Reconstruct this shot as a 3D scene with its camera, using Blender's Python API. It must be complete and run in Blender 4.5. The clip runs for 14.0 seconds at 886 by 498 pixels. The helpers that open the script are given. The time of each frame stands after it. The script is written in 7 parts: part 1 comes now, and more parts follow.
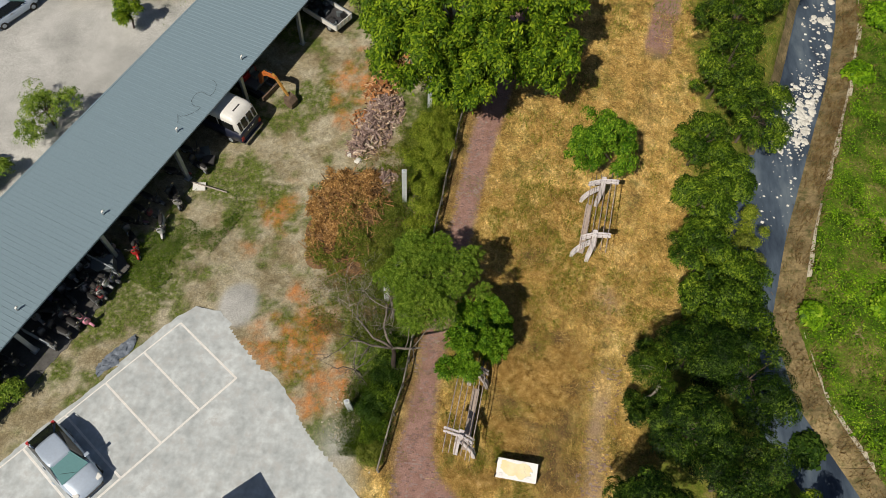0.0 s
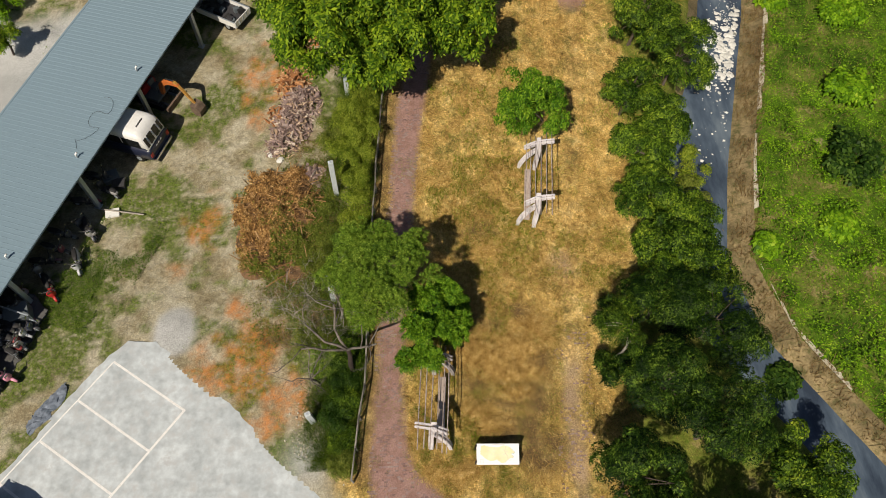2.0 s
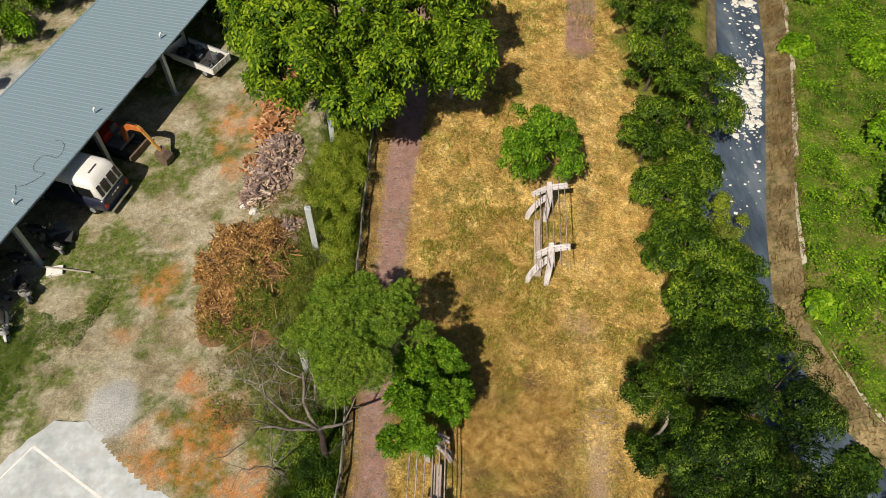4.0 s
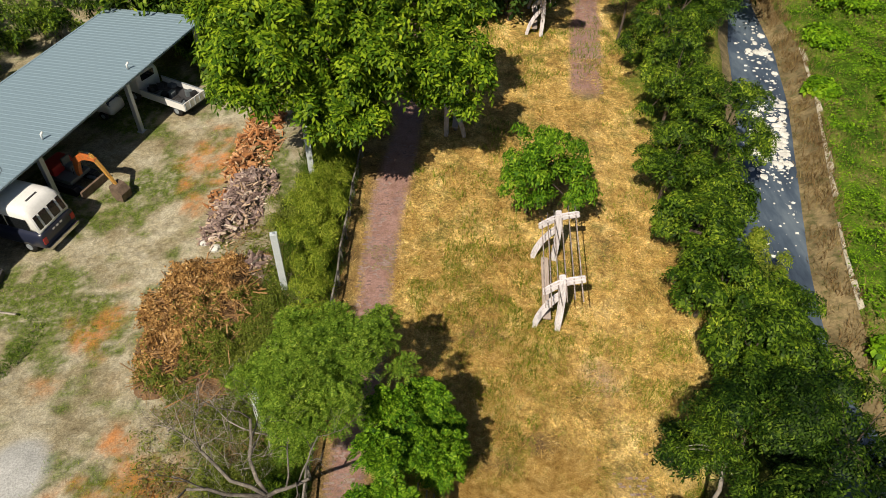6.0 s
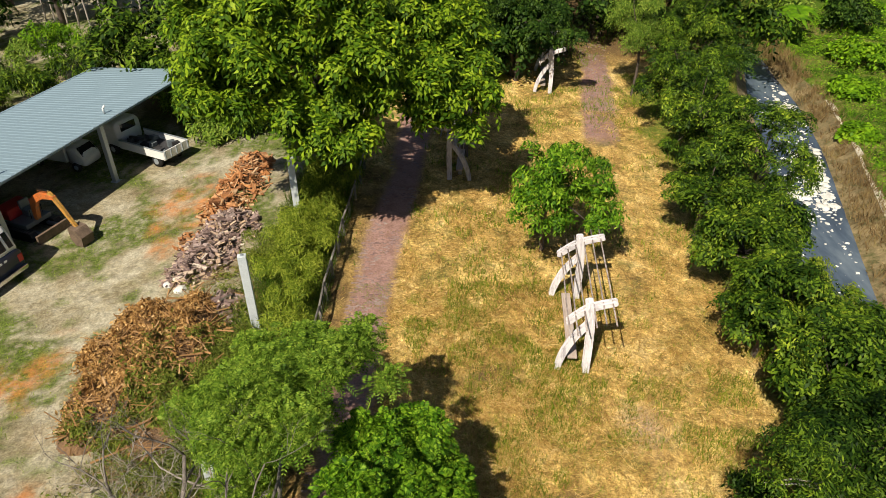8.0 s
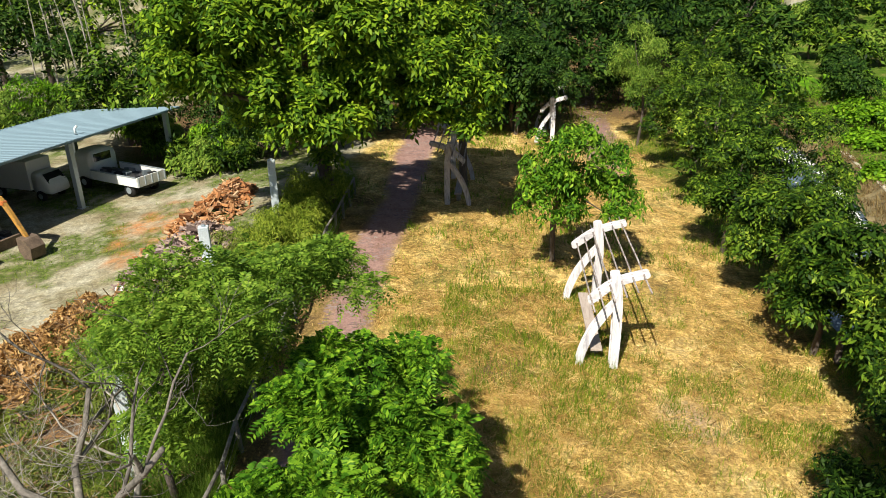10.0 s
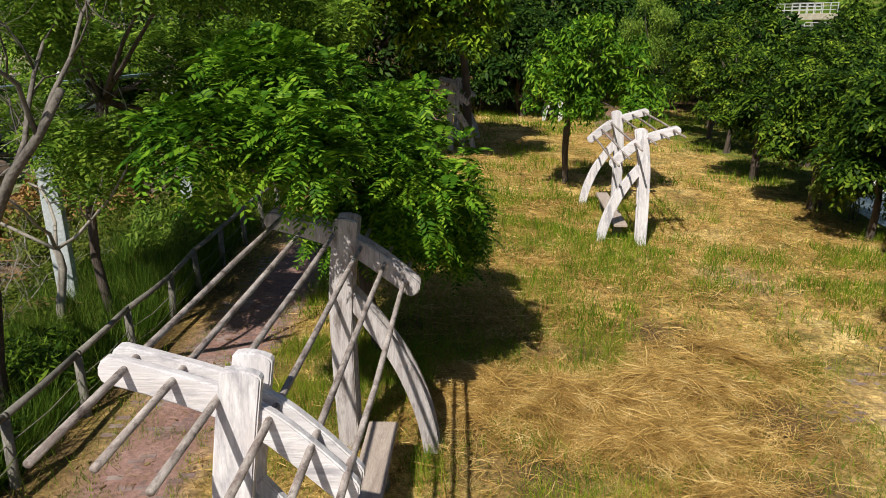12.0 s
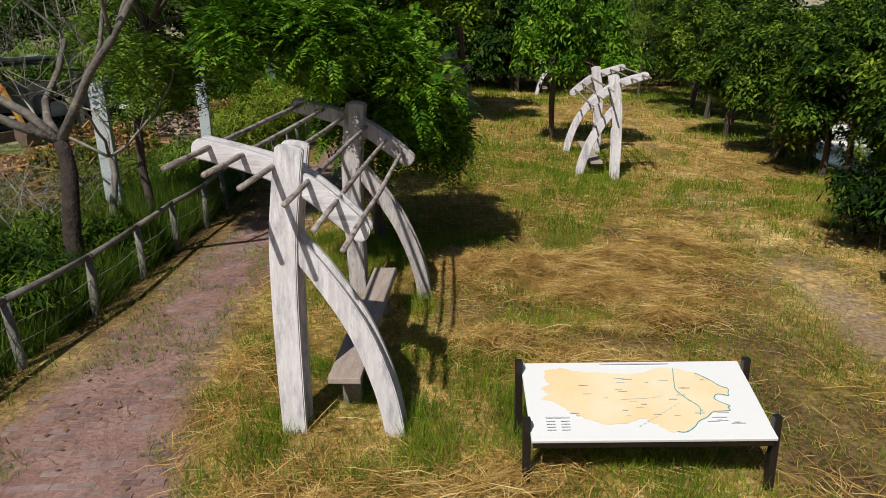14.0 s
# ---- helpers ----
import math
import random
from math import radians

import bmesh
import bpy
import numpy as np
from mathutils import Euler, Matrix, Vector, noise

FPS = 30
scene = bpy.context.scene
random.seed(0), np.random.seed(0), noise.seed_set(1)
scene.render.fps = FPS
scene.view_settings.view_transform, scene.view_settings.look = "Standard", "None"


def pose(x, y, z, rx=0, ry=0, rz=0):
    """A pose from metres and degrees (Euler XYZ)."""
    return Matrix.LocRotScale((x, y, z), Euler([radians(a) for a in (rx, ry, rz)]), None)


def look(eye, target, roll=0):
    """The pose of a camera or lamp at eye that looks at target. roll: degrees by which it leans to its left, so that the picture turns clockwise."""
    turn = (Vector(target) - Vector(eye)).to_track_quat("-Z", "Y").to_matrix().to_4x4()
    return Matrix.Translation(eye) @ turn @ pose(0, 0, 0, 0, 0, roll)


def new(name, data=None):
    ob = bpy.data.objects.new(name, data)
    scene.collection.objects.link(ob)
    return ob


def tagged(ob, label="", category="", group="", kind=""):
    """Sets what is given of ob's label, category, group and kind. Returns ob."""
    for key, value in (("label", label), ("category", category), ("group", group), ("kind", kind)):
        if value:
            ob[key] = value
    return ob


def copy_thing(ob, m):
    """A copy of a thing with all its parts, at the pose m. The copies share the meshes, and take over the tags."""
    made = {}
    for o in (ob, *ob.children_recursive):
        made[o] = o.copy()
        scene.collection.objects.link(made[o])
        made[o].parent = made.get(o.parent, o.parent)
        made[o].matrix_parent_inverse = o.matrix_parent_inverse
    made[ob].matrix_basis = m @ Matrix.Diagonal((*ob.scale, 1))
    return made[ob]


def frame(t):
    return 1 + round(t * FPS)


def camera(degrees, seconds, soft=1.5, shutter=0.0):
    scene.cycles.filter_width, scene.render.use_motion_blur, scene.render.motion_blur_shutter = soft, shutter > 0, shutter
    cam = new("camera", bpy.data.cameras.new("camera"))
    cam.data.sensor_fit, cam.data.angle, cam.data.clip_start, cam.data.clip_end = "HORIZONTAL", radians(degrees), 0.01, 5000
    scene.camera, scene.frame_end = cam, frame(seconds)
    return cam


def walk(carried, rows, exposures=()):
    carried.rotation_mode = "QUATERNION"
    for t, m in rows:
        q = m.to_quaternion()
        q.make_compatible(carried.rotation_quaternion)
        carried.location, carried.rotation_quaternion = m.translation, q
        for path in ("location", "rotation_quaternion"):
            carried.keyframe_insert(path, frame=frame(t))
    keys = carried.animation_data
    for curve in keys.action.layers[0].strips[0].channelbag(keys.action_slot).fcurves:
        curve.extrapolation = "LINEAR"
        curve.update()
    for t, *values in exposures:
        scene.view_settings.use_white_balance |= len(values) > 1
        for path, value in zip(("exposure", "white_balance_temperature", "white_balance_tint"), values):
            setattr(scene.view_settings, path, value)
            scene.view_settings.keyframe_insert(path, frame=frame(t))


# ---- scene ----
cam = camera(63.9, 14.0, soft=0.9)
PATH = [
    (0, (-0.22, -3.041, 38.611), (-0.261, -2.078, 36.859), 4.6),
    (0.5, (-0.211, -3.077, 38.548), (-0.184, -2.108, 36.799), 4.0),
    (1, (-0.177, -3.044, 38.435), (-0.069, -2.079, 36.687), 3.5),
    (1.5, (-0.145, -2.861, 37.856), (-0.031, -1.902, 36.105), 3.5),
    (2, (-0.024, -2.471, 36.437), (0.086, -1.519, 34.681), 3.4),
    (2.5, (0.189, -2.11, 34.892), (0.292, -1.121, 33.157), 2.8),
    (3, (0.342, -1.668, 33.289), (0.445, -0.614, 31.593), 2.4),
    (5.5, (1.452, -0.415, 25.103), (1.548, 0.944, 23.64), 0.9),
    (6, (1.528, -0.183, 23.488), (1.628, 1.235, 22.081), 1.0),
    (6.5, (1.594, 0.03, 21.916), (1.69, 1.509, 20.574), 0.7),
    (7, (1.743, 0.305, 20.341), (1.834, 1.847, 19.07), 0.2),
    (7.5, (1.936, 0.602, 18.827), (2.018, 2.198, 17.625), -0.3),
    (8, (2.087, 0.825, 17.211), (2.162, 2.478, 16.087), -0.8),
    (10.5, (2.068, 1.657, 9.209), (2.167, 3.542, 8.548), -0.7),
    (11, (2.14, 1.824, 7.669), (2.239, 3.74, 7.102), -0.9),
    (11.5, (2.107, 2.009, 6.157), (2.201, 3.924, 5.586), -0.5),
    (12, (2.159, 2.031, 4.769), (2.244, 3.94, 4.178), -0.9),
    (12.5, (2.221, 1.828, 4.007), (2.301, 3.735, 3.411), -1.2),
    (13, (2.26, 1.147, 3.807), (2.336, 3.054, 3.209), -1.4),
    (13.5, (2.21, 0.315, 3.775), (2.29, 2.221, 3.173), -1.3),
    (14, (2.186, -0.514, 3.776), (2.267, 1.392, 3.174), -1.3),
]
walk(cam, [(t, look(eye, target, roll)) for t, eye, target, roll in PATH], exposures=[(0, -0.31, 6850, 12), (3, -0.07, 7000, 13), (5.5, 0.06, 7050, 12), (8, 0.29, 6950, 11), (10.5, 0.55, 6450, 6), (11.2, 0.46, 6450, 6), (12.2, -0.03, 6350, 10), (14, -0.34, 6250, 10)])

# ---- daylight ----
SUN_FROM = Vector((-1.3, -2.4, 3.25))
world = bpy.data.worlds.new("sky")
scene.world = world
world.use_nodes = True
sky = world.node_tree.nodes.new("ShaderNodeTexSky")
sky.sky_type, sky.sun_disc = "NISHITA", False
sky.sun_elevation = math.asin(SUN_FROM.normalized().z)
sky.sun_rotation = math.atan2(SUN_FROM.x, SUN_FROM.y)
world.node_tree.links.new(sky.outputs[0], world.node_tree.nodes["Background"].inputs[0])
world.node_tree.nodes["Background"].inputs[1].default_value = 0.05
sun_data = bpy.data.lights.new("sun", "SUN")
sun_data.energy, sun_data.angle, sun_data.color = 5.0, radians(0.6), (1.0, 0.93, 0.8)
sun = new("sun", sun_data)
sun.matrix_world = look(SUN_FROM, (0, 0, 0))


# ---- materials ----
def nodes_of(name):
    m = bpy.data.materials.new(name)
    m.use_nodes = True
    return m, m.node_tree.nodes, m.node_tree.links, m.node_tree.nodes["Principled BSDF"]


def noise_node(nodes, links, coord, scale, detail=4.0, rough=0.6, stretch=None):
    n = nodes.new("ShaderNodeTexNoise")
    n.inputs["Scale"].default_value, n.inputs["Detail"].default_value, n.inputs["Roughness"].default_value = scale, detail, rough
    if stretch:
        mp = nodes.new("ShaderNodeMapping")
        mp.inputs["Scale"].default_value = stretch
        links.new(coord, mp.inputs[0])
        coord = mp.outputs[0]
    links.new(coord, n.inputs["Vector"])
    return n.outputs["Fac"]


def ramp_node(nodes, links, fac, stops):
    r = nodes.new("ShaderNodeValToRGB")
    els = r.color_ramp.elements
    while len(els) < len(stops):
        els.new(0.5)
    for e, (p, c) in zip(els, stops):
        e.position, e.color = p, (*c, 1) if len(c) == 3 else c
    links.new(fac, r.inputs[0])
    return r.outputs[0]


def mix_node(nodes, links, a, b, fac, blend="MIX"):
    m = nodes.new("ShaderNodeMix")
    m.data_type, m.blend_type = "RGBA", blend
    for sock, v in ((m.inputs["Factor"], fac), (m.inputs["A"], a), (m.inputs["B"], b)):
        if isinstance(v, (int, float)):
            sock.default_value = v
        elif isinstance(v, tuple):
            sock.default_value = (*v, 1)
        else:
            links.new(v, sock)
    return m.outputs["Result"]


def bump_node(nodes, links, height, strength, distance):
    b = nodes.new("ShaderNodeBump")
    b.inputs["Strength"].default_value, b.inputs["Distance"].default_value = strength, distance
    links.new(height, b.inputs["Height"])
    return b.outputs[0]


def surface(name, a, b, scale=3.0, fine=40.0, rough=0.7, metal=0.0, bump=0.3, depth=0.01, stretch=None, spread=0.0, dirt=None, grain=(0.72, 1.15)):
    """Two colours mottled at two scales, with fine relief; spread: how far single objects differ in brightness."""
    m, nodes, links, bsdf = nodes_of(name)
    co = nodes.new("ShaderNodeTexCoord").outputs["Object"]
    big = noise_node(nodes, links, co, scale, 5, 0.6, stretch)
    small = noise_node(nodes, links, co, fine, 3, 0.6, stretch)
    col = ramp_node(nodes, links, big, [(0.3, a), (0.7, b)])
    var = ramp_node(nodes, links, small, [(0.25, (grain[0],) * 3), (0.75, (grain[1],) * 3)])
    col = mix_node(nodes, links, col, var, 1.0, "MULTIPLY")
    if dirt:
        spots = noise_node(nodes, links, co, scale * 1.3 if stretch else scale * 2.3, 6, 0.7, tuple(v ** 0.5 for v in stretch) if stretch else None)
        mask = ramp_node(nodes, links, spots, [(0.5, (0, 0, 0)), (0.68, (1, 1, 1))])
        col = mix_node(nodes, links, col, dirt, mask)
    if spread:
        info = nodes.new("ShaderNodeObjectInfo").outputs["Random"]
        sp = ramp_node(nodes, links, info, [(0, (1 - spread,) * 3), (1, (1 + spread,) * 3)])
        col = mix_node(nodes, links, col, sp, 1.0, "MULTIPLY")
    links.new(col, bsdf.inputs["Base Color"])
    bsdf.inputs["Roughness"].default_value, bsdf.inputs["Metallic"].default_value = rough, metal
    if bump:
        links.new(bump_node(nodes, links, small, bump, depth), bsdf.inputs["Normal"])
    return m


def leafy(name, stops, through_light=0.17, rough=0.5, patch_scale=0.9, patchy=1.3):
    """Leaves and blades: each island takes its own shade."""
    m, nodes, links, bsdf = nodes_of(name)
    rnd = nodes.new("ShaderNodeNewGeometry").outputs["Random Per Island"]
    co = nodes.new("ShaderNodeNewGeometry").outputs["Position"]
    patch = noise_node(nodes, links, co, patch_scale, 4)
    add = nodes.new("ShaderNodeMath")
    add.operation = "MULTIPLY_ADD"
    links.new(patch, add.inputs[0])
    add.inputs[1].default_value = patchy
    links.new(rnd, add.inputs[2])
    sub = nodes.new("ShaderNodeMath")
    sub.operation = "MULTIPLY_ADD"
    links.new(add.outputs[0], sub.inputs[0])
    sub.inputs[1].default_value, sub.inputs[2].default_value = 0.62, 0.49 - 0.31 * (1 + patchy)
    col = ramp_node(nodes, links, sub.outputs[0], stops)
    links.new(col, bsdf.inputs["Base Color"])
    bsdf.inputs["Roughness"].default_value = rough
    bsdf.inputs["Specular IOR Level"].default_value = 0.08
    tr = nodes.new("ShaderNodeBsdfTranslucent")
    links.new(col, tr.inputs[0])
    mx = nodes.new("ShaderNodeMixShader")
    mx.inputs[0].default_value = through_light
    links.new(bsdf.outputs[0], mx.inputs[1])
    links.new(tr.outputs[0], mx.inputs[2])
    links.new(mx.outputs[0], nodes["Material Output"].inputs[0])
    return m


def plain(name, c, rough=0.5, metal=0.0):
    m, nodes, links, bsdf = nodes_of(name)
    co = nodes.new("ShaderNodeTexCoord").outputs["Object"]
    n = noise_node(nodes, links, co, 9.0, 5)
    var = ramp_node(nodes, links, n, [(0.3, tuple(0.94 * v for v in c)), (0.7, tuple(min(1, 1.04 * v) for v in c))])
    links.new(var, bsdf.inputs["Base Color"])
    bsdf.inputs["Roughness"].default_value, bsdf.inputs["Metallic"].default_value = rough, metal
    return m


def split_wood(name, stops, island=False):
    """Billets that differ one from another, bark and split faces mottled."""
    m, nodes, links, bsdf = nodes_of(name)
    info = nodes.new("ShaderNodeNewGeometry").outputs["Random Per Island"] if island else nodes.new("ShaderNodeObjectInfo").outputs["Random"]
    co = nodes.new("ShaderNodeTexCoord").outputs["Object"]
    n = noise_node(nodes, links, co, 6.0, 5, 0.7, (0.5, 3, 3))
    col = ramp_node(nodes, links, info, stops)
    var = ramp_node(nodes, links, n, [(0.3, (0.5, 0.47, 0.45)), (0.65, (1.15, 1.12, 1.1))])
    links.new(mix_node(nodes, links, col, var, 1.0, "MULTIPLY"), bsdf.inputs["Base Color"])
    bsdf.inputs["Roughness"].default_value = 0.9
    links.new(bump_node(nodes, links, n, 0.8, 0.02), bsdf.inputs["Normal"])
    return m


WHITE_WOOD = surface("weathered white wood", (0.62, 0.58, 0.6), (0.84, 0.82, 0.86), 2.0, 11, 0.8, bump=0.4, depth=0.01, stretch=(7, 7, 0.4), spread=0.05, dirt=(0.36, 0.345, 0.385), grain=(0.82, 1.06))
BEAM_WOOD = surface("weathered white beam wood", (0.62, 0.58, 0.6), (0.84, 0.82, 0.86), 2.0, 11, 0.8, bump=0.4, depth=0.01, stretch=(0.5, 6, 7), spread=0.05, dirt=(0.36, 0.345, 0.385), grain=(0.82, 1.06))
GREY_WOOD = surface("weathered grey wood", (0.34, 0.27, 0.235), (0.5, 0.42, 0.37), 2.5, 26, 0.85, bump=0.6, depth=0.01, stretch=(5, 0.6, 5), spread=0.12)
RAIL_WOOD = surface("bare grey pole wood", (0.2, 0.15, 0.135), (0.6, 0.54, 0.51), 4.0, 30, 0.85, bump=0.5, depth=0.008, stretch=(4, 1.2, 4), spread=0.12, dirt=(0.09, 0.065, 0.06))
FENCE_WOOD = surface("greyed fence timber", (0.13, 0.12, 0.105), (0.29, 0.27, 0.24), 3.0, 24, 0.9, bump=0.6, depth=0.01, spread=0.15)
# greyed old wood, whose grey also stands for tree shade on the fourth shelter
OLD_SHADED_WOOD = surface("greyed old and shaded white wood", (0.4, 0.36, 0.37), (0.66, 0.62, 0.63), 3.0, 17, 0.85, bump=0.7, depth=0.012, stretch=(6, 6, 0.5), dirt=(0.2, 0.17, 0.16))
BARK = surface("rough brown bark", (0.07, 0.05, 0.04), (0.15, 0.12, 0.1), 3.0, 14, 0.95, bump=1.0, depth=0.03, stretch=(3, 3, 0.6))
PALE_BARK = surface("pale dry bark", (0.3, 0.27, 0.24), (0.45, 0.41, 0.36), 4.0, 20, 0.9, bump=0.5, depth=0.01)
LOG_BARK = split_wood("greyish split log", [(0, (0.16, 0.11, 0.1)), (0.35, (0.3, 0.22, 0.21)), (0.7, (0.42, 0.34, 0.32)), (0.88, (0.5, 0.36, 0.24)), (1, (0.66, 0.58, 0.5))])
LOG_ORANGE = split_wood("fresh orange split log", [(0, (0.24, 0.11, 0.05)), (0.4, (0.46, 0.2, 0.07)), (0.75, (0.56, 0.3, 0.14)), (1, (0.66, 0.46, 0.28))])
LOG_CHIPS = split_wood("small split wood", [(0, (0.13, 0.09, 0.08)), (0.3, (0.28, 0.2, 0.18)), (0.65, (0.42, 0.33, 0.3)), (0.85, (0.55, 0.4, 0.26)), (1, (0.7, 0.63, 0.55))], True)
ORANGE_CHIPS = split_wood("small fresh split wood", [(0, (0.2, 0.1, 0.05)), (0.4, (0.46, 0.2, 0.07)), (0.75, (0.6, 0.33, 0.15)), (1, (0.72, 0.52, 0.32))], True)
CONCRETE = surface("pale concrete", (0.4, 0.445, 0.47), (0.6, 0.655, 0.685), 0.7, 2.2, 0.85, bump=0.15, depth=0.01, dirt=(0.45, 0.47, 0.48))
POST_CONCRETE = surface("smooth pale post concrete", (0.5, 0.56, 0.6), (0.62, 0.67, 0.7), 2.0, 25, 0.7, bump=0.1, depth=0.004)
BANK_CONCRETE = surface("stained bank concrete", (0.09, 0.07, 0.03), (0.33, 0.255, 0.13), 0.8, 7, 0.9, bump=0.6, depth=0.03, dirt=(0.07, 0.075, 0.02), spread=0.15, grain=(0.6, 1.25))
LIP_CONCRETE = surface("bleached concrete lip", (0.42, 0.38, 0.29), (0.6, 0.56, 0.46), 1.5, 12, 0.9, bump=0.4, depth=0.02)
LINE_PAINT = surface("white road paint", (0.74, 0.74, 0.73), (0.84, 0.84, 0.83), 3.0, 30, 0.7, bump=0.05)


def paver_surface():
    """Red pavers, each its own shade, under patches of pale dust and brown litter."""
    m, nodes, links, bsdf = nodes_of("dusty red paver")
    co = nodes.new("ShaderNodeNewGeometry").outputs["Position"]
    own = nodes.new("ShaderNodeNewGeometry").outputs["Random Per Island"]
    col = ramp_node(nodes, links, own, [(0, (0.18, 0.11, 0.105)), (0.5, (0.25, 0.16, 0.152)), (1, (0.31, 0.21, 0.2))])
    grit = noise_node(nodes, links, co, 22, 4, 0.65)
    col = mix_node(nodes, links, col, ramp_node(nodes, links, grit, [(0.28, (0.62,) * 3), (0.72, (1.2,) * 3)]), 1.0, "MULTIPLY")
    dust = ramp_node(nodes, links, noise_node(nodes, links, co, 1.1, 7, 0.7), [(0.46, (0, 0, 0)), (0.66, (0.85,) * 3)])
    col = mix_node(nodes, links, col, (0.37, 0.305, 0.28), dust)
    litter = ramp_node(nodes, links, noise_node(nodes, links, co, 2.4, 7, 0.75), [(0.54, (0, 0, 0)), (0.68, (0.8,) * 3)])
    col = mix_node(nodes, links, col, (0.13, 0.085, 0.05), litter)
    links.new(col, bsdf.inputs["Base Color"])
    bsdf.inputs["Roughness"].default_value = 0.92
    links.new(bump_node(nodes, links, grit, 0.5, 0.008), bsdf.inputs["Normal"])
    return m


PAVER = paver_surface()
PANEL_WHITE = surface("white sign face", (0.83, 0.84, 0.86), (0.85, 0.86, 0.88), 1.5, 30, 0.35, bump=0, grain=(0.985, 1.01))
MAP_ORANGE = surface("printed orange map tint", (0.87, 0.66, 0.34), (0.92, 0.84, 0.66), 1.1, 30, 0.4, bump=0, grain=(0.97, 1.02))
MAP_TEAL = plain("printed teal line", (0.12, 0.36, 0.36), 0.4)
MAP_GREY = plain("printed grey line", (0.56, 0.56, 0.57), 0.4)
DARK_STEEL = plain("dark brown painted steel", (0.025, 0.02, 0.02), 0.45, 0.3)
GALV = plain("dull galvanised steel", (0.42, 0.48, 0.54), 0.45, 0.5)
FOAM = surface("dirty white foam", (0.6, 0.6, 0.56), (0.8, 0.8, 0.76), 3, 20, 0.8, bump=0.3, spread=0.15)
BLACK = plain("black rubber", (0.015, 0.015, 0.016), 0.7)
DARK_GREY = plain("dark grey plastic", (0.05, 0.05, 0.055), 0.5)
CHROME = plain("bright metal", (0.6, 0.6, 0.6), 0.2, 1.0)
GLASS_DARK = plain("dark tinted glass", (0.012, 0.014, 0.016), 0.06)
GLASS_TEAL = plain("greenish windscreen glass", (0.14, 0.3, 0.32), 0.08)
CAR_BLUE = plain("pale metallic blue paint", (0.5, 0.6, 0.74), 0.28, 0.3)
CAR_WHITE = plain("white vehicle paint", (0.78, 0.79, 0.78), 0.35)
CAR_NAVY = plain("dark navy vehicle paint", (0.02, 0.025, 0.05), 0.3)
RED_PAINT = plain("red plastic", (0.45, 0.03, 0.03), 0.4)
EXC_ORANGE = surface("worn orange machine paint", (0.55, 0.14, 0.03), (0.66, 0.2, 0.05), 3, 20, 0.5, bump=0.1, dirt=(0.3, 0.14, 0.07))
RUST = surface("rusty bucket steel", (0.1, 0.07, 0.05), (0.2, 0.14, 0.1), 4, 20, 0.8, bump=0.4)
STEEL_GREY = plain("grey painted steel", (0.16, 0.19, 0.21), 0.5, 0.3)


def scooter_paint():
    m, nodes, links, bsdf = nodes_of("scooter bodywork")
    info = nodes.new("ShaderNodeObjectInfo").outputs["Random"]
    col = ramp_node(nodes, links, info, [(0, (0.02, 0.02, 0.025)), (0.35, (0.12, 0.13, 0.14)), (0.55, (0.03, 0.03, 0.03)), (0.7, (0.5, 0.5, 0.5)), (0.85, (0.06, 0.08, 0.12)), (1, (0.3, 0.05, 0.05))])
    links.new(col, bsdf.inputs["Base Color"])
    bsdf.inputs["Roughness"].default_value = 0.35
    return m


SCOOTER = scooter_paint()
PINK = plain("pink plastic", (0.72, 0.3, 0.42), 0.4)

LEAF_BIG = leafy("bright yellow-green leaves", [(0.0, (0.006, 0.022, 0.002)), (0.4, (0.05, 0.115, 0.007)), (0.75, (0.22, 0.33, 0.018)), (1, (0.44, 0.54, 0.04))], 0.14)
LEAF_PINNATE = leafy("fresh green pinnate leaflets", [(0.0, (0.005, 0.026, 0.003)), (0.4, (0.05, 0.14, 0.008)), (0.75, (0.18, 0.33, 0.02)), (1, (0.4, 0.52, 0.05))])
LEAF_SOFT = leafy("soft grey-green leaves", [(0.0, (0.035, 0.085, 0.01)), (0.45, (0.12, 0.21, 0.024)), (1, (0.34, 0.43, 0.07))])
LEAF_LACE = leafy("lacy mid-green leaflets", [(0.0, (0.02, 0.062, 0.008)), (0.45, (0.12, 0.22, 0.022)), (0.8, (0.27, 0.39, 0.048)), (1, (0.46, 0.55, 0.09))], 0.32)
# near-black and bright stops here paint shaded gaps and lit clumps into the leaves
LEAF_DARK = leafy("deep green leaves with shaded gaps", [(0.0, (0.002, 0.008, 0.0015)), (0.4, (0.008, 0.024, 0.003)), (0.7, (0.036, 0.078, 0.008)), (1, (0.16, 0.24, 0.028))], 0.05, 0.5, 0.8, 2.4)
LEAF_HEDGE = leafy("olive green leaves with shaded gaps", [(0.0, (0.002, 0.009, 0.0012)), (0.42, (0.022, 0.055, 0.005)), (0.75, (0.11, 0.185, 0.014)), (1, (0.3, 0.38, 0.035))], 0.06, 0.5, 0.7, 2.0)
LEAF_OLIVE = leafy("yellow-olive shrub leaves", [(0.0, (0.05, 0.075, 0.012)), (0.5, (0.13, 0.17, 0.025)), (1, (0.26, 0.28, 0.05))])
LEAF_FEATHER = leafy("feathery yellow-green leaves", [(0.0, (0.04, 0.085, 0.008)), (0.45, (0.16, 0.225, 0.02)), (1, (0.44, 0.5, 0.07))], 0.3)
LEAF_FAR = leafy("forest green leaves", [(0.0, (0.003, 0.013, 0.002)), (0.5, (0.02, 0.052, 0.007)), (1, (0.1, 0.175, 0.022))], 0.07)
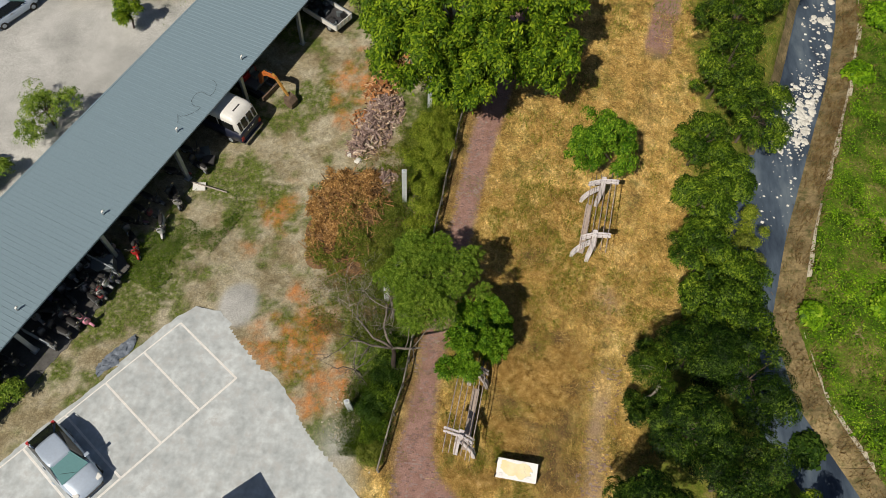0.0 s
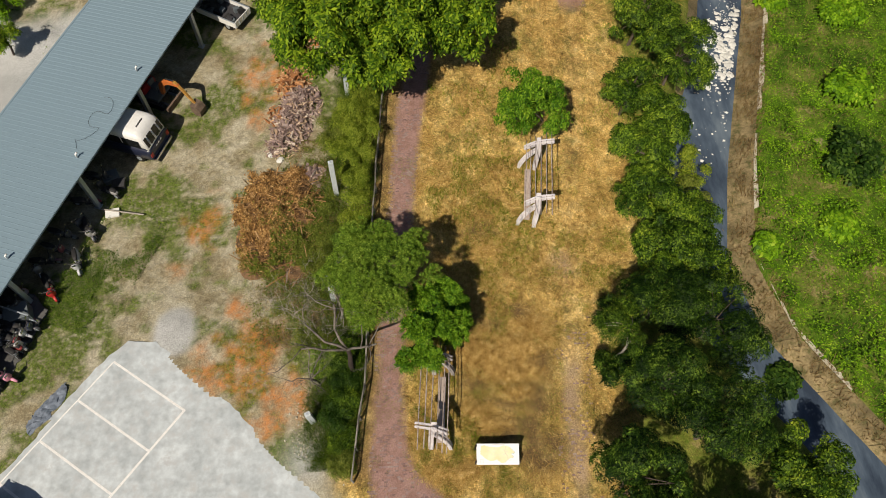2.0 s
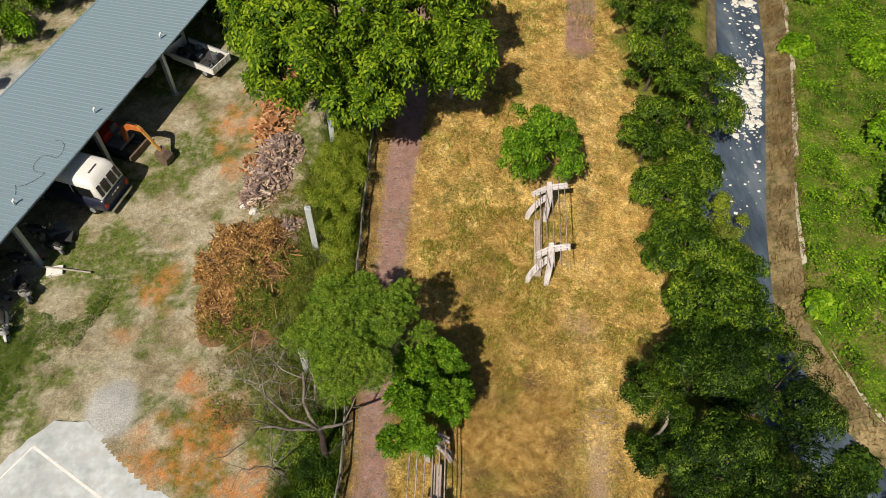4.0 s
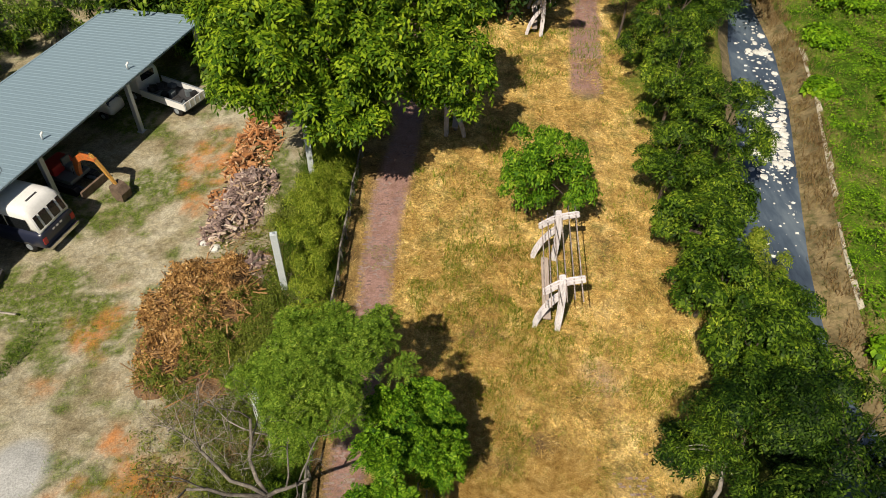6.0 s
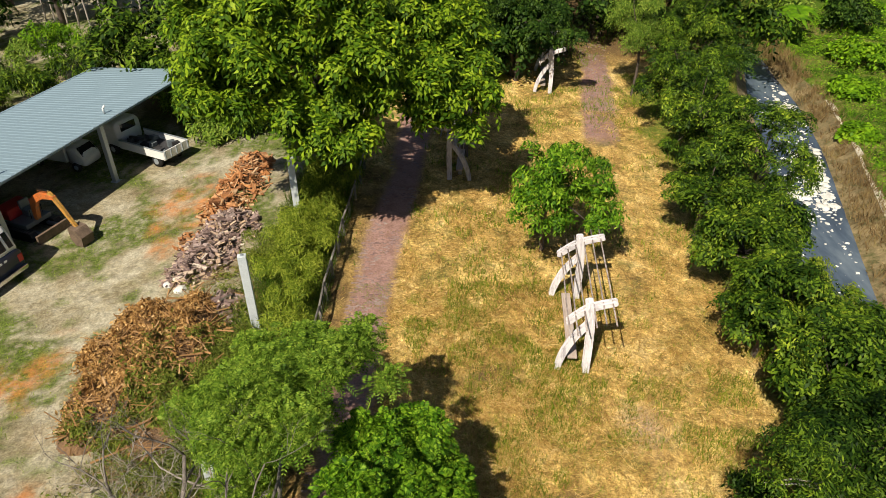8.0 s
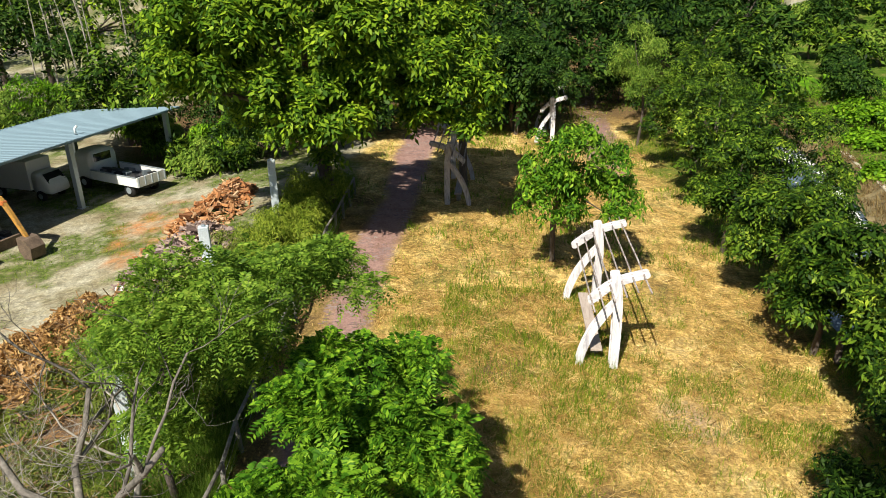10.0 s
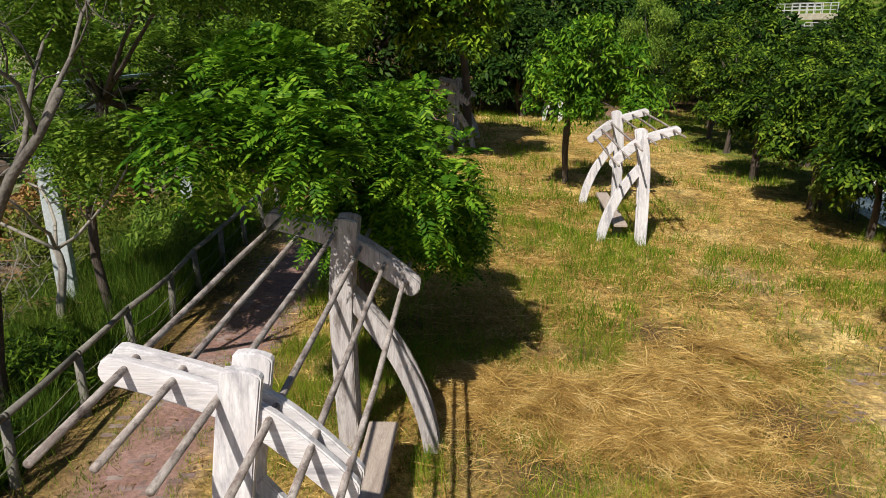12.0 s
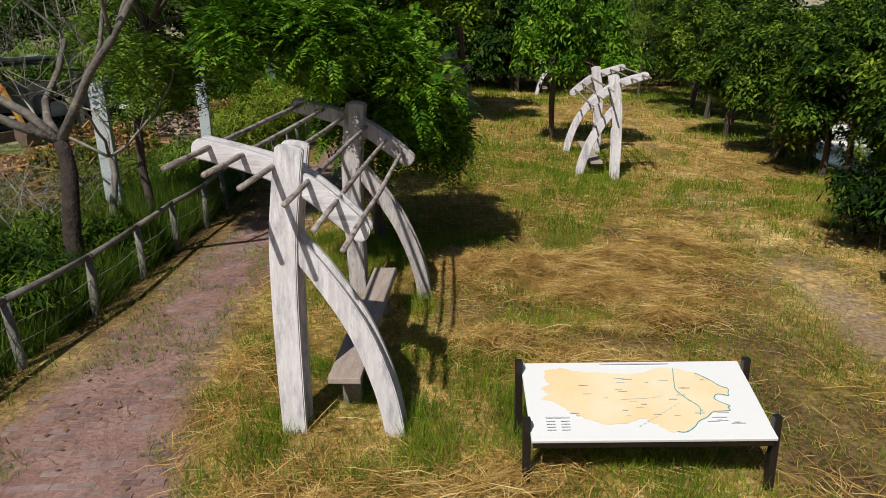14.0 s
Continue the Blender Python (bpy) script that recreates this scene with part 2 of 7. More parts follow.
LEAF_WEED = leafy("lush weed leaves", [(0.0, (0.03, 0.085, 0.006)), (0.42, (0.09, 0.205, 0.008)), (0.75, (0.19, 0.36, 0.014)), (1, (0.33, 0.45, 0.04))], 0.15, 0.5, 1.1, 2.4)
LEAF_DRY = leafy("dry brown leaves", [(0.0, (0.09, 0.048, 0.02)), (0.4, (0.32, 0.175, 0.062)), (0.75, (0.55, 0.34, 0.13)), (1, (0.78, 0.58, 0.31))], 0.1, 0.5, 2.2, 2.6)
STRAW = leafy("dry straw", [(0.0, (0.17, 0.095, 0.028)), (0.4, (0.44, 0.27, 0.075)), (0.75, (0.74, 0.52, 0.19)), (1, (0.88, 0.7, 0.36))], 0.12, 0.55, 2.8, 2.2)
STRAW_MIX = leafy("trodden straw and dead stalks", [(0.0, (0.085, 0.045, 0.013)), (0.4, (0.27, 0.15, 0.04)), (0.75, (0.58, 0.37, 0.105)), (1, (0.8, 0.56, 0.2))], 0.15, 0.7, 1.6, 2.8)
STRAW_BROWN = leafy("withered brown grass", [(0.0, (0.1, 0.065, 0.03)), (0.5, (0.24, 0.16, 0.075)), (1, (0.36, 0.3, 0.12))], 0.2, 0.7)
GRASS = leafy("green grass blades", [(0.0, (0.05, 0.11, 0.008)), (0.5, (0.16, 0.27, 0.016)), (1, (0.42, 0.46, 0.05))], 0.3, 0.5, 1.4, 2.4)
TALL_GRASS = leafy("tall rank grass", [(0.0, (0.025, 0.065, 0.007)), (0.5, (0.09, 0.17, 0.018)), (1, (0.27, 0.34, 0.06))], 0.3, 0.5, 0.9, 2.2)
TWIG = leafy("dead twigs", [(0.0, (0.12, 0.07, 0.035)), (0.5, (0.34, 0.19, 0.08)), (1, (0.55, 0.37, 0.2))], 0.0, 0.85)


# ---- building helpers ----
def mesh_np(name, verts, faces, material, smooth=False):
    """A mesh from arrays of corners and of equal-sided faces."""
    verts, faces = np.asarray(verts, np.float32), np.asarray(faces, np.int32)
    me = bpy.data.meshes.new(name)
    n, k = faces.shape
    me.vertices.add(len(verts))
    me.vertices.foreach_set("co", verts.ravel())
    me.loops.add(n * k)
    me.loops.foreach_set("vertex_index", faces.ravel())
    me.polygons.add(n)
    me.polygons.foreach_set("loop_start", np.arange(0, n * k, k, dtype=np.int32))
    me.polygons.foreach_set("use_smooth", np.full(n, smooth))
    me.materials.append(material)
    me.update(calc_edges=True)
    return me


def part(name, bm, material, parent=None, label="", smooth=False):
    """Links a bmesh as one mesh object under a thing or a part."""
    me = bpy.data.meshes.new(name)
    for f in bm.faces:
        f.smooth = smooth
    bm.to_mesh(me)
    bm.free()
    me.materials.append(material)
    ob = new(name, me)
    ob.parent = parent
    return tagged(ob, label)


def child(name, me, parent, label=""):
    ob = new(name, me)
    ob.parent = parent
    return tagged(ob, label)


def thing(name, m, label, category, group="", kind=""):
    ob = new(name)
    ob.empty_display_size = 0.2
    ob.matrix_world = m
    return tagged(ob, label, category, group, kind)


def box(bm, x0, x1, y0, y1, z0, z1, bevel=0.0, m=None):
    r = bmesh.ops.create_cube(bm, size=1.0)
    vs = r["verts"]
    for v in vs:
        v.co = Vector(((x0 + x1) / 2 + v.co.x * (x1 - x0), (y0 + y1) / 2 + v.co.y * (y1 - y0), (z0 + z1) / 2 + v.co.z * (z1 - z0)))
    if m is not None:
        bmesh.ops.transform(bm, matrix=m, verts=vs)
    if bevel:
        es = list({e for v in vs for e in v.link_edges})
        bmesh.ops.bevel(bm, geom=es, offset=bevel, segments=2, affect="EDGES", profile=0.6)
    return bm


def tube_arrays(points, radii, sides=8):
    pts = [Vector(p) for p in points]
    verts, faces = [], []
    side = None
    for i, p in enumerate(pts):
        d = (pts[min(i + 1, len(pts) - 1)] - pts[max(i - 1, 0)]).normalized()
        if side is None:
            side = d.orthogonal().normalized()
        side = (side - d * side.dot(d)).normalized()
        up = d.cross(side)
        for k in range(sides):
            a = 2 * math.pi * k / sides
            verts.append(p + (side * math.cos(a) + up * math.sin(a)) * radii[i])
    for i in range(len(pts) - 1):
        for k in range(sides):
            a, b = i * sides + k, i * sides + (k + 1) % sides
            faces.append((a, b, b + sides, a + sides))
    verts.append(pts[0]), verts.append(pts[-1])
    n = len(verts)
    for k in range(sides):
        faces.append(((k + 1) % sides, k, n - 2, n - 2))
        o = (len(pts) - 1) * sides
        faces.append((o + k, o + (k + 1) % sides, n - 1, n - 1))
    return verts, faces


def tube(bm, points, radii, sides=8):
    if isinstance(radii, (int, float)):
        radii = [radii] * len(points)
    verts, faces = tube_arrays(points, radii, sides)
    vs = [bm.verts.new(v) for v in verts]
    for f in faces:
        ids = list(dict.fromkeys(f))
        bm.faces.new([vs[i] for i in ids])
    return bm


def slab_outline(bm, outline, y0, y1):
    """A plank cut to an outline in x and z, from y0 to y1."""
    a = [bm.verts.new((x, y0, z)) for x, z in outline]
    b = [bm.verts.new((x, y1, z)) for x, z in outline]
    bm.faces.new(a)
    bm.faces.new(b[::-1])
    n = len(a)
    for i in range(n):
        bm.faces.new((a[i], b[i], b[(i + 1) % n], a[(i + 1) % n]))
    bmesh.ops.recalc_face_normals(bm, faces=bm.faces)
    return bm


def smooth_line(pts, n):
    """n points on a smooth line through pts."""
    out, p = [], [Vector(q) for q in pts]
    for i in range(n):
        s = i / (n - 1) * (len(p) - 1)
        k = min(int(s), len(p) - 2)
        u = s - k
        a, b, c, d = p[max(k - 1, 0)], p[k], p[k + 1], p[min(k + 2, len(p) - 1)]
        out.append(0.5 * (2 * b + (c - a) * u + (2 * a - 5 * b + 4 * c - d) * u * u + (3 * b - a - 3 * c + d) * u ** 3))
    return out


def field_noise(x, y, scale, seed=0):
    """Smooth value noise from 0 to 1 on arrays."""
    x, y = np.asarray(x, float) / scale + seed * 17.3, np.asarray(y, float) / scale + seed * 9.7
    xi, yi = np.floor(x), np.floor(y)
    u, v = x - xi, y - yi
    u, v = u * u * (3 - 2 * u), v * v * (3 - 2 * v)
    h = lambda a, b: np.modf(np.abs(np.sin(a * 127.1 + b * 311.7 + seed * 74.7) * 43758.5453))[0]
    return (h(xi, yi) * (1 - u) + h(xi + 1, yi) * u) * (1 - v) + (h(xi, yi + 1) * (1 - u) + h(xi + 1, yi + 1) * u) * v


def step(a, b, x):
    t = np.clip((np.asarray(x, float) - a) / (b - a), 0, 1)
    return t * t * (3 - 2 * t)


# ---- the lie of the land ----
def stream_right(y):
    return np.interp(y, [-60, -20, 0, 6.6, 11.5, 16.8, 23.3, 30.2, 37.6, 44.6, 53.4, 62, 90, 140], [62, 40, 27.5, 23.6, 20.7, 19.7, 21.4, 23.7, 26.2, 28, 29.3, 29, 40, 62])


def stream_left(y):
    return stream_right(y) - np.interp(y, [6, 11, 17, 22, 26, 31, 45, 53], [2.6, 2.7, 2.6, 3.6, 3.9, 3.2, 2.9, 1.2])


def fence_x(y):
    return np.interp(y, [3, 4.4, 7, 9.7, 18.2, 21.4, 25.5, 34, 45], [-3.1, -3.0, -2.65, -2.3, -1.85, -1.6, -1.3, -0.4, 0.8])


def path_left(y):
    return np.interp(y, [-8, 3.2, 5.6, 10.4, 19.1, 27.3, 33.5, 42.8, 60], [-3, -2.3, -2.1, -1.75, -1.0, -0.2, 0.9, 1.7, 4])


def path_right(y):
    return np.interp(y, [-8, 2, 3.6, 4.8, 5.8, 9.5, 19.3, 27, 33.5, 44.6, 60], [4, 3.2, 1.2, 0.1, -0.25, -0.45, 0.58, 1.45, 2.5, 4.0, 6])


def trail_mid(y):
    return np.interp(y, [-8, 0, 6, 8.3, 10.6, 12.5, 17.5, 22, 27, 39, 53, 68, 80], [8.3, 8.4, 8.5, 8.7, 9.0, 9.2, 10.0, 10.6, 11.6, 13.3, 16, 19, 22])


def land(x, y):
    x, y = np.asarray(x, float), np.asarray(y, float)
    lot = -0.1 + 0.148 * step(-3.2, -4.2, x) - 0.4 * step(-6, -12, x) * step(12, 20, y) - 0.12 * step(10, 16, y) * step(-3.2, -4.2, x)
    park = -0.1 - 0.05 * np.clip(x - 0.5, 0, 15)
    z = np.where(x < 0.5, lot, park)
    z = z + 0.06 * (field_noise(x, y, 1.7, 3) - 0.5) * step(-0.5, 1.5, x) + 0.08 * (field_noise(x, y, 4.1, 5) - 0.5)
    nw = (x + 15.9) * 0.798 - (y - 11.7) * 0.603
    ne = -((x + 13.6) * 0.685 + (y - 12.3) * 0.728)
    z = z - 0.16 * step(0.15, 0.6, nw) * step(0.15, 0.6, ne) * step(13, 12, y)
    rt, lf = stream_right(y), stream_left(y)
    z = z + (-2.45 - z) * step(-1.7, 0.1, x - lf)
    far = -1.35 + 0.35 * (field_noise(x, y, 5, 7) - 0.5) + 0.012 * np.clip(x - rt - 2, 0, 60)
    bank = -2.45 + (far + 2.45) * np.clip((x - rt + 0.15) / 1.95, 0, 1)
    bank = bank - 0.22 * np.exp(-((x - rt - 0.9) / 0.65) ** 2)
    z = np.where(x > rt - 0.15, bank, z)
    hill = step(70, 240, np.hypot(x - 10, y - 10))
    return z + hill * (26 + 22 * field_noise(x, y, 90, 11)) * step(15, 120, y)


def land_at(x, y):
    return float(land(x, y))


# ---- ground ----
def axis(lo, hi, fine_lo, fine_hi, cell, ratio=1.22):
    a = list(np.arange(fine_lo, fine_hi + 1e-6, cell))
    s, v = cell, fine_hi
    while v < hi:
        s *= ratio
        v += s
        a.append(v)
    s, v = cell, fine_lo
    while v > lo:
        s *= ratio
        v -= s
        a.insert(0, v)
    return np.array(a)


def zone_masks(x, y):
    """Where bare lot, lush field, pavers, worn trail, orange dust and old concrete lie."""
    wob = 1.2 * (field_noise(x, y, 1.6, 21) - 0.5)
    lot = 1 - step(-1.6, -0.4, x - fence_x(y) + wob * 0.8)
    field = step(-0.2, 0.3, x - stream_right(y) - 0.2)
    hedge = np.interp(y, [0, 10, 16, 20, 40, 60], [10.3, 10.8, 12.6, 13.6, 15.2, 17])
    field = np.maximum(field, 0.85 * step(0.4, 1.6, x - hedge + wob * 1.2) * (1 - step(46, 50, y)))
    pav = step(-0.25, 0.25, x - path_left(y) + wob * 0.3) * (1 - step(-0.25, 0.25, x - path_right(y) + wob * 0.3))
    tm = trail_mid(y)
    off = np.abs(x - tm + wob * 0.5)
    far_pav = (1 - step(0.8, 1.15, off)) * step(36.5, 38.5, y)
    trail = (1 - step(0.2, 0.9, off)) * (0.12 + 0.75 * step(12.5, 9, y)) * (0.3 + 0.9 * field_noise(x, y, 0.8, 24))
    trail = np.maximum(trail, np.exp(-((x - 9.2) ** 2 / 0.5 + (y - 16.3) ** 2 / 0.9)))
    orange = np.zeros_like(x)
    for cx, cy, r in ((-10.0, 10.1, 1.5), (-7.9, 10.9, 1.7), (-7.0, 8.7, 1.6), (-8.4, 12.4, 1.1), (-9.6, 14.2, 1.2), (-8.6, 9.0, 1.6), (-11.8, 20.3, 1.3), (-9.0, 32, 1.9), (-8.2, 30.5, 1.3), (-9.0, 27.8, 0.7), (-13.1, 16.9, 0.8), (-9.9, 16.2, 0.9), (-10.0, 29.4, 0.5), (-8.3, 7.8, 1.5), (-7.5, 8.0, 1.3), (-9.3, 11.2, 1.6), (-10.6, 10.4, 1.2), (-6.3, 8.3, 1.0), (-8.6, 31.2, 1.4)):
        orange = np.maximum(orange, 0.8 * (1 - step(0.0, 1.2 * r, np.hypot((x - cx) * 1.15, (y - cy) * 0.85) + wob * 0.9 + 1.4 * r * (field_noise(x, y, 0.7, 26) - 0.5))))
    u = (x + 23.3) * 0.935 - (y - 7.7) * 0.355
    yard = np.maximum((1 - step(-6.6, -5.6, u + wob * 0.3)) * (1 - step(35, 39, y + wob * 2)), 0.9 * np.exp(-((x + 5.2) ** 2 / 1.1 + (y - 5.6) ** 2 / 1.6)))
    yard = np.maximum(yard, 0.95 * (1 - step(0.75, 1.25, np.hypot((x + 12.75) / 1.1, (y - 13.1) / 1.45) + 0.5 * wob)))
    rank = 0.07 * np.exp(-((u - 2.0) / 1.6) ** 2)
    for cx, cy, r in ((-18.6, 14.5, 2.5), (-17.0, 12.5, 2.0), (-14.6, 14.6, 2.0), (-14.7, 23.5, 1.6), (-12.0, 26.8, 1.8), (-12.2, 13.2, 1.2), (-20.5, 8.5, 2.5), (-13.6, 19.0, 1.4)):
        rank = rank + 0.12 * np.exp(-((x - cx) ** 2 + (y - cy) ** 2) / r ** 2)
    weeds = step(0.475, 0.62, rank + field_noise(x, y, 2.6, 31) * 0.45 + field_noise(x, y, 0.9, 32) * 0.3 + field_noise(x, y, 0.35, 33) * 0.25)
    return lot, field, np.maximum(pav, far_pav), trail, orange, yard, weeds


def ground_material():
    m, nodes, links, bsdf = nodes_of("grass, dust and earth")
    co = nodes.new("ShaderNodeNewGeometry").outputs["Position"]
    n_big = noise_node(nodes, links, co, 0.35, 5)
    n_mid = noise_node(nodes, links, co, 1.6, 6, 0.65)
    n_fine = noise_node(nodes, links, co, 14, 5, 0.7)
    n_straw = noise_node(nodes, links, co, 9, 5, 0.7, (0.5, 2.2, 1))

    def zone(attr):
        a = nodes.new("ShaderNodeAttribute")
        a.attribute_name = attr
        s = nodes.new("ShaderNodeSeparateColor")
        links.new(a.outputs["Color"], s.inputs[0])
        return s.outputs

    z1, z2 = zone("zone_a"), zone("zone_b")
    n_patch = noise_node(nodes, links, co, 0.7, 8, 0.78, (1.0, 0.7, 1))
    dry = ramp_node(nodes, links, n_patch, [(0.32, (0.18, 0.115, 0.038)), (0.43, (0.44, 0.285, 0.09)), (0.53, (0.69, 0.48, 0.165)), (0.66, (0.87, 0.67, 0.3))])
    green = ramp_node(nodes, links, n_fine, [(0.3, (0.08, 0.1, 0.02)), (0.7, (0.2, 0.19, 0.05))])
    n_g = noise_node(nodes, links, co, 0.8, 6, 0.7)
    gmask = ramp_node(nodes, links, n_g, [(0.47, (0, 0, 0)), (0.64, (0.8, 0.8, 0.8))])
    park = mix_node(nodes, links, dry, green, gmask)
    blade = ramp_node(nodes, links, n_straw, [(0.3, (0.6, 0.6, 0.6)), (0.7, (1.25, 1.25, 1.25))])
    park = mix_node(nodes, links, park, blade, 1.0, "MULTIPLY")

    def wisps(scale, lo, hi, stretch=None):
        fac = noise_node(nodes, links, co, scale, 8, 0.72, stretch)
        fac.node.inputs["Distortion"].default_value = 1.6
        return ramp_node(nodes, links, fac, [(0.36, (lo,) * 3), (0.64, (hi,) * 3)])

    park = mix_node(nodes, links, park, wisps(2.3, 0.56, 1.36), 1.0, "MULTIPLY")
    park = mix_node(nodes, links, park, wisps(6.5, 0.56, 1.42, (1.0, 0.6, 1)), 1.0, "MULTIPLY")
    lot = ramp_node(nodes, links, noise_node(nodes, links, co, 0.5, 8, 0.75), [(0.34, (0.21, 0.17, 0.1)), (0.46, (0.325, 0.285, 0.185)), (0.6, (0.455, 0.42, 0.315))])
    lotweed = ramp_node(nodes, links, n_fine, [(0.3, (0.05, 0.085, 0.015)), (0.7, (0.16, 0.2, 0.045))])
    wbreak = ramp_node(nodes, links, noise_node(nodes, links, co, 3.5, 8, 0.75), [(0.36, (0.1, 0.1, 0.1)), (0.52, (1, 1, 1))])
    wfac = mix_node(nodes, links, z2[2], wbreak, 1.0, "MULTIPLY")
    lot = mix_node(nodes, links, lot, lotweed, wfac)
    lot = mix_node(nodes, links, lot, wisps(1.7, 0.72, 1.22), 1.0, "MULTIPLY")
    lot = mix_node(nodes, links, lot, wisps(7.0, 0.74, 1.22), 1.0, "MULTIPLY")
    field = ramp_node(nodes, links, noise_node(nodes, links, co, 0.45, 8, 0.75), [(0.36, (0.03, 0.07, 0.008)), (0.48, (0.075, 0.145, 0.012)), (0.58, (0.15, 0.18, 0.035)), (0.68, (0.32, 0.25, 0.12))])
    bare = ramp_node(nodes, links, n_big, [(0.66, (0, 0, 0)), (0.72, (1, 1, 1))])
    field = mix_node(nodes, links, field, (0.36, 0.29, 0.16), bare)
    field = mix_node(nodes, links, field, wisps(3.0, 0.6, 1.3), 1.0, "MULTIPLY")
    pav = ramp_node(nodes, links, n_mid, [(0.3, (0.26, 0.15, 0.125)), (0.7, (0.4, 0.255, 0.225))])
    trail = ramp_node(nodes, links, n_fine, [(0.3, (0.3, 0.205, 0.125)), (0.7, (0.5, 0.37, 0.25))])
    orange = ramp_node(nodes, links, n_mid, [(0.3, (0.42, 0.165, 0.055)), (0.7, (0.72, 0.27, 0.07))])
    yard = ramp_node(nodes, links, noise_node(nodes, links, co, 0.3, 7, 0.65), [(0.3, (0.33, 0.34, 0.335)), (0.62, (0.56, 0.57, 0.565))])
    col = mix_node(nodes, links, park, trail, z2[0])
    col = mix_node(nodes, links, col, lot, z1[0])
    obreak = ramp_node(nodes, links, noise_node(nodes, links, co, 2.2, 7, 0.75), [(0.38, (0.12, 0.12, 0.12)), (0.58, (1, 1, 1))])
    col = mix_node(nodes, links, col, orange, mix_node(nodes, links, z2[1], obreak, 1.0, "MULTIPLY"))
    col = mix_node(nodes, links, col, field, z1[1])
    col = mix_node(nodes, links, col, pav, z1[2])
    z3 = zone("zone_c")
    col = mix_node(nodes, links, col, yard, z3[0])
    # dark soil colour, which also carries painted shade by the heaps and fence
    soil = ramp_node(nodes, links, n_fine, [(0.3, (0.075, 0.05, 0.025)), (0.7, (0.23, 0.15, 0.07))])
    col = mix_node(nodes, links, col, soil, z3[1])
    shade = ramp_node(nodes, links, n_fine, [(0.3, (0.62, 0.62, 0.62)), (0.7, (1.26, 1.26, 1.26))])
    col = mix_node(nodes, links, col, shade, 1.0, "MULTIPLY")
    links.new(col, bsdf.inputs["Base Color"])
    bsdf.inputs["Roughness"].default_value = 0.95
    bsdf.inputs["Specular IOR Level"].default_value = 0.1
    links.new(bump_node(nodes, links, n_fine, 0.6, 0.05), bsdf.inputs["Normal"])
    return m


def soil_and_shade(x, y):
    """Raked-off brown soil about the straw heaps and pale patches, and the woods' floor; shade by heaps and fence is
    painted in with it.
    """
    s = np.zeros_like(x)
    for cx, cy, rx, ry in ((5.9, 8.7, 2.0, 1.9), (5.4, 6.6, 1.9, 1.2), (6.6, 5.6, 1.5, 1.3), (3.2, 10.2, 1.2, 1.0), (4.6, 12.4, 1.2, 0.7), (7.0, 10.4, 0.9, 1.2), (3.2, 13.4, 1.6, 1.1), (6.6, 13.2, 1.0, 0.7), (3.6, 9.2, 1.1, 0.6), (4.6, 18.6, 1.0, 0.8)):
        s = np.maximum(s, np.exp(-(((x - cx) / rx) ** 2 + ((y - cy) / ry) ** 2) ** 1.5))
    s = np.clip(s * (0.45 + 1.1 * field_noise(x, y, 0.6, 49)), 0, 1)
    # litter strip along the fence, darkened for the shade of the growth there
    strip = step(-0.9, -0.3, x - fence_x(y)) * (1 - step(-0.25, 0.25, x - path_left(y))) * step(3.5, 5, y) * (1 - step(33, 35, y))
    s = np.maximum(s, strip * (0.35 + 0.75 * field_noise(x, y, 0.7, 50)))
    woods = np.maximum(step(48, 54, y) * (1 - step(28, 33, x)), step(40, 46, y) * (1 - step(-5, -2, x))) * step(-17, -14, x)
    return np.maximum(s, woods)


def build_ground():
    gx, gy = axis(-900, 900, -32, 46, 0.28), axis(-700, 1500, -6, 60, 0.28)
    X, Y = np.meshgrid(gx, gy)
    Z = land(X, Y)
    nx, ny = len(gx), len(gy)
    V = np.stack([X.ravel(), Y.ravel(), Z.ravel()], 1)
    i, j = np.meshgrid(np.arange(nx - 1), np.arange(ny - 1))
    k = (j * nx + i).ravel()
    F = np.stack([k, k + 1, k + 1 + nx, k + nx], 1)
    me = mesh_np("ground", V, F, ground_material(), True)
    lot, field, pav, trail, orange, yard, weeds = zone_masks(V[:, 0].astype(float), V[:, 1].astype(float))
    one = np.ones_like(lot)
    for name, cols in (("zone_a", (lot, field, pav, one)), ("zone_b", (trail, orange, weeds, one)), ("zone_c", (yard, soil_and_shade(V[:, 0].astype(float), V[:, 1].astype(float)), yard, one))):
        at = me.color_attributes.new(name, "FLOAT_COLOR", "POINT")
        at.data.foreach_set("color", np.stack(cols, 1).astype(np.float32).ravel())
    tagged(new("ground", me), "dry straw-covered meadow, dusty lot and green field", "ground", kind="structure")


build_ground()


def water_material():
    m, nodes, links, bsdf = nodes_of("dark grey-blue stream water")
    co = nodes.new("ShaderNodeNewGeometry").outputs["Position"]
    n = noise_node(nodes, links, co, 0.5, 5, 0.6, (1.4, 0.4, 1))
    col = ramp_node(nodes, links, n, [(0.35, (0.035, 0.05, 0.075)), (0.52, (0.075, 0.105, 0.145)), (0.68, (0.14, 0.18, 0.22))])
    links.new(col, bsdf.inputs["Base Color"])
    bsdf.inputs["Roughness"].default_value = 0.12
    r = noise_node(nodes, links, co, 7, 4, 0.6)
    links.new(bump_node(nodes, links, r, 0.25, 0.03), bsdf.inputs["Normal"])
    return m


ys = np.arange(-40, 130, 1.0)
wl, wr = stream_left(ys) - 0.5, stream_right(ys) + 0.4
V = np.concatenate([np.stack([wl, ys, np.full_like(ys, -2.1)], 1), np.stack([wr, ys, np.full_like(ys, -2.1)], 1)])
n = len(ys)
F = [(i, i + n, i + n + 1, i + 1) for i in range(n - 1)]
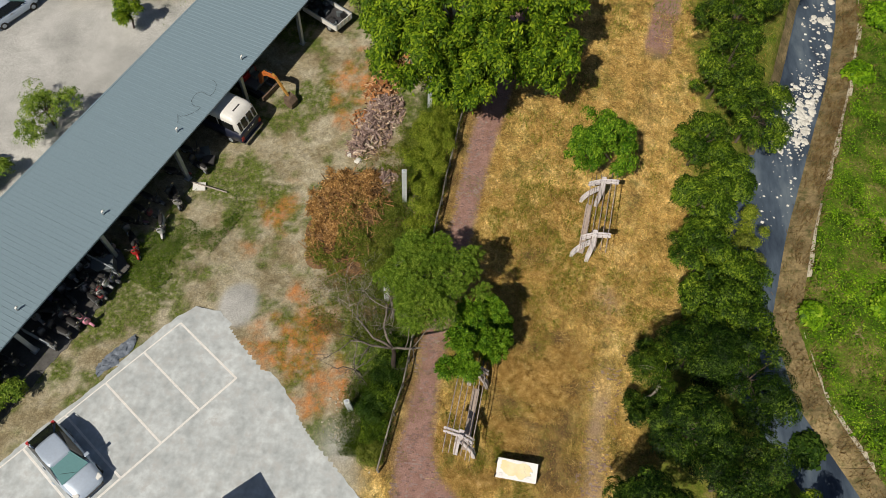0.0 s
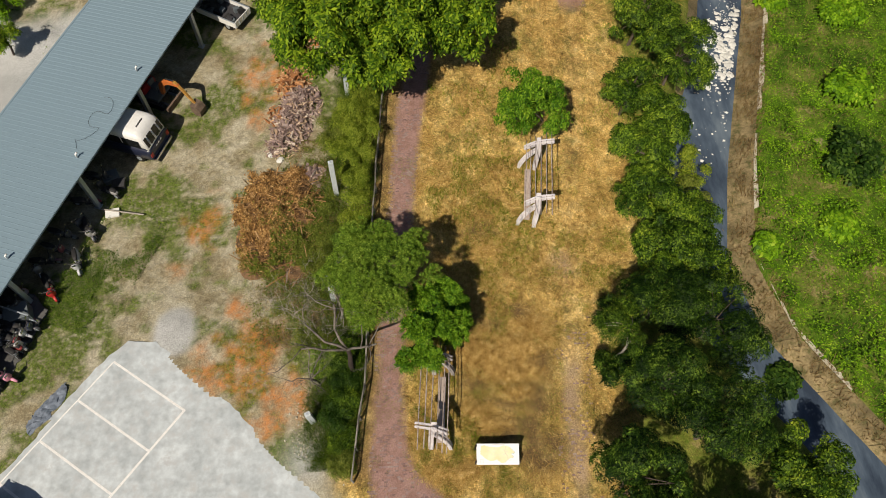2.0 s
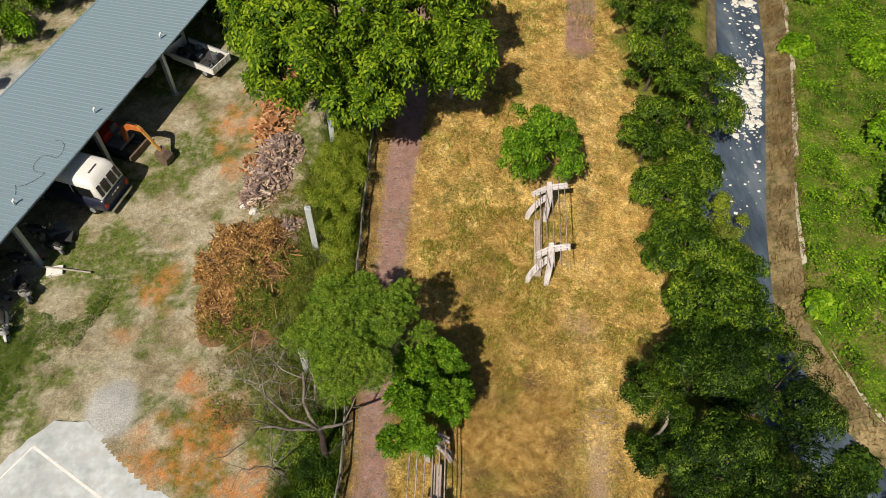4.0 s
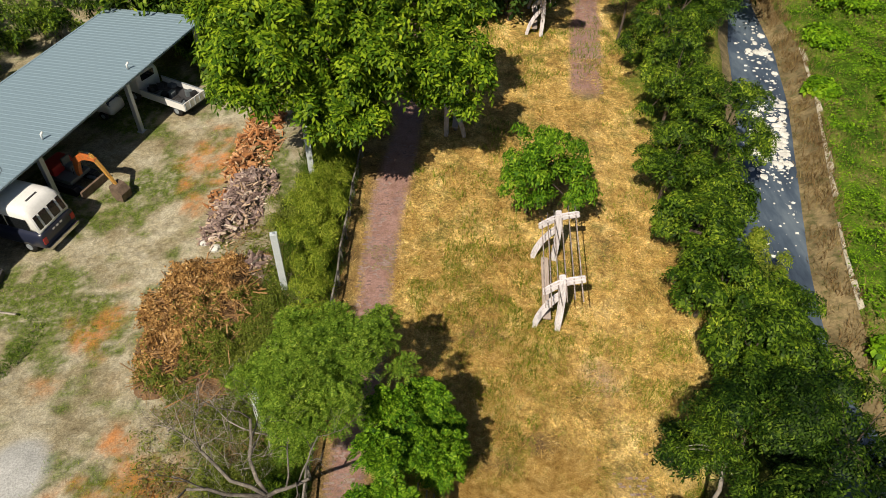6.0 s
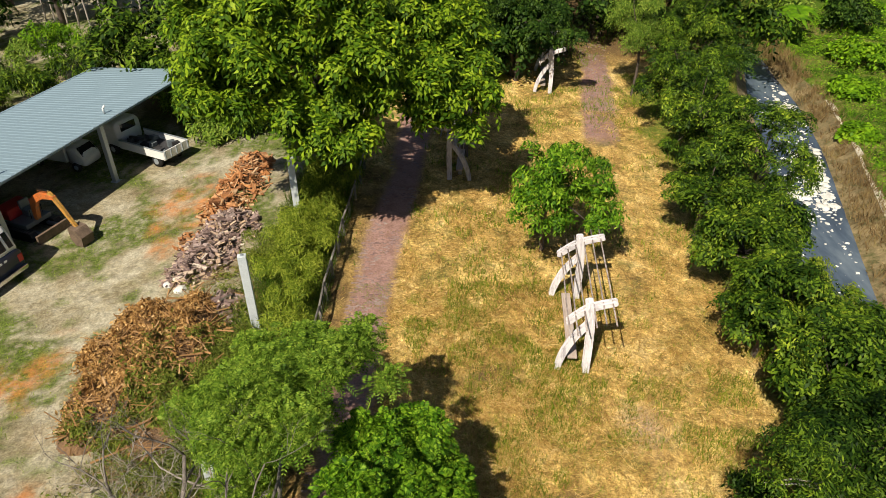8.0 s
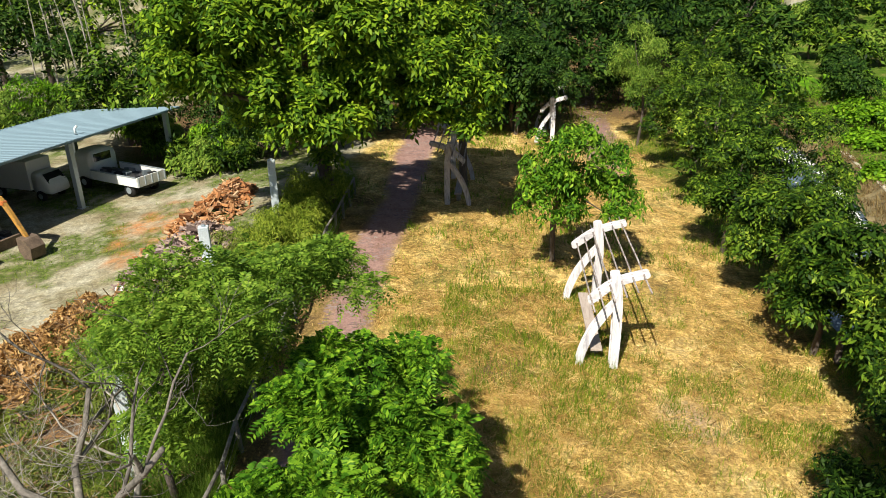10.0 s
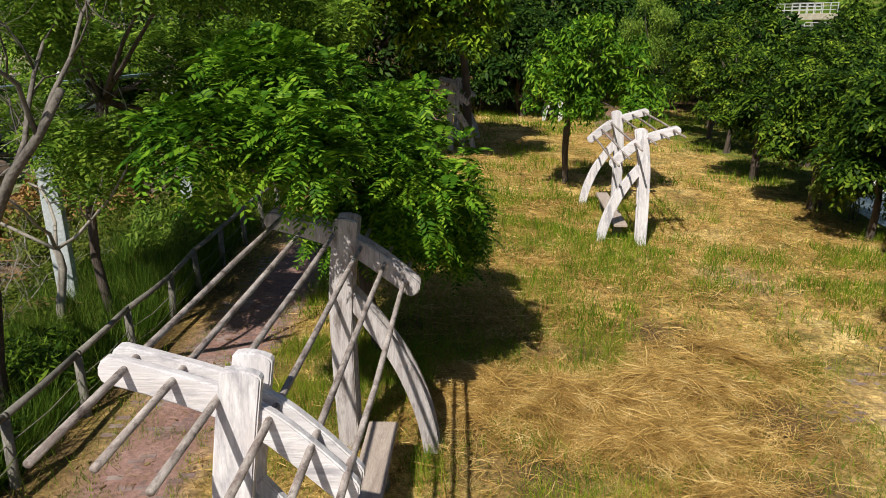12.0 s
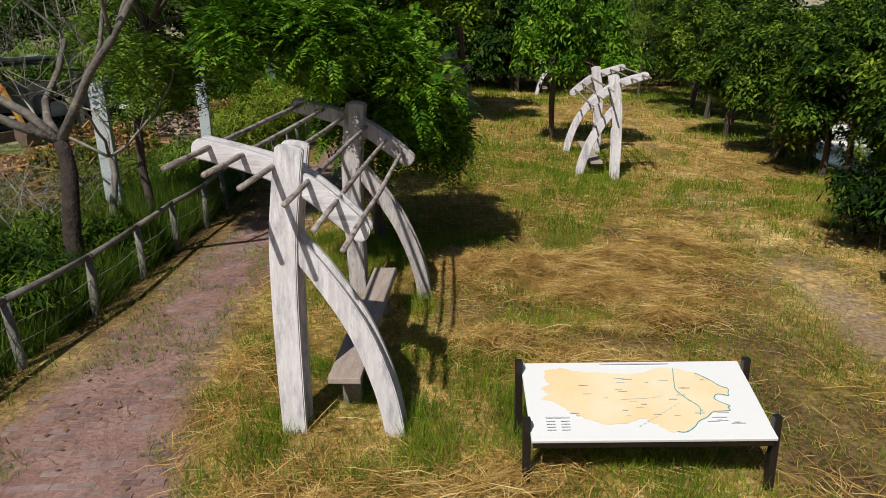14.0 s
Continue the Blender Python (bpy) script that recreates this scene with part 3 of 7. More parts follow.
tagged(new("water", mesh_np("water", V, F, water_material())), "slow dark grey-blue stream water", "stream", kind="structure")


def bank_strip(name, edge, lean, z0, z1, y0, y1, length, label, material, lip=None):
    """Concrete slabs laid along a bank, butted with open joints."""
    top = thing(name, Matrix(), label, "embankment", kind="structure")
    y = y0
    rnd = random.Random(5)
    while y < y1:
        bm = bmesh.new()
        e = min(y + length, y1) - 0.03
        ends = []
        for q in np.linspace(y, e, 4):
            x = float(edge(q))
            ends.append([bm.verts.new((x + u * lean, q, z0 + (z1 - z0) * u + h + (rnd.random() - 0.5) * 0.015)) for u, h in ((0, 0.07), (0.33, 0.07), (0.66, 0.07), (1, 0.07), (1, -0.3), (0, -0.3))])
        for a, b in zip(ends, ends[1:]):
            for k in range(6):
                bm.faces.new((a[k], a[(k + 1) % 6], b[(k + 1) % 6], b[k]))
        bm.faces.new(ends[0][::-1]), bm.faces.new(ends[-1])
        bmesh.ops.recalc_face_normals(bm, faces=bm.faces)
        part("slab", bm, material, top)
        y += length
    if lip:
        for k, y in enumerate(np.arange(y0, y1, 2.0)):
            if rnd.random() < lip:
                bm = bmesh.new()
                x, x2 = float(edge(y)) + lean, float(edge(y + 1.9)) + lean
                w = rnd.uniform(0.14, 0.42)
                vs = [bm.verts.new(p) for p in ((x - 0.02, y, z1 + 0.1), (x + w, y + 0.1, z1 + 0.12), (x2 + w * rnd.uniform(0.5, 1.2), y + 1.9, z1 + 0.12), (x2 - 0.02, y + 1.9, z1 + 0.1))]
                low = [bm.verts.new(v.co - Vector((0, 0, 0.25))) for v in vs]
                bm.faces.new(vs), bm.faces.new(low[::-1])
                for q in range(4):
                    bm.faces.new((vs[q], low[q], low[(q + 1) % 4], vs[(q + 1) % 4]))
                bmesh.ops.recalc_face_normals(bm, faces=bm.faces)
                part("coping", bm, LIP_CONCRETE, top)
    return top


bank_strip("bank_1", stream_right, 1.75, -2.3, -1.45, 2, 52, 3.1, "stained sloping concrete embankment beside the stream", BANK_CONCRETE, 0.75)
bank_strip("bank_2", stream_left, -1.1, -2.3, -1.35, 30, 52, 3.1, "grey concrete embankment below the trees", BANK_CONCRETE)


def polygon_slab(name, pts, z, thick, material, label, category):
    bm = bmesh.new()
    rnd, ragged = random.Random(17), []
    for (xa, ya), (xb, yb) in zip(pts, pts[1:] + pts[:1]):
        n = max(1, int(min(30, math.hypot(xb - xa, yb - ya) / 0.35)))
        ragged += [(xa + (xb - xa) * q / n + rnd.uniform(-0.07, 0.07), ya + (yb - ya) * q / n + rnd.uniform(-0.07, 0.07)) for q in range(n)]
    bm.faces.new([bm.verts.new((x, y, z)) for x, y in ragged])
    bmesh.ops.recalc_face_normals(bm, faces=bm.faces)
    if bm.faces[:][0].normal.z < 0:
        bmesh.ops.reverse_faces(bm, faces=bm.faces)
    r = bmesh.ops.extrude_face_region(bm, geom=bm.faces[:])
    bmesh.ops.translate(bm, vec=(0, 0, -thick), verts=[v for v in r["geom"] if isinstance(v, bmesh.types.BMVert)])
    bmesh.ops.recalc_face_normals(bm, faces=bm.faces)
    ob = part(name, bm, material)
    return tagged(ob, label, category, kind="structure")


lot_slab = polygon_slab("parking_lot", [(-60, -42), (-24.5, 0.4), (-15.9, 11.7), (-15.0, 12.4), (-13.6, 12.3), (-12.5, 11.5), (-11.4, 10.8), (-10.2, 9.5), (-8.6, 7.9), (-6.9, 6.0), (-4.4, 3.6), (-3.3, 2.6), (-2.4, -2), (2, -42)], 0.05, 0.3, CONCRETE, "pale blotchy concrete parking lot", "parking lot")


def paint_line(a, b, width=0.12):
    a, b = Vector((*a, 0.054)), Vector((*b, 0.054))
    d = (b - a).normalized()
    s = Vector((-d.y, d.x, 0)) * width / 2
    bm = bmesh.new()
    bm.faces.new([bm.verts.new(p) for p in (a - s, b - s, b + s, a + s)])
    bmesh.ops.recalc_face_normals(bm, faces=bm.faces)
    part("parking_line", bm, LINE_PAINT, lot_slab)


rowu, rowv = Vector((0.603, 0.798)), Vector((0.815, -0.58))
corner = Vector((-15.62, 11.3))
for k in range(7):
    p = corner - rowu * 2.5 * k
    paint_line(p, p + rowv * 4.95)
for k in range(6):
    p = corner - rowu * (2.5 * k + 2.44)
    paint_line(p + rowv * 4.9, p + rowu * 2.38 + rowv * 4.9)
    paint_line(p + rowv * 0.02, p + rowu * 2.38 + rowv * 0.02, 0.08)


# ---- shelters of bowed timber ----
def ribbon(points, widths, n=18, round_ends=True, crown=0.8):
    """The outline, in x and z, of a bowed plank about a middle line."""
    mid = smooth_line([(x, 0, z) for x, z in points], n)
    left, right = [], []
    for i, p in enumerate(mid):
        d = (mid[min(i + 1, n - 1)] - mid[max(i - 1, 0)]).normalized()
        s = Vector((-d.z, 0, d.x))
        w = float(np.interp(i / (n - 1), np.linspace(0, 1, len(widths)), widths)) / 2
        left.append((p.x + s.x * w, p.z + s.z * w))
        right.append((p.x - s.x * w, p.z - s.z * w))
    cap = []
    if round_ends:
        d = (mid[-1] - mid[-2]).normalized()
        s = Vector((-d.z, 0, d.x))
        for a in (60, 30, 0, -30, -60):
            q = mid[-1] + (s * math.sin(radians(a)) + d * math.cos(radians(a)) * crown) * widths[-1] / 2
            cap.append((q.x, q.z))
    start = []
    if round_ends:
        d = (mid[0] - mid[1]).normalized()
        s = Vector((-d.z, 0, d.x))
        for a in (60, 30, 0, -30, -60):
            q = mid[0] + (s * math.sin(radians(a)) + d * math.cos(radians(a)) * 0.8) * widths[0] / 2
            start.append((q.x, q.z))
    return left + cap + right[::-1] + start


def plank_pair(name, outline, y, thick, gap, parent, material, label, bevel=0.012):
    bm = bmesh.new()
    for s in (-1, 1):
        b2 = bmesh.new()
        y0 = y + s * (gap / 2 + thick / 2)
        slab_outline(b2, outline, y0 - thick / 2, y0 + thick / 2)
        bmesh.ops.bevel(b2, geom=[e for e in b2.edges if e.is_boundary or abs((e.verts[0].co - e.verts[1].co).y) < 1e-5], offset=bevel, segments=2, affect="EDGES")
        me = bpy.data.meshes.new("tmp")
        b2.to_mesh(me)
        b2.free()
        bm.from_mesh(me)
        bpy.data.meshes.remove(me)
    return part(name, bm, material, parent, label)


def shelter(x, y, yaw, side, length, label, woods=None):
    """Two bowed timber frames joined by six poles over a bench; side: the way the brace leans."""
    g = land_at(x, y)
    top = thing("timber_shelter", pose(x, y, g, 0, 0, yaw), label, "shelter", "bowed timber shelters")
    fl = lambda pts: [(side * a, b) for a, b in pts]
    post = ribbon(fl([(0.0, -0.25), (-0.02, 0.5), (-0.03, 1.2), (-0.02, 1.9), (0.03, 2.4), (0.085, 2.8)]), [0.23, 0.25, 0.26, 0.27, 0.275, 0.27], crown=0.3)
    base = fl([(0.82, 2.0), (0.58, 2.2), (0.27, 2.43), (-0.1, 2.61), (-0.46, 2.725), (-0.78, 2.81)])
    beam = ribbon(base, [0.2, 0.22, 0.22, 0.21, 0.195, 0.19])
    brace = ribbon(fl([(0.05, 1.92), (0.34, 1.56), (0.65, 1.08), (0.87, 0.55), (0.98, 0.1), (1.02, -0.3)]), [0.17, 0.2, 0.21, 0.21, 0.2, 0.19], round_ends=False)
    tilt = (0.12, 0.03)
    for k, yy in enumerate((0.0, length)):
        for name, outline, thick, gap, words in (("post", post, 0.085, 0.17, "bowed whitewashed post"), ("beam", beam, 0.075, 0.1, "bowed whitewashed crossbeam"), ("brace", brace, 0.075, 0.12, "curved whitewashed brace")):
            if name == "beam" and k == 0:
                outline = [(q - side * 0.085 * max(0.0, side * q) / 0.82, w) for q, w in outline]
            ob = plank_pair(name, outline, yy, thick, gap, top, (BEAM_WOOD if name == "beam" and not (woods and woods[k] is OLD_SHADED_WOOD) else (woods or (WHITE_WOOD, WHITE_WOOD))[k]), words)
            ob.data.transform(Matrix(((1, 0, 0, 0), (0, 1, tilt[k], 0), (0, 0, 1, 0), (0, 0, 0, 1))))
    arc = smooth_line([(a, 0, b) for a, b in base], 61)
    for k, u in enumerate((5, 15, 25, 35, 45, 55)):
        p = arc[u]
        rnd = random.Random(k * 7 + int(x * 10))
        bm = bmesh.new()
        a, b = -0.78 + rnd.uniform(-0.14, 0.1), length + 0.6 + rnd.uniform(-0.15, 0.15)
        pts = [(p.x + rnd.uniform(-0.01, 0.01), v, p.z + 0.05 + rnd.uniform(-0.01, 0.01)) for v in np.linspace(a, b, 6)]
        tube(bm, pts, [0.026, 0.027, 0.026, 0.028, 0.026, 0.025], 10)
        part("pole", bm, RAIL_WOOD, top, smooth=True)
    seat = thing("bench", pose(x, y, g, 0, 0, yaw) @ pose(side * 0.47, 0.1, 0), "low weathered plank bench under a timber shelter", "bench", "benches under the shelters")
    half = (length - 0.55) / 2
    for k in (0, 1):
        bm = box(bmesh.new(), -0.17, 0.17, k * (half + 0.02), k * (half + 0.02) + half, 0.41, 0.48, 0.012)
        part("plank", bm, GREY_WOOD, seat)
    for v in (0.45, half, 2 * half - 0.45):
        bm = box(bmesh.new(), -0.1, 0.1, v - 0.08, v + 0.08, -0.2, 0.41, 0.015)
        part("block", bm, FENCE_WOOD, seat)
    return top


shelter(0.95, 5.95, -5.5, 1, 3.97, "bowed whitewashed timber shelter with grey poles on grass", (WHITE_WOOD, OLD_SHADED_WOOD))
shelter(7.86, 18.9, -7.5, -1, 4.22, "bowed whitewashed timber shelter with grey poles by a tree")
shelter(11.25, 44.9, -10, -1, 4.0, "bowed whitewashed timber shelter before the woods")
# both frames in the greyer wood: the tree's shade put into their colour
shelter(3.95, 33.0, -8, 1, 4.0, "bowed timber shelter in a tree's shade", (OLD_SHADED_WOOD, OLD_SHADED_WOOD))


# ---- map board ----
def map_board():
    m = pose(4.24, 5.262, 0.43) @ pose(0, 0, 0, 14.3, 0.5, -2.9)
    top = thing("map_board", Matrix.Translation((4.24, 5.262, land_at(4.24, 5.262))), "white slanted map panel on dark steel legs in the grass", "information board")
    inv = top.matrix_world.inverted()
    loc = inv @ m

    def put(name, bm, mat, label="", parent=None):
        bm.transform(loc)
        return part(name, bm, mat, parent or top, label)

    panel = put("panel", box(bmesh.new(), -1.07, 1.07, -0.51, 0.51, -0.03, 0.0, 0.006), PANEL_WHITE, "white printed panel")
    bm = bmesh.new()
    box(bm, -1.05, 1.05, -0.5, -0.44, -0.1, -0.033)
    box(bm, -1.05, 1.05, 0.42, 0.48, -0.1, -0.033)
    box(bm, -0.9, -0.84, -0.44, 0.42, -0.1, -0.035)
    box(bm, 0.84, 0.9, -0.44, 0.42, -0.1, -0.035)
    put("frame", bm, DARK_STEEL, "dark steel frame")
    rnd = random.Random(3)
    out = []
    anchors = [(-0.86, 0.3), (-0.84, 0.4), (-0.7, 0.42), (-0.45, 0.37), (-0.2, 0.33), (0.05, 0.34), (0.25, 0.41), (0.42, 0.4), (0.6, 0.34), (0.72, 0.22), (0.83, 0.1), (0.82, 0.02), (0.7, 0.04), (0.66, -0.02), (0.78, -0.1), (0.76, -0.17), (0.6, -0.2), (0.45, -0.3), (0.3, -0.42), (0.15, -0.42), (0.06, -0.33), (-0.05, -0.25), (-0.2, -0.31), (-0.42, -0.33), (-0.62, -0.22), (-0.72, -0.12), (-0.86, -0.02), (-0.93, 0.0), (-0.84, 0.06), (-0.92, 0.14), (-0.82, 0.2)]
    for (a, b), (c, d) in zip(anchors, anchors[1:] + anchors[:1]):
        for u in (0, 0.25, 0.5, 0.75):
            out.append((a + (c - a) * u + rnd.uniform(-0.012, 0.012), b + (d - b) * u + rnd.uniform(-0.012, 0.012)))
    bm = bmesh.new()
    f = bm.faces.new([bm.verts.new((x, y, 0.004)) for x, y in out])
    bmesh.ops.triangulate(bm, faces=[f])
    bmesh.ops.recalc_face_normals(bm, faces=bm.faces)
    put("map", bm, MAP_ORANGE, "pale orange printed map", panel)

    def line(pts, w, mat, name, z=0.008):
        bm = bmesh.new()
        L = smooth_line([(x, y, 0) for x, y in pts], len(pts) * 5)
        for a, b in zip(L, L[1:]):
            d = (b - a)
            if d.length < 1e-6:
                continue
            s = Vector((-d.y, d.x, 0)).normalized() * w / 2
            bm.faces.new([bm.verts.new((q.x, q.y, z)) for q in (a - s, b - s, b + s, a + s)])
        put(name, bm, mat, "", panel)

    coast = out[32:76]
    line(coast[::2], 0.008, MAP_TEAL, "coastline")
    line([(0.4, 0.4), (0.36, 0.2), (0.35, 0.1), (0.42, -0.02), (0.5, -0.12), (0.48, -0.22)], 0.008, MAP_TEAL, "river")
    for k in range(11):
        u = k / 11
        line([(-0.1 + u * 0.45, -0.36 + u * 0.3), (-0.075 + u * 0.45, -0.343 + u * 0.3)], 0.006, MAP_GREY, "route_dash")
    line([(-0.2, -0.02), (0.1, 0.0), (0.2, 0.03)], 0.004, MAP_GREY, "route")
    bars = [(-0.3, 0.37, 0.462, 0.474), (-0.92, -0.7, -0.25, -0.235)]
    for r in range(4):
        for c in range(2):
            bars.append((-0.92 + c * 0.13, -0.84 + c * 0.13, -0.29 - r * 0.035, -0.283 - r * 0.035))
    for k in range(26):
        x, y = rnd.uniform(-0.7, 0.65), rnd.uniform(-0.28, 0.32)
        bars.append((x, x + rnd.uniform(0.03, 0.1), y, y + 0.008))
    for k in range(7):
        x, y = rnd.uniform(0.5, 0.8), rnd.uniform(-0.36, -0.2)
        bars.append((x, x + rnd.uniform(0.04, 0.16), y, y + 0.006))
    for a, b, c, d in bars:
        bm = bmesh.new()
        bm.faces.new([bm.verts.new(p) for p in ((a, c, 0.012), (b, c, 0.012), (b, d, 0.012), (a, d, 0.012))])
        put("caption_bar", bm, MAP_GREY, "", panel)
    for sx in (-1, 1):
        for yy, h in ((-0.36, 0.05), (0.4, 0.06)):
            p = loc @ Vector((sx * 1.1, yy, h))
            bm = bmesh.new()
            box(bm, p.x - 0.035, p.x + 0.035, p.y - 0.035, p.y + 0.035, -0.3, p.z + 0.06, 0.008)
            part("leg", bm, DARK_STEEL, top)


map_board()


# ---- fence along the path ----
def fence():
    top = thing("path_fence", Matrix(), "low grey timber rail fence with wires beside the path", "fence")
    rnd = random.Random(11)
    yy = [4.4]
    while yy[-1] < 33:
        yy.append(yy[-1] + 1.55 + rnd.uniform(-0.08, 0.08))
    tops = []
    for y in yy:
        x = float(fence_x(y)) + rnd.uniform(-0.03, 0.03)
        g = land_at(x, y)
        lean = Vector((rnd.uniform(-0.05, 0.05), rnd.uniform(-0.05, 0.05), 0.86))
        bm = tube(bmesh.new(), [(x, y, g - 0.2), (x, y, g + 0.1), Vector((x, y, g)) + lean], [0.062, 0.06, 0.055], 9)
        part("post", bm, FENCE_WOOD, top, smooth=True)
        tops.append(Vector((x, y, g)) + lean)
    for a, b in zip(tops, tops[1:]):
        d = (b - a).normalized() * 0.03
        mid = (a + b) / 2 + Vector((0, 0, -0.015))
        part("rail", tube(bmesh.new(), [a - d + Vector((0, 0, 0.03)), mid + Vector((0, 0, 0.03)), b + d + Vector((0, 0, 0.03))], 0.045, 9), FENCE_WOOD, top, smooth=True)
        for h in (0.3, 0.56):
            w0, w1 = Vector((a.x, a.y, a.z - h)), Vector((b.x, b.y, b.z - h))
            mid = (w0 + w1) / 2 - Vector((0, 0, 0.05))
            part("wire", tube(bmesh.new(), [w0, mid, w1], 0.007, 5), FENCE_WOOD, top)


fence()


# ---- concrete posts in the weeds ----
def concrete_post(x, y, height, yaw, tilt=0.0):
    g = land_at(x, y)
    ob = thing("concrete_post", pose(x, y, g, 0, tilt, yaw), "tall square pale concrete post standing in weeds", "post", "concrete posts")
    bm = box(bmesh.new(), -0.15, 0.15, -0.12, 0.12, -0.3, height, 0.02)
    part("shaft", bm, POST_CONCRETE, ob)
    bm = box(bmesh.new(), -0.05, 0.05, -0.05, 0.05, height, height + 0.05, 0.01)
    part("stub", bm, GALV, ob)


concrete_post(-4.05, 14.35, 2.9, 8)
concrete_post(-3.97, 21.4, 3.35, 8)
concrete_post(-3.32, 29.3, 3.15, 8)
concrete_post(-5.0, 7.5, 1.6, 20, -4)


# ---- open shed ----
ROOF_BLUE = plain("blue-grey painted roof sheet", (0.19, 0.275, 0.335), 0.6)
SHED = Matrix.Translation((-23.3, 7.7, 0)) @ Matrix(((0.355, -0.935, 0, 0), (0.935, 0.355, 0, 0), (0, 0, 1, 0), (0, 0, 0, 1)))
EAVE, BACK, DEPTH = 2.85, 2.27, 7.0


def shed_point(u, w, z):
    return SHED @ Vector((u, w, z))


def shed():
    top = thing("open_shed", SHED, "long open shed with a blue-grey ribbed metal roof", "shed")
    slope = lambda w: EAVE + (BACK - EAVE) * w / DEPTH
    prof = [(0, 0), (0.012, 0.018), (0.03, 0.018), (0.042, 0), (0.3, 0), (0.312, 0.018), (0.33, 0.018), (0.342, 0), (0.6, 0), (0.612, 0.018), (0.63, 0.018), (0.642, 0), (0.9, 0)]
    bm = bmesh.new()
    rows = [[bm.verts.new((a, w, slope(w) + h)) for a, h in prof] for w in (-0.1, DEPTH)]
    low = [[bm.verts.new(v.co - Vector((0, 0, 0.008))) for v in r] for r in rows]
    for i in range(len(prof) - 1):
        bm.faces.new((rows[0][i], rows[0][i + 1], rows[1][i + 1], rows[1][i]))
        bm.faces.new((low[0][i + 1], low[0][i], low[1][i], low[1][i + 1]))
        bm.faces.new((low[0][i], low[0][i + 1], rows[0][i + 1], rows[0][i]))
        bm.faces.new((low[1][i + 1], low[1][i], rows[1][i], rows[1][i + 1]))
    first = part("roof_panel", bm, ROOF_BLUE, top)
    first.location.x = -9.0
    for k in range(1, 50):
        o = first.copy()
        scene.collection.objects.link(o)
        o.location.x = -9.0 + 0.903 * k
        o.location.z = 0.002 * (k % 2)
    part("fascia", box(bmesh.new(), -9, 36.15, -0.13, -0.1, EAVE - 0.1, EAVE + 0.0), ROOF_BLUE, top, "folded eave trim")
    part("gutter", box(bmesh.new(), -9, 36.15, DEPTH, DEPTH + 0.12, BACK - 0.1, BACK + 0.02), ROOF_BLUE, top)
    for k in range(7):
        u = -5.9 + 6.85 * k
        for w in (0.15, DEPTH - 0.2):
            g = land_at(*shed_point(u, w, 0)[:2])
            bm = bmesh.new()
            box(bm, u - 0.12, u + 0.12, w - 0.12, w + 0.12, g - 0.2, slope(w) - 0.16, 0.01)
            box(bm, u - 0.2, u + 0.2, w - 0.2, w + 0.2, g - 0.2, g + 0.03)
            part("column", bm, GALV, top)
        bm = bmesh.new()
        a, b = Vector((u, 0, slope(0) - 0.1)), Vector((u, DEPTH, slope(DEPTH) - 0.1))
        tube(bm, [a, b], 0.07, 4)
        part("rafter", bm, STEEL_GREY, top)
    part("back_wall", box(bmesh.new(), -9, 28.5, DEPTH - 0.04, DEPTH, -0.6, BACK - 0.06), STEEL_GREY, top, "dark grey sheet wall")
    for w in (0.4, 2.0, 4.0, 5.7):
        part("purlin", tube(bmesh.new(), [(-9, w, slope(w) - 0.06), (36.1, w, slope(w) - 0.06)], 0.03, 4), STEEL_GREY, top)
    for k in range(6):
        u = -5.2 + 6.85 * k + 0.4
        bm = bmesh.new()
        z = slope(0.7)
        tube(bm, [(u, 0.7, z + 0.02), (u, 0.7, z + 0.3), (u + 0.08, 0.62, z + 0.42)], 0.055, 9)
        part("vent_pipe", bm, CAR_WHITE, top, "short white roof pipe", smooth=True)
    bm = bmesh.new()
    pts = [Vector((16.3 + 0.16 * i + 0.25 * math.sin(i * 0.9), 1.1 + 0.5 * math.sin(i * 0.55), slope(1.1 + 0.5 * math.sin(i * 0.55)) + 0.03)) for i in range(26)]
    tube(bm, pts, 0.008, 5)
    part("cable", bm, BLACK, top, "loose black cable on the roof")


shed()


def enclosure():
    """The welded rail round the first bay."""
    top = thing("rail_frame", SHED, "welded grey steel rail round parked scooters", "railing")
    corners = [(1.5, 1.3), (1.5, -1.0), (6.8, -1.0), (6.8, 1.3)]
    for (a, b), (c, d) in zip(corners, corners[1:]):
        if abs(a - c) > 1:
            continue
        for z in (0.35, 1.15):
            part("rail", tube(bmesh.new(), [(a, b, z), (c, d, z)], 0.045, 6), GALV, top)
        for k in range(8):
            q = k / 7
            part("bar", tube(bmesh.new(), [(a + (c - a) * q, b + (d - b) * q, -0.25), (a + (c - a) * q, b + (d - b) * q, 1.15)], 0.016, 5), GALV, top)


enclosure()


# ---- vehicles ----
def ring(bm, x, hw, z0, z1, p=0.55, n=16):
    out = []
    for k in range(n):
        a = 2 * math.pi * (k + 0.5) / n
        c, s = math.cos(a), math.sin(a)
        out.append(bm.verts.new((x, hw * math.copysign(abs(c) ** p, c), (z0 + z1) / 2 + (z1 - z0) / 2 * math.copysign(abs(s) ** p, s))))
    return out


def loft(stations, p=0.55, n=16):
    bm = bmesh.new()
    rings = [ring(bm, *s, p, n) for s in stations]
    for a, b in zip(rings, rings[1:]):
        for k in range(n):
            bm.faces.new((a[k], a[(k + 1) % n], b[(k + 1) % n], b[k]))
    bm.faces.new(rings[0][::-1]), bm.faces.new(rings[-1])
    bmesh.ops.recalc_face_normals(bm, faces=bm.faces)
    return bm


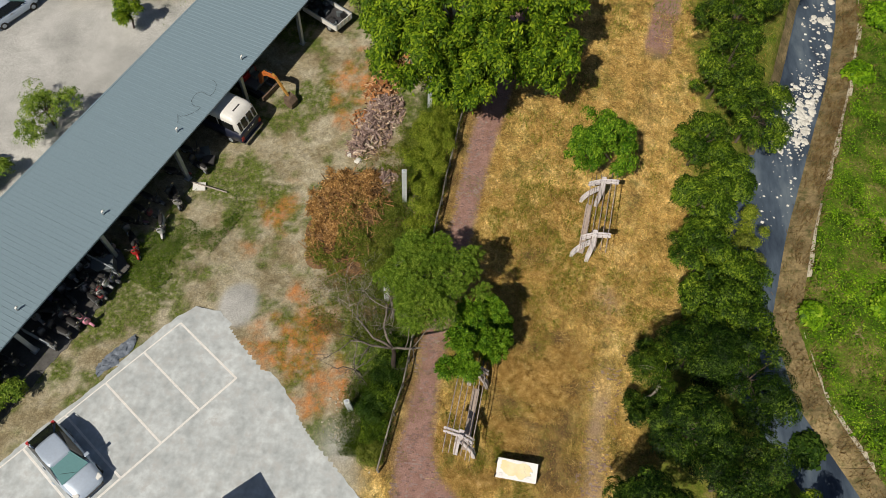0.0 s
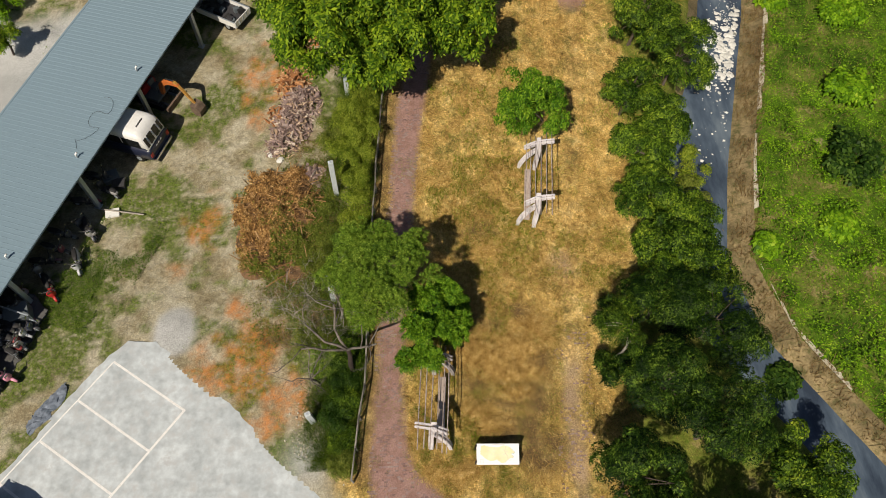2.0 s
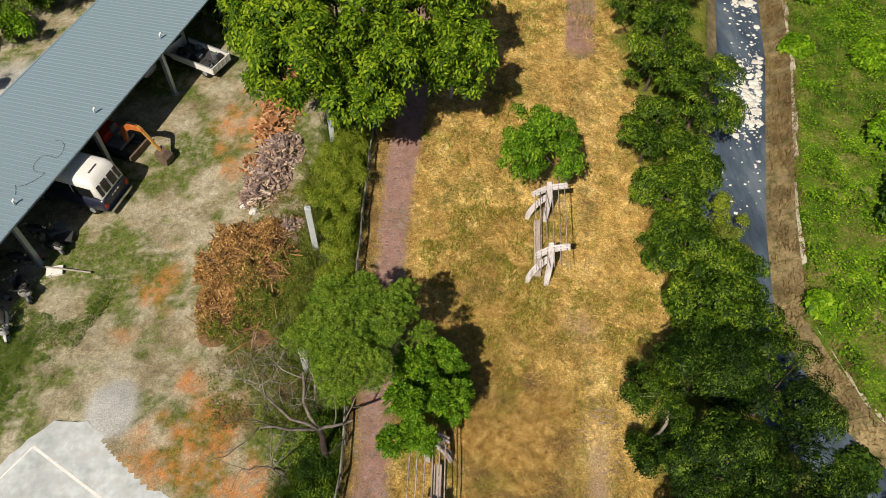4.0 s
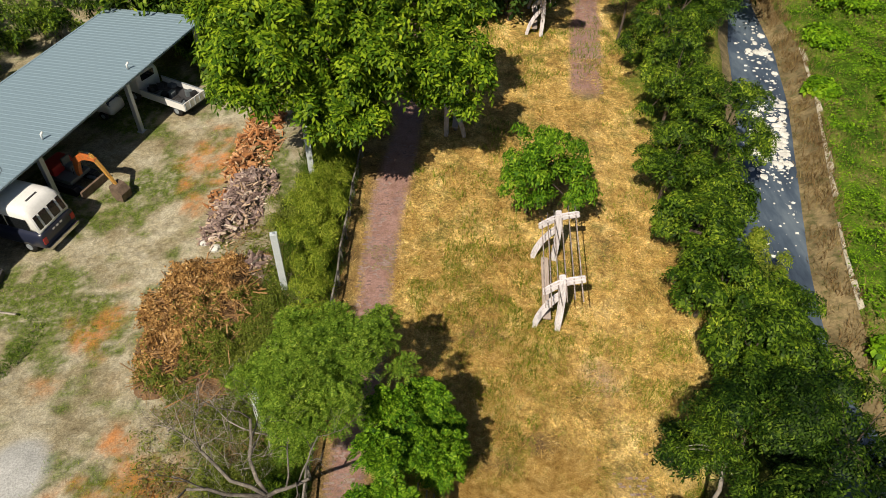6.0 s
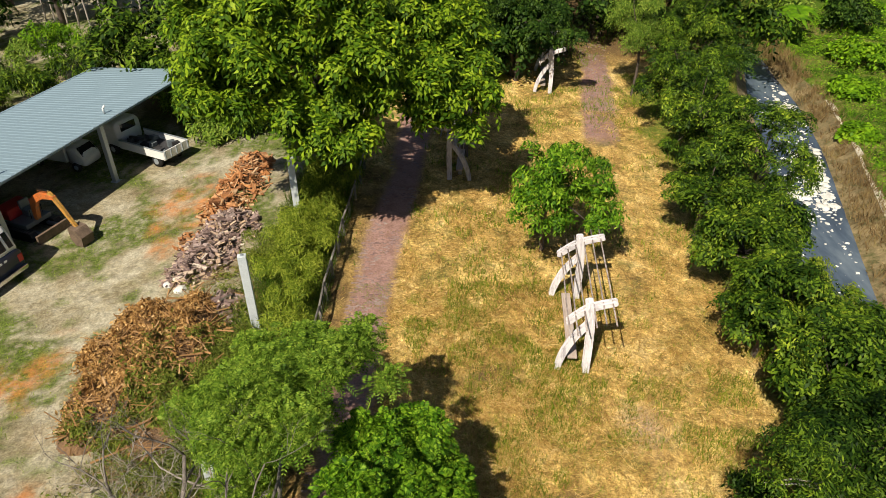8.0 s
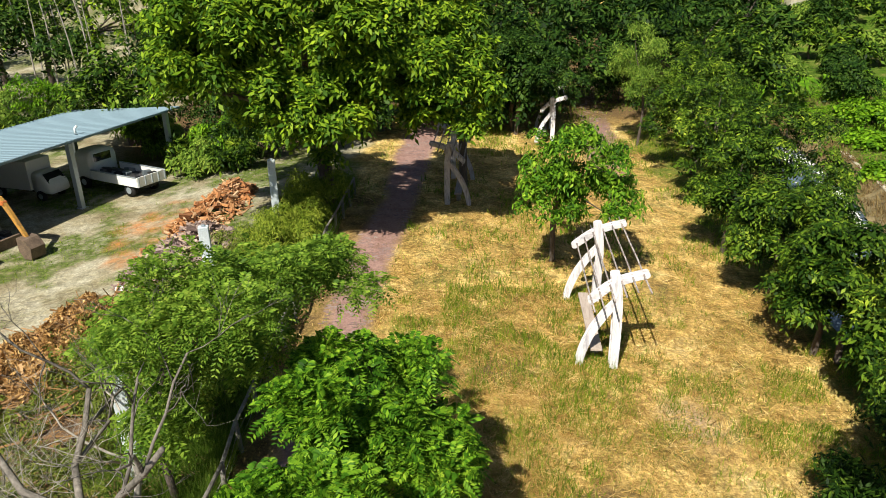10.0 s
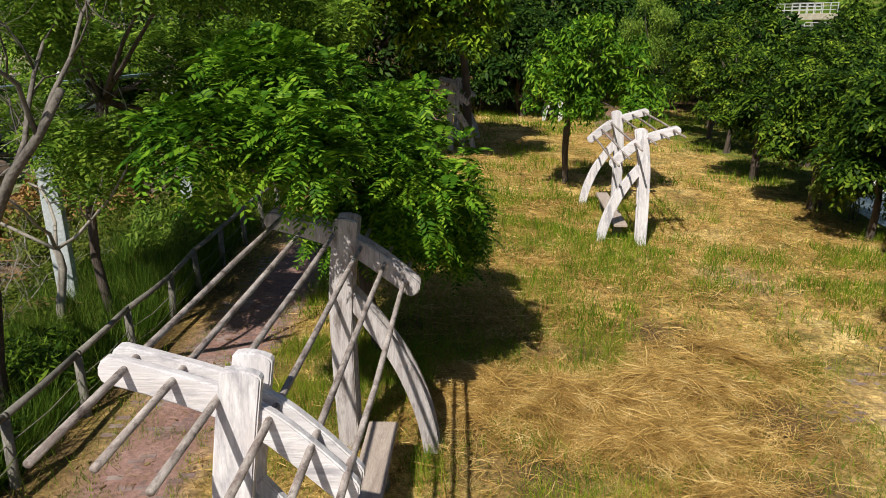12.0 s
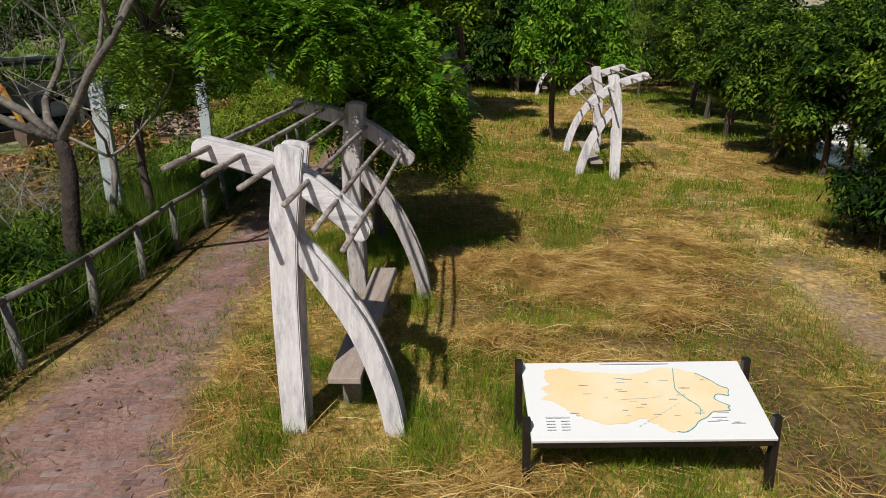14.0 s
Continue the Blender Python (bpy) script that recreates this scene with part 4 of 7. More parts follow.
def quad(bm, pts, thick=0.012):
    a, b, c = Vector(pts[0]), Vector(pts[1]), Vector(pts[2])
    off = (b - a).cross(c - b).normalized() * thick
    v0 = [bm.verts.new(p) for p in pts]
    v1 = [bm.verts.new(Vector(p) - off) for p in pts]
    bm.faces.new(v0), bm.faces.new(v1[::-1])
    for q in range(len(pts)):
        bm.faces.new((v0[q], v1[q], v1[(q + 1) % len(pts)], v0[(q + 1) % len(pts)]))
    bmesh.ops.recalc_face_normals(bm, faces=bm.faces)
    return bm


def wheel(parent, x, y, z, r, w, name="wheel"):
    bm = bmesh.new()
    bmesh.ops.create_cone(bm, cap_ends=True, segments=20, radius1=r, radius2=r, depth=w, matrix=Matrix.Translation((x, y, z)) @ Matrix.Rotation(math.pi / 2, 4, "X"))
    bmesh.ops.bevel(bm, geom=[e for e in bm.edges if len(e.link_faces) == 2 and abs(e.calc_face_angle(0)) > 1], offset=w * 0.15, segments=2, affect="EDGES")
    tyre = part(name, bm, BLACK, parent, smooth=True)
    bm = bmesh.new()
    bmesh.ops.create_cone(bm, cap_ends=True, segments=16, radius1=r * 0.6, radius2=r * 0.5, depth=w + 0.03, matrix=Matrix.Translation((x, y, z)) @ Matrix.Rotation(math.pi / 2, 4, "X"))
    part("rim", bm, GALV, tyre)
    return tyre


def hatchback(m, label):
    top = thing("car", m, label, "car")
    part("body", loft([(-2.02, 0.6, 0.42, 0.75), (-1.97, 0.76, 0.28, 0.92), (-1.5, 0.84, 0.2, 0.98), (-0.6, 0.86, 0.18, 0.97), (0.5, 0.86, 0.18, 0.95), (1.1, 0.85, 0.2, 0.9), (1.6, 0.8, 0.24, 0.78), (1.95, 0.68, 0.32, 0.66), (2.05, 0.5, 0.42, 0.58)], 0.5), CAR_BLUE, top, "pale metallic blue bodywork", True)
    part("roof", loft([(-1.2, 0.5, 1.36, 1.43), (-1.05, 0.57, 1.4, 1.5), (-0.5, 0.6, 1.42, 1.54), (0.0, 0.58, 1.4, 1.52), (0.2, 0.54, 1.36, 1.46)], 0.6), CAR_BLUE, top, "pale blue roof", True)
    W = lambda pts, name, mat: part(name, quad(bmesh.new(), pts), mat, top)
    W([(0.15, -0.54, 1.46), (0.15, 0.54, 1.46), (1.0, 0.72, 0.94), (1.0, -0.72, 0.94)], "windscreen", GLASS_TEAL)
    W([(-1.17, 0.5, 1.43), (-1.17, -0.5, 1.43), (-1.9, -0.68, 0.98), (-1.9, 0.68, 0.98)], "rear_window", GLASS_DARK)
    for s in (-1, 1):
        W([(0.12, s * 0.57, 1.46), (-1.1, s * 0.53, 1.43), (-1.78, s * 0.78, 0.98), (0.95, s * 0.79, 0.95)], "side_window", GLASS_DARK)
        part("mirror", box(bmesh.new(), 0.55, 0.72, s * 0.86 - 0.09, s * 0.86 + 0.11 * s + 0.05, 0.92, 1.06, 0.03), CAR_BLUE, top)
        part("headlight", box(bmesh.new(), 1.62, 1.9, s * 0.62 - 0.13, s * 0.62 + 0.13, 0.62, 0.72, 0.03), CAR_WHITE, top, "clear headlight")
        part("tail_light", box(bmesh.new(), -1.99, -1.85, s * 0.7 - 0.08, s * 0.7 + 0.08, 0.7, 0.98, 0.02), RED_PAINT, top, "red tail light")
        part("door_handle", box(bmesh.new(), -0.45, -0.25, s * 0.86 - 0.02, s * 0.86 + 0.02, 0.8, 0.83), CHROME, top)
        for x in (-1.25, 1.3):
            wheel(top, x, s * 0.75, 0.3, 0.31, 0.2)
    part("wiper", tube(bmesh.new(), [(0.98, 0.1, 0.96), (0.6, -0.45, 1.2)], 0.012, 4), BLACK, top)
    part("bumper", box(bmesh.new(), 1.9, 2.08, -0.6, 0.6, 0.3, 0.42, 0.03), DARK_GREY, top)
    return top


ang = math.degrees(math.atan2(-0.58, 0.815))
hatchback(pose(-18.9, 2.88, 0.052, 0, 0, ang) @ Matrix.Scale(1.06, 4), "pale metallic blue hatchback parked between white lines")
hatchback(pose(-35.0, 33.9, land_at(-35.0, 33.9) + 0.0, 0, 0, 60), "pale silver-blue hatchback in the concrete yard")

OUT = math.degrees(math.atan2(-0.355, 0.935))


def van():
    x, y = -17.25, 26.25
    g = land_at(x, y)
    top = thing("van", pose(x, y, g, 0, 0, OUT) @ Matrix.Scale(1.16, 4), "old white-roofed navy van backed out of the shed", "van")
    part("body", loft([(-2.2, 0.7, 0.4, 0.9), (-2.1, 0.9, 0.28, 1.05), (-1.6, 0.95, 0.26, 1.14), (2.0, 0.95, 0.26, 1.14), (2.19, 0.93, 0.3, 1.14), (2.22, 0.88, 0.34, 1.1)], 0.35), CAR_NAVY, top, "dark navy lower body", True)
    part("roof", loft([(-1.75, 0.7, 1.05, 1.4), (-1.45, 0.82, 1.05, 2.0), (-1.1, 0.87, 1.05, 2.2), (1.62, 0.88, 1.05, 2.24), (1.95, 0.86, 1.05, 2.12), (2.16, 0.85, 1.04, 1.3)], 0.38), CAR_WHITE, top, "white upper body", True)
    for y0, y1 in ((-0.75, -0.56), (-0.44, -0.07), (0.07, 0.44), (0.56, 0.75)):
        part("rear_window", quad(bmesh.new(), [(2.185, y0, 1.28), (2.185, y1, 1.28), (2.05, y1 * 0.97, 1.86), (2.05, y0 * 0.97, 1.86)], 0.03), GLASS_DARK, top)
    for s in (-1, 1):
        for x0, x1 in ((-1.3, -0.5), (-0.4, 0.7), (0.8, 1.8)):
            part("side_window", quad(bmesh.new(), [(x0, s * 0.89, 1.25), (x1, s * 0.89, 1.25), (x1, s * 0.875, 1.8), (x0, s * 0.875, 1.8)], 0.02 * s), GLASS_DARK, top)
        part("tail_light", box(bmesh.new(), 2.1, 2.24, s * 0.8 - 0.1, s * 0.8 + 0.1, 0.6, 0.9, 0.02), RED_PAINT, top, "red tail light")
        for x0 in (-1.4, 1.35):
            wheel(top, x0, s * 0.85, 0.28, 0.3, 0.2)
    part("bumper", box(bmesh.new(), 2.15, 2.36, -0.88, 0.88, 0.3, 0.46, 0.03), CHROME, top, "dull bright rear bumper")
    part("windscreen", quad(bmesh.new(), [(-1.78, -0.6, 1.12), (-1.78, 0.6, 1.12), (-1.5, 0.6, 1.66), (-1.5, -0.6, 1.66)], -0.02), GLASS_DARK, top)
    for k in range(3):
        part("badge_bar", box(bmesh.new(), 2.22, 2.24, -0.3 + 0.22 * k, -0.18 + 0.22 * k, 0.92, 0.99), CAR_WHITE, top)
    part("roof_vent", box(bmesh.new(), 1.5, 1.58, -0.3, 0.3, 2.235, 2.26, 0.01), DARK_GREY, top)


van()


EXC_YELLOW = surface("faded yellow machine paint", (0.5, 0.25, 0.05), (0.6, 0.34, 0.08), 3, 20, 0.5, bump=0.1, dirt=(0.25, 0.14, 0.07))


def excavator():
    x, y = -15.75, 29.75
    g = land_at(x, y)
    top = thing("excavator", pose(x, y, g, 0, 0, OUT - 4) @ Matrix.Scale(1.12, 4), "small worn orange tracked excavator with lowered arm", "excavator")
    for s in (-1, 1):
        bm = bmesh.new()
        out = [(-0.95, 0.22), (-0.8, 0.42), (0.8, 0.42), (0.95, 0.22), (0.8, 0.0), (-0.8, 0.0)]
        slab_outline(bm, out, s * 0.62 - 0.15, s * 0.62 + 0.15)
        track = part("track", bm, BLACK, top)
        for k in range(12):
            part("shoe", box(bmesh.new(), -0.78 + 0.14 * k, -0.7 + 0.14 * k, s * 0.62 - 0.16, s * 0.62 + 0.16, 0.42, 0.45), DARK_GREY, track)
    part("deck", box(bmesh.new(), -0.9, 0.6, -0.62, 0.62, 0.48, 0.68, 0.04), STEEL_GREY, top)
    part("engine_cover", box(bmesh.new(), -1.05, -0.25, -0.6, 0.6, 0.68, 1.15, 0.1), RED_PAINT, top, "faded red engine cover")
    part("seat", box(bmesh.new(), -0.2, 0.2, -0.05, 0.4, 0.68, 1.0, 0.08), STEEL_GREY, top)
    part("seat_back", box(bmesh.new(), -0.26, -0.14, -0.05, 0.4, 0.95, 1.35, 0.04), STEEL_GREY, top)
    for s in (-0.1, 0.45):
        part("lever", tube(bmesh.new(), [(0.35, s, 0.68), (0.4, s, 1.1)], 0.015, 5), BLACK, top)
    blade = part("blade", box(bmesh.new(), 1.15, 1.27, -0.8, 0.8, 0.02, 0.4, 0.02), RUST, top, "rusty dozer blade")
    for s in (-0.4, 0.4):
        part("blade_arm", box(bmesh.new(), 0.5, 1.15, s - 0.06, s + 0.06, 0.2, 0.32), STEEL_GREY, top)
    slabp = lambda pts, w: ribbon(pts, w, 12)
    bm = slab_outline(bmesh.new(), slabp([(0.6, 0.75), (0.75, 1.5), (1.25, 1.9), (1.95, 1.95)], [0.2, 0.3, 0.27, 0.15]), -0.09, 0.09)
    part("boom", bm, EXC_ORANGE, top, "bent orange boom")
    bm = slab_outline(bmesh.new(), slabp([(1.8, 2.1), (2.15, 1.6), (2.65, 0.75)], [0.16, 0.17, 0.12]), -0.06, 0.06)
    part("stick", bm, EXC_YELLOW, top, "faded yellow dipper stick")
    part("ram", tube(bmesh.new(), [(1.2, 0, 2.15), (1.75, 0, 2.2)], 0.05, 8), CHROME, top)
    bm = slab_outline(bmesh.new(), [(2.5, 0.8), (2.85, 0.75), (3.1, 0.45), (3.05, 0.05), (2.7, 0.02), (2.5, 0.3)], -0.3, 0.3)
    part("bucket", bm, RUST, top, "rusty digging bucket")


excavator()


def truck():
    d = Vector((0.857, -0.514))
    x, y = -10.5 - d.x * 2.45, 35.95 - d.y * 2.45
    g = land_at(x, y)
    top = thing("truck", pose(x, y, g, 0, 0, math.degrees(math.atan2(d.y, d.x))), "small white dropside truck loaded with dark scrap", "truck")
    part("chassis", box(bmesh.new(), -2.4, 2.3, -0.4, 0.4, 0.45, 0.62, 0.02), BLACK, top)
    part("bed_floor", box(bmesh.new(), -0.9, 2.4, -0.85, 0.85, 0.66, 0.74), DARK_GREY, top)
    for s in (-1, 1):
        side = part("dropside", box(bmesh.new(), -0.9, 2.4, s * 0.87 - 0.025, s * 0.87 + 0.025, 0.62, 1.08, 0.012), CAR_WHITE, top, "white drop side")
        part("trim_rail", box(bmesh.new(), -0.9, 2.4, s * 0.87 - 0.035, s * 0.87 + 0.035, 1.08, 1.12), GALV, side)
        for q in (-1.7, 1.6):
            wheel(top, q, s * 0.68, 0.34, 0.34, 0.22)
    gate = part("tailgate", box(bmesh.new(), 2.4, 2.45, -0.88, 0.88, 0.62, 1.12, 0.012), CAR_WHITE, top, "white ribbed tailgate")
    for q in (-0.8, -0.4, 0, 0.4, 0.8):
        part("rib", box(bmesh.new(), 2.45, 2.49, q - 0.03, q + 0.03, 0.64, 1.1), GALV, gate)
    part("cab", loft([(-2.5, 0.7, 0.5, 1.1), (-2.42, 0.8, 0.45, 1.3), (-2.0, 0.82, 0.45, 1.98), (-1.15, 0.82, 0.45, 2.02), (-1.0, 0.8, 0.5, 1.95)], 0.4), CAR_WHITE, top, "white cab", True)
    part("rear_window", quad(bmesh.new(), [(-0.985, -0.5, 1.4), (-0.985, 0.5, 1.4), (-0.985, 0.5, 1.8), (-0.985, -0.5, 1.8)], 0.02), GLASS_DARK, top)
    rnd = random.Random(4)
    for k in range(16):
        q, r, h = rnd.uniform(-0.6, 2.1), rnd.uniform(-0.65, 0.65), rnd.uniform(0.2, 0.4)
        bm = box(bmesh.new(), -rnd.uniform(0.1, 0.3), rnd.uniform(0.1, 0.3), -0.2, 0.2, 0.0, h, 0.03, pose(q, r, 0.72, rnd.uniform(-15, 15), rnd.uniform(-15, 15), rnd.uniform(0, 180)))
        part("scrap", bm, (DARK_GREY, BLACK, STEEL_GREY)[k % 3], top)


truck()


def box_truck():
    x, y = -16.9, 36.6
    top = thing("box_truck", pose(x, y, land_at(x, y), 0, 0, OUT) @ Matrix.Scale(0.72, 4), "small white box truck backed deep into the shed", "truck")
    part("cargo_box", box(bmesh.new(), -2.4, 1.4, -1.0, 1.0, 0.75, 2.75, 0.04), CAR_WHITE, top, "plain white cargo box")
    part("chassis", box(bmesh.new(), -2.4, 2.6, -0.45, 0.45, 0.5, 0.74, 0.02), BLACK, top)
    part("cab", loft([(1.5, 0.9, 0.5, 2.0), (2.2, 0.9, 0.5, 2.0), (2.75, 0.88, 0.5, 1.4), (2.9, 0.8, 0.55, 1.1)], 0.4), CAR_WHITE, top, "white cab", True)
    part("windscreen", quad(bmesh.new(), [(2.36, -0.7, 1.9), (2.36, 0.7, 1.9), (2.78, 0.75, 1.32), (2.78, -0.75, 1.32)], -0.03), GLASS_DARK, top)
    for s in (-1, 1):
        for q in (-1.5, 2.0):
            wheel(top, q, s * 0.8, 0.38, 0.38, 0.24)


box_truck()


# ---- scooters in and before the shed ----
def scooter(m, label, paint=None, name="scooter"):
    paint = paint or SCOOTER
    top = thing(name, m, label, "scooter", "scooters by the shed")
    for x in (-0.6, 0.62):
        wheel(top, x, 0, 0.24, 0.24, 0.11)
    part("tail", loft([(-0.85, 0.06, 0.6, 0.72), (-0.7, 0.14, 0.42, 0.74), (-0.3, 0.16, 0.34, 0.72), (0.0, 0.13, 0.3, 0.6)], 0.7, 12), paint, top, "", True)
    part("floorboard", box(bmesh.new(), -0.1, 0.42, -0.16, 0.16, 0.26, 0.34, 0.03), DARK_GREY, top)
    part("seat", loft([(-0.75, 0.09, 0.74, 0.82), (-0.6, 0.13, 0.72, 0.86), (-0.2, 0.15, 0.7, 0.82), (0.03, 0.08, 0.66, 0.78)], 0.7, 10), BLACK, top, "black seat", True)
    part("leg_shield", loft([(0.38, 0.2, 0.34, 0.92), (0.48, 0.21, 0.4, 1.0), (0.56, 0.1, 0.5, 0.95)], 0.6, 12), paint, top, "", True)
    part("front_fender", loft([(0.45, 0.07, 0.42, 0.5), (0.62, 0.08, 0.46, 0.54), (0.85, 0.06, 0.34, 0.42)], 0.7, 10), paint, top, "", True)
    bars = part("handlebar", tube(bmesh.new(), [(0.32, -0.33, 1.0), (0.44, -0.12, 1.02), (0.44, 0.12, 1.02), (0.32, 0.33, 1.0)], 0.025, 7), DARK_GREY, top)
    for s in (-1, 1):
        part("mirror", box(bmesh.new(), 0.4, 0.43, s * 0.33 - 0.07, s * 0.33 + 0.07, 1.18, 1.27, 0.012), CHROME, bars)
        part("stem", tube(bmesh.new(), [(0.38, s * 0.22, 1.02), (0.41, s * 0.33, 1.2)], 0.008, 5), BLACK, bars)
    part("headlight", box(bmesh.new(), 0.52, 0.58, -0.1, 0.1, 0.92, 1.02, 0.02), CHROME, top)
    part("rack", tube(bmesh.new(), [(-0.7, -0.12, 0.8), (-1.0, -0.1, 0.84), (-1.0, 0.1, 0.84), (-0.7, 0.12, 0.8)], 0.012, 5), CHROME, top)
    return top


def on_land(x, y, yaw, roll=0.0):
    w = SHED.inverted() @ Vector((x, y, 0))
    bay = w.x < 7.8 and w.y > -1.1
    return pose(x, y, max(land_at(x, y), 0.065) if bay else land_at(x, y), roll, 0, yaw)


base = scooter(on_land(-18.25, 19.6, -65, 6), "worn scooter with a black seat on its stand")
rnd = random.Random(21)
grey_paint = plain("silver scooter paint", (0.5, 0.52, 0.54), 0.35)
scooter(on_land(-18.5, 17.4, -75, 6), "dusty silver scooter abandoned in weeds", grey_paint)
scooter(on_land(-20.7, 13.1, -20, 6), "silver-white scooter before the rail", grey_paint)
scooter(on_land(-20.95, 10.75, -25, 6), "scooter with bright pink bodywork beside the rail", PINK)
scooter(on_land(-19.6, 15.7, -60, 6), "red scooter standing under the shed roof", RED_PAINT)
for u, w in ((5.5, -1.15), (5.1, -1.0), (6.3, -1.1), (3.5, -0.95), (4.6, 0.2), (2.9, 0.1), (1.9, 0.15), (5.6, 0.3), (1.0, -0.9), (1.7, -1.0), (2.4, -0.8), (4.1, -0.9), (0.3, -0.7), (1.2, 1.0), (2.2, 1.2), (3.2, 1.1), (4.2, 1.0), (6.5, 0.6), (7.4, 0.2), (8.2, 0.5), (9.3, -0.2), (10.3, 0.3), (11.2, 0.2), (12.2, 0.4), (12.8, -0.7), (14.6, 0.3), (15.6, -0.5), (16.4, 0.5), (-1.5, 0.2), (-2.5, 0.0)):
    p = shed_point(u + 1.4 if u < 5 else u, w + 0.45, 0)
    copy_thing(base, on_land(p.x, p.y, OUT + rnd.uniform(-25, 25) + (180 if rnd.random() < 0.3 else 0), rnd.uniform(4, 8)))


def crate(x, y, yaw, sx, sy, sz, mat, label, name="crate", category="crate"):
    top = thing(name, on_land(x, y, yaw), label, category)
    bm = box(bmesh.new(), -sx / 2, sx / 2, -sy / 2, sy / 2, -0.03, sz, 0.03)
    part("shell", bm, mat, top)
    bm = box(bmesh.new(), -sx / 2 - 0.03, sx / 2 + 0.03, -sy / 2 - 0.03, sy / 2 + 0.03, sz, sz + 0.05, 0.015)
    part("lid", bm, mat, top)
    return top


crate(-17.3, 20.85, 10, 0.75, 0.5, 0.12, CAR_WHITE, "flat white plastic panel lying by a column", "plastic_panel", "panel")
crate(-20.9, 14.1, 20, 1.2, 0.9, 0.75, STEEL_GREY, "grey-blue metal cabinet lying under the roof edge", "metal_cabinet", "cabinet")
crate(-17.75, 23.4, 25, 0.9, 0.7, 0.35, STEEL_GREY, "stacked grey panels beside the van", "panel_stack", "panels")
crate(-17.2, 22.9, 5, 0.7, 0.6, 0.3, DARK_GREY, "dark plastic box beside the van", "storage_box", "box")
bm = tube(bmesh.new(), [(-17.9, 21.05, -0.2), (-15.4, 20.6, -0.27)], 0.045, 6)
tagged(part("timber_batten", bm, PALE_BARK), "long pale timber batten lying across the dust", "batten")


def blue_net():
    """A long crumpled net thrown into the weeds."""
    rng = np.random.default_rng(19)
    bm = bmesh.new()
    rows = []
    for i in range(15):
        u = i / 14
        cx, cy = -19.3 + 1.5 * u, 7.8 + 2.2 * u
        rows.append([bm.verts.new((cx + (v - 0.5) * 0.45 * (0.5 + math.sin(math.pi * u)) + rng.normal() * 0.05, cy - (v - 0.5) * 0.5 + rng.normal() * 0.05, land_at(cx, cy) + 0.03 + 0.16 * math.sin(math.pi * v) * rng.uniform(0.3, 1.3))) for v in np.linspace(0, 1, 8)])
    for a, b in zip(rows, rows[1:]):
        for k in range(7):
            bm.faces.new((a[k], a[k + 1], b[k + 1], b[k]))
    bmesh.ops.recalc_face_normals(bm, faces=bm.faces)
    bmesh.ops.solidify(bm, geom=bm.faces[:], thickness=0.02)
    tagged(part("net", bm, surface("faded blue netting", (0.1, 0.13, 0.17), (0.24, 0.28, 0.35), 4, 30, 0.85, bump=0.6)), "crumpled faded blue net lying in weeds", "net")


blue_net()


def booth():
    top = thing("guard_booth", pose(-10.15, 0.15, 0.07, 0, 0, 42), "small booth with a dark flat roof and white edge", "booth")
    part("wall", box(bmesh.new(), -1.0, 1.0, -1.0, 1.0, 0, 2.3, 0.02), CAR_WHITE, top)
    part("roof", box(bmesh.new(), -1.2, 1.2, -1.2, 1.2, 2.36, 2.42), DARK_GREY, top, "dark roof sheet")
    part("roof_edge", box(bmesh.new(), -1.24, 1.24, -1.24, 1.24, 2.3, 2.36, 0.01), CAR_WHITE, top)
    for s in (-1, 1):
        part("window", box(bmesh.new(), -0.6, 0.6, s * 1.0 - 0.01, s * 1.0 + 0.01, 1.0, 1.8), GLASS_DARK, top)


booth()


# floor of the scooter bay, its dark grey standing for shade below the roof
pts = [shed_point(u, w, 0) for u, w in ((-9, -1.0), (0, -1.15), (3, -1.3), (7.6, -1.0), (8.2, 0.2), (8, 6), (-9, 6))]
polygon_slab("shed_floor", [(p.x, p.y) for p in pts], 0.06, 0.5, surface("shade-dark concrete", (0.06, 0.06, 0.06), (0.13, 0.13, 0.13), 0.8, 8, 0.8, bump=0.2), "concrete floor under the shed, coloured dark for the roof's shade", "floor")


# ---- trees and shrubs ----
def leaf_mesh(name, C, axis_dir, normal, length, width, material):
    """Kite-shaped leaves: four corners each."""
    L = axis_dir / np.linalg.norm(axis_dir, axis=1, keepdims=True)
    W = np.cross(L, normal)
    W /= np.linalg.norm(W, axis=1, keepdims=True) + 1e-9
    length, width = length[:, None], width[:, None]
    a = C - L * length * 0.5
    b = C + W * width * 0.5 - L * length * 0.05
    c = C + L * length * 0.5
    d = C - W * width * 0.5 - L * length * 0.05
    V = np.stack([a, b, c, d], 1).reshape(-1, 3)
    F = np.arange(len(C) * 4).reshape(-1, 4)
    return mesh_np(name, V, F, material)


def unit(n, rng):
    v = rng.normal(size=(n, 3))
    return v / np.linalg.norm(v, axis=1, keepdims=True)


def clumps_of(shapes, count, rlo, rhi, rng):
    """Clump centres and radii spread under the skin of ellipsoids (centre, radii)."""
    vol = np.array([s[1][0] * s[1][1] + s[1][0] * s[1][2] for s in shapes])
    C, R = [], []
    for (c, r), w in zip(shapes, vol / vol.sum()):
        k = max(3, int(count * w))
        d = unit(k * 3, rng)
        d = d[d[:, 2] > -0.62][:k]
        rad = rng.uniform(rlo, rhi, len(d))
        s = np.clip(1 - rad[:, None] / np.array(r), 0.25, 1) * rng.uniform(0.6, 1.1, (len(d), 1))
        C.append(np.array(c) + d * np.array(r) * s)
        R.append(rad)
    return np.concatenate(C), np.concatenate(R)


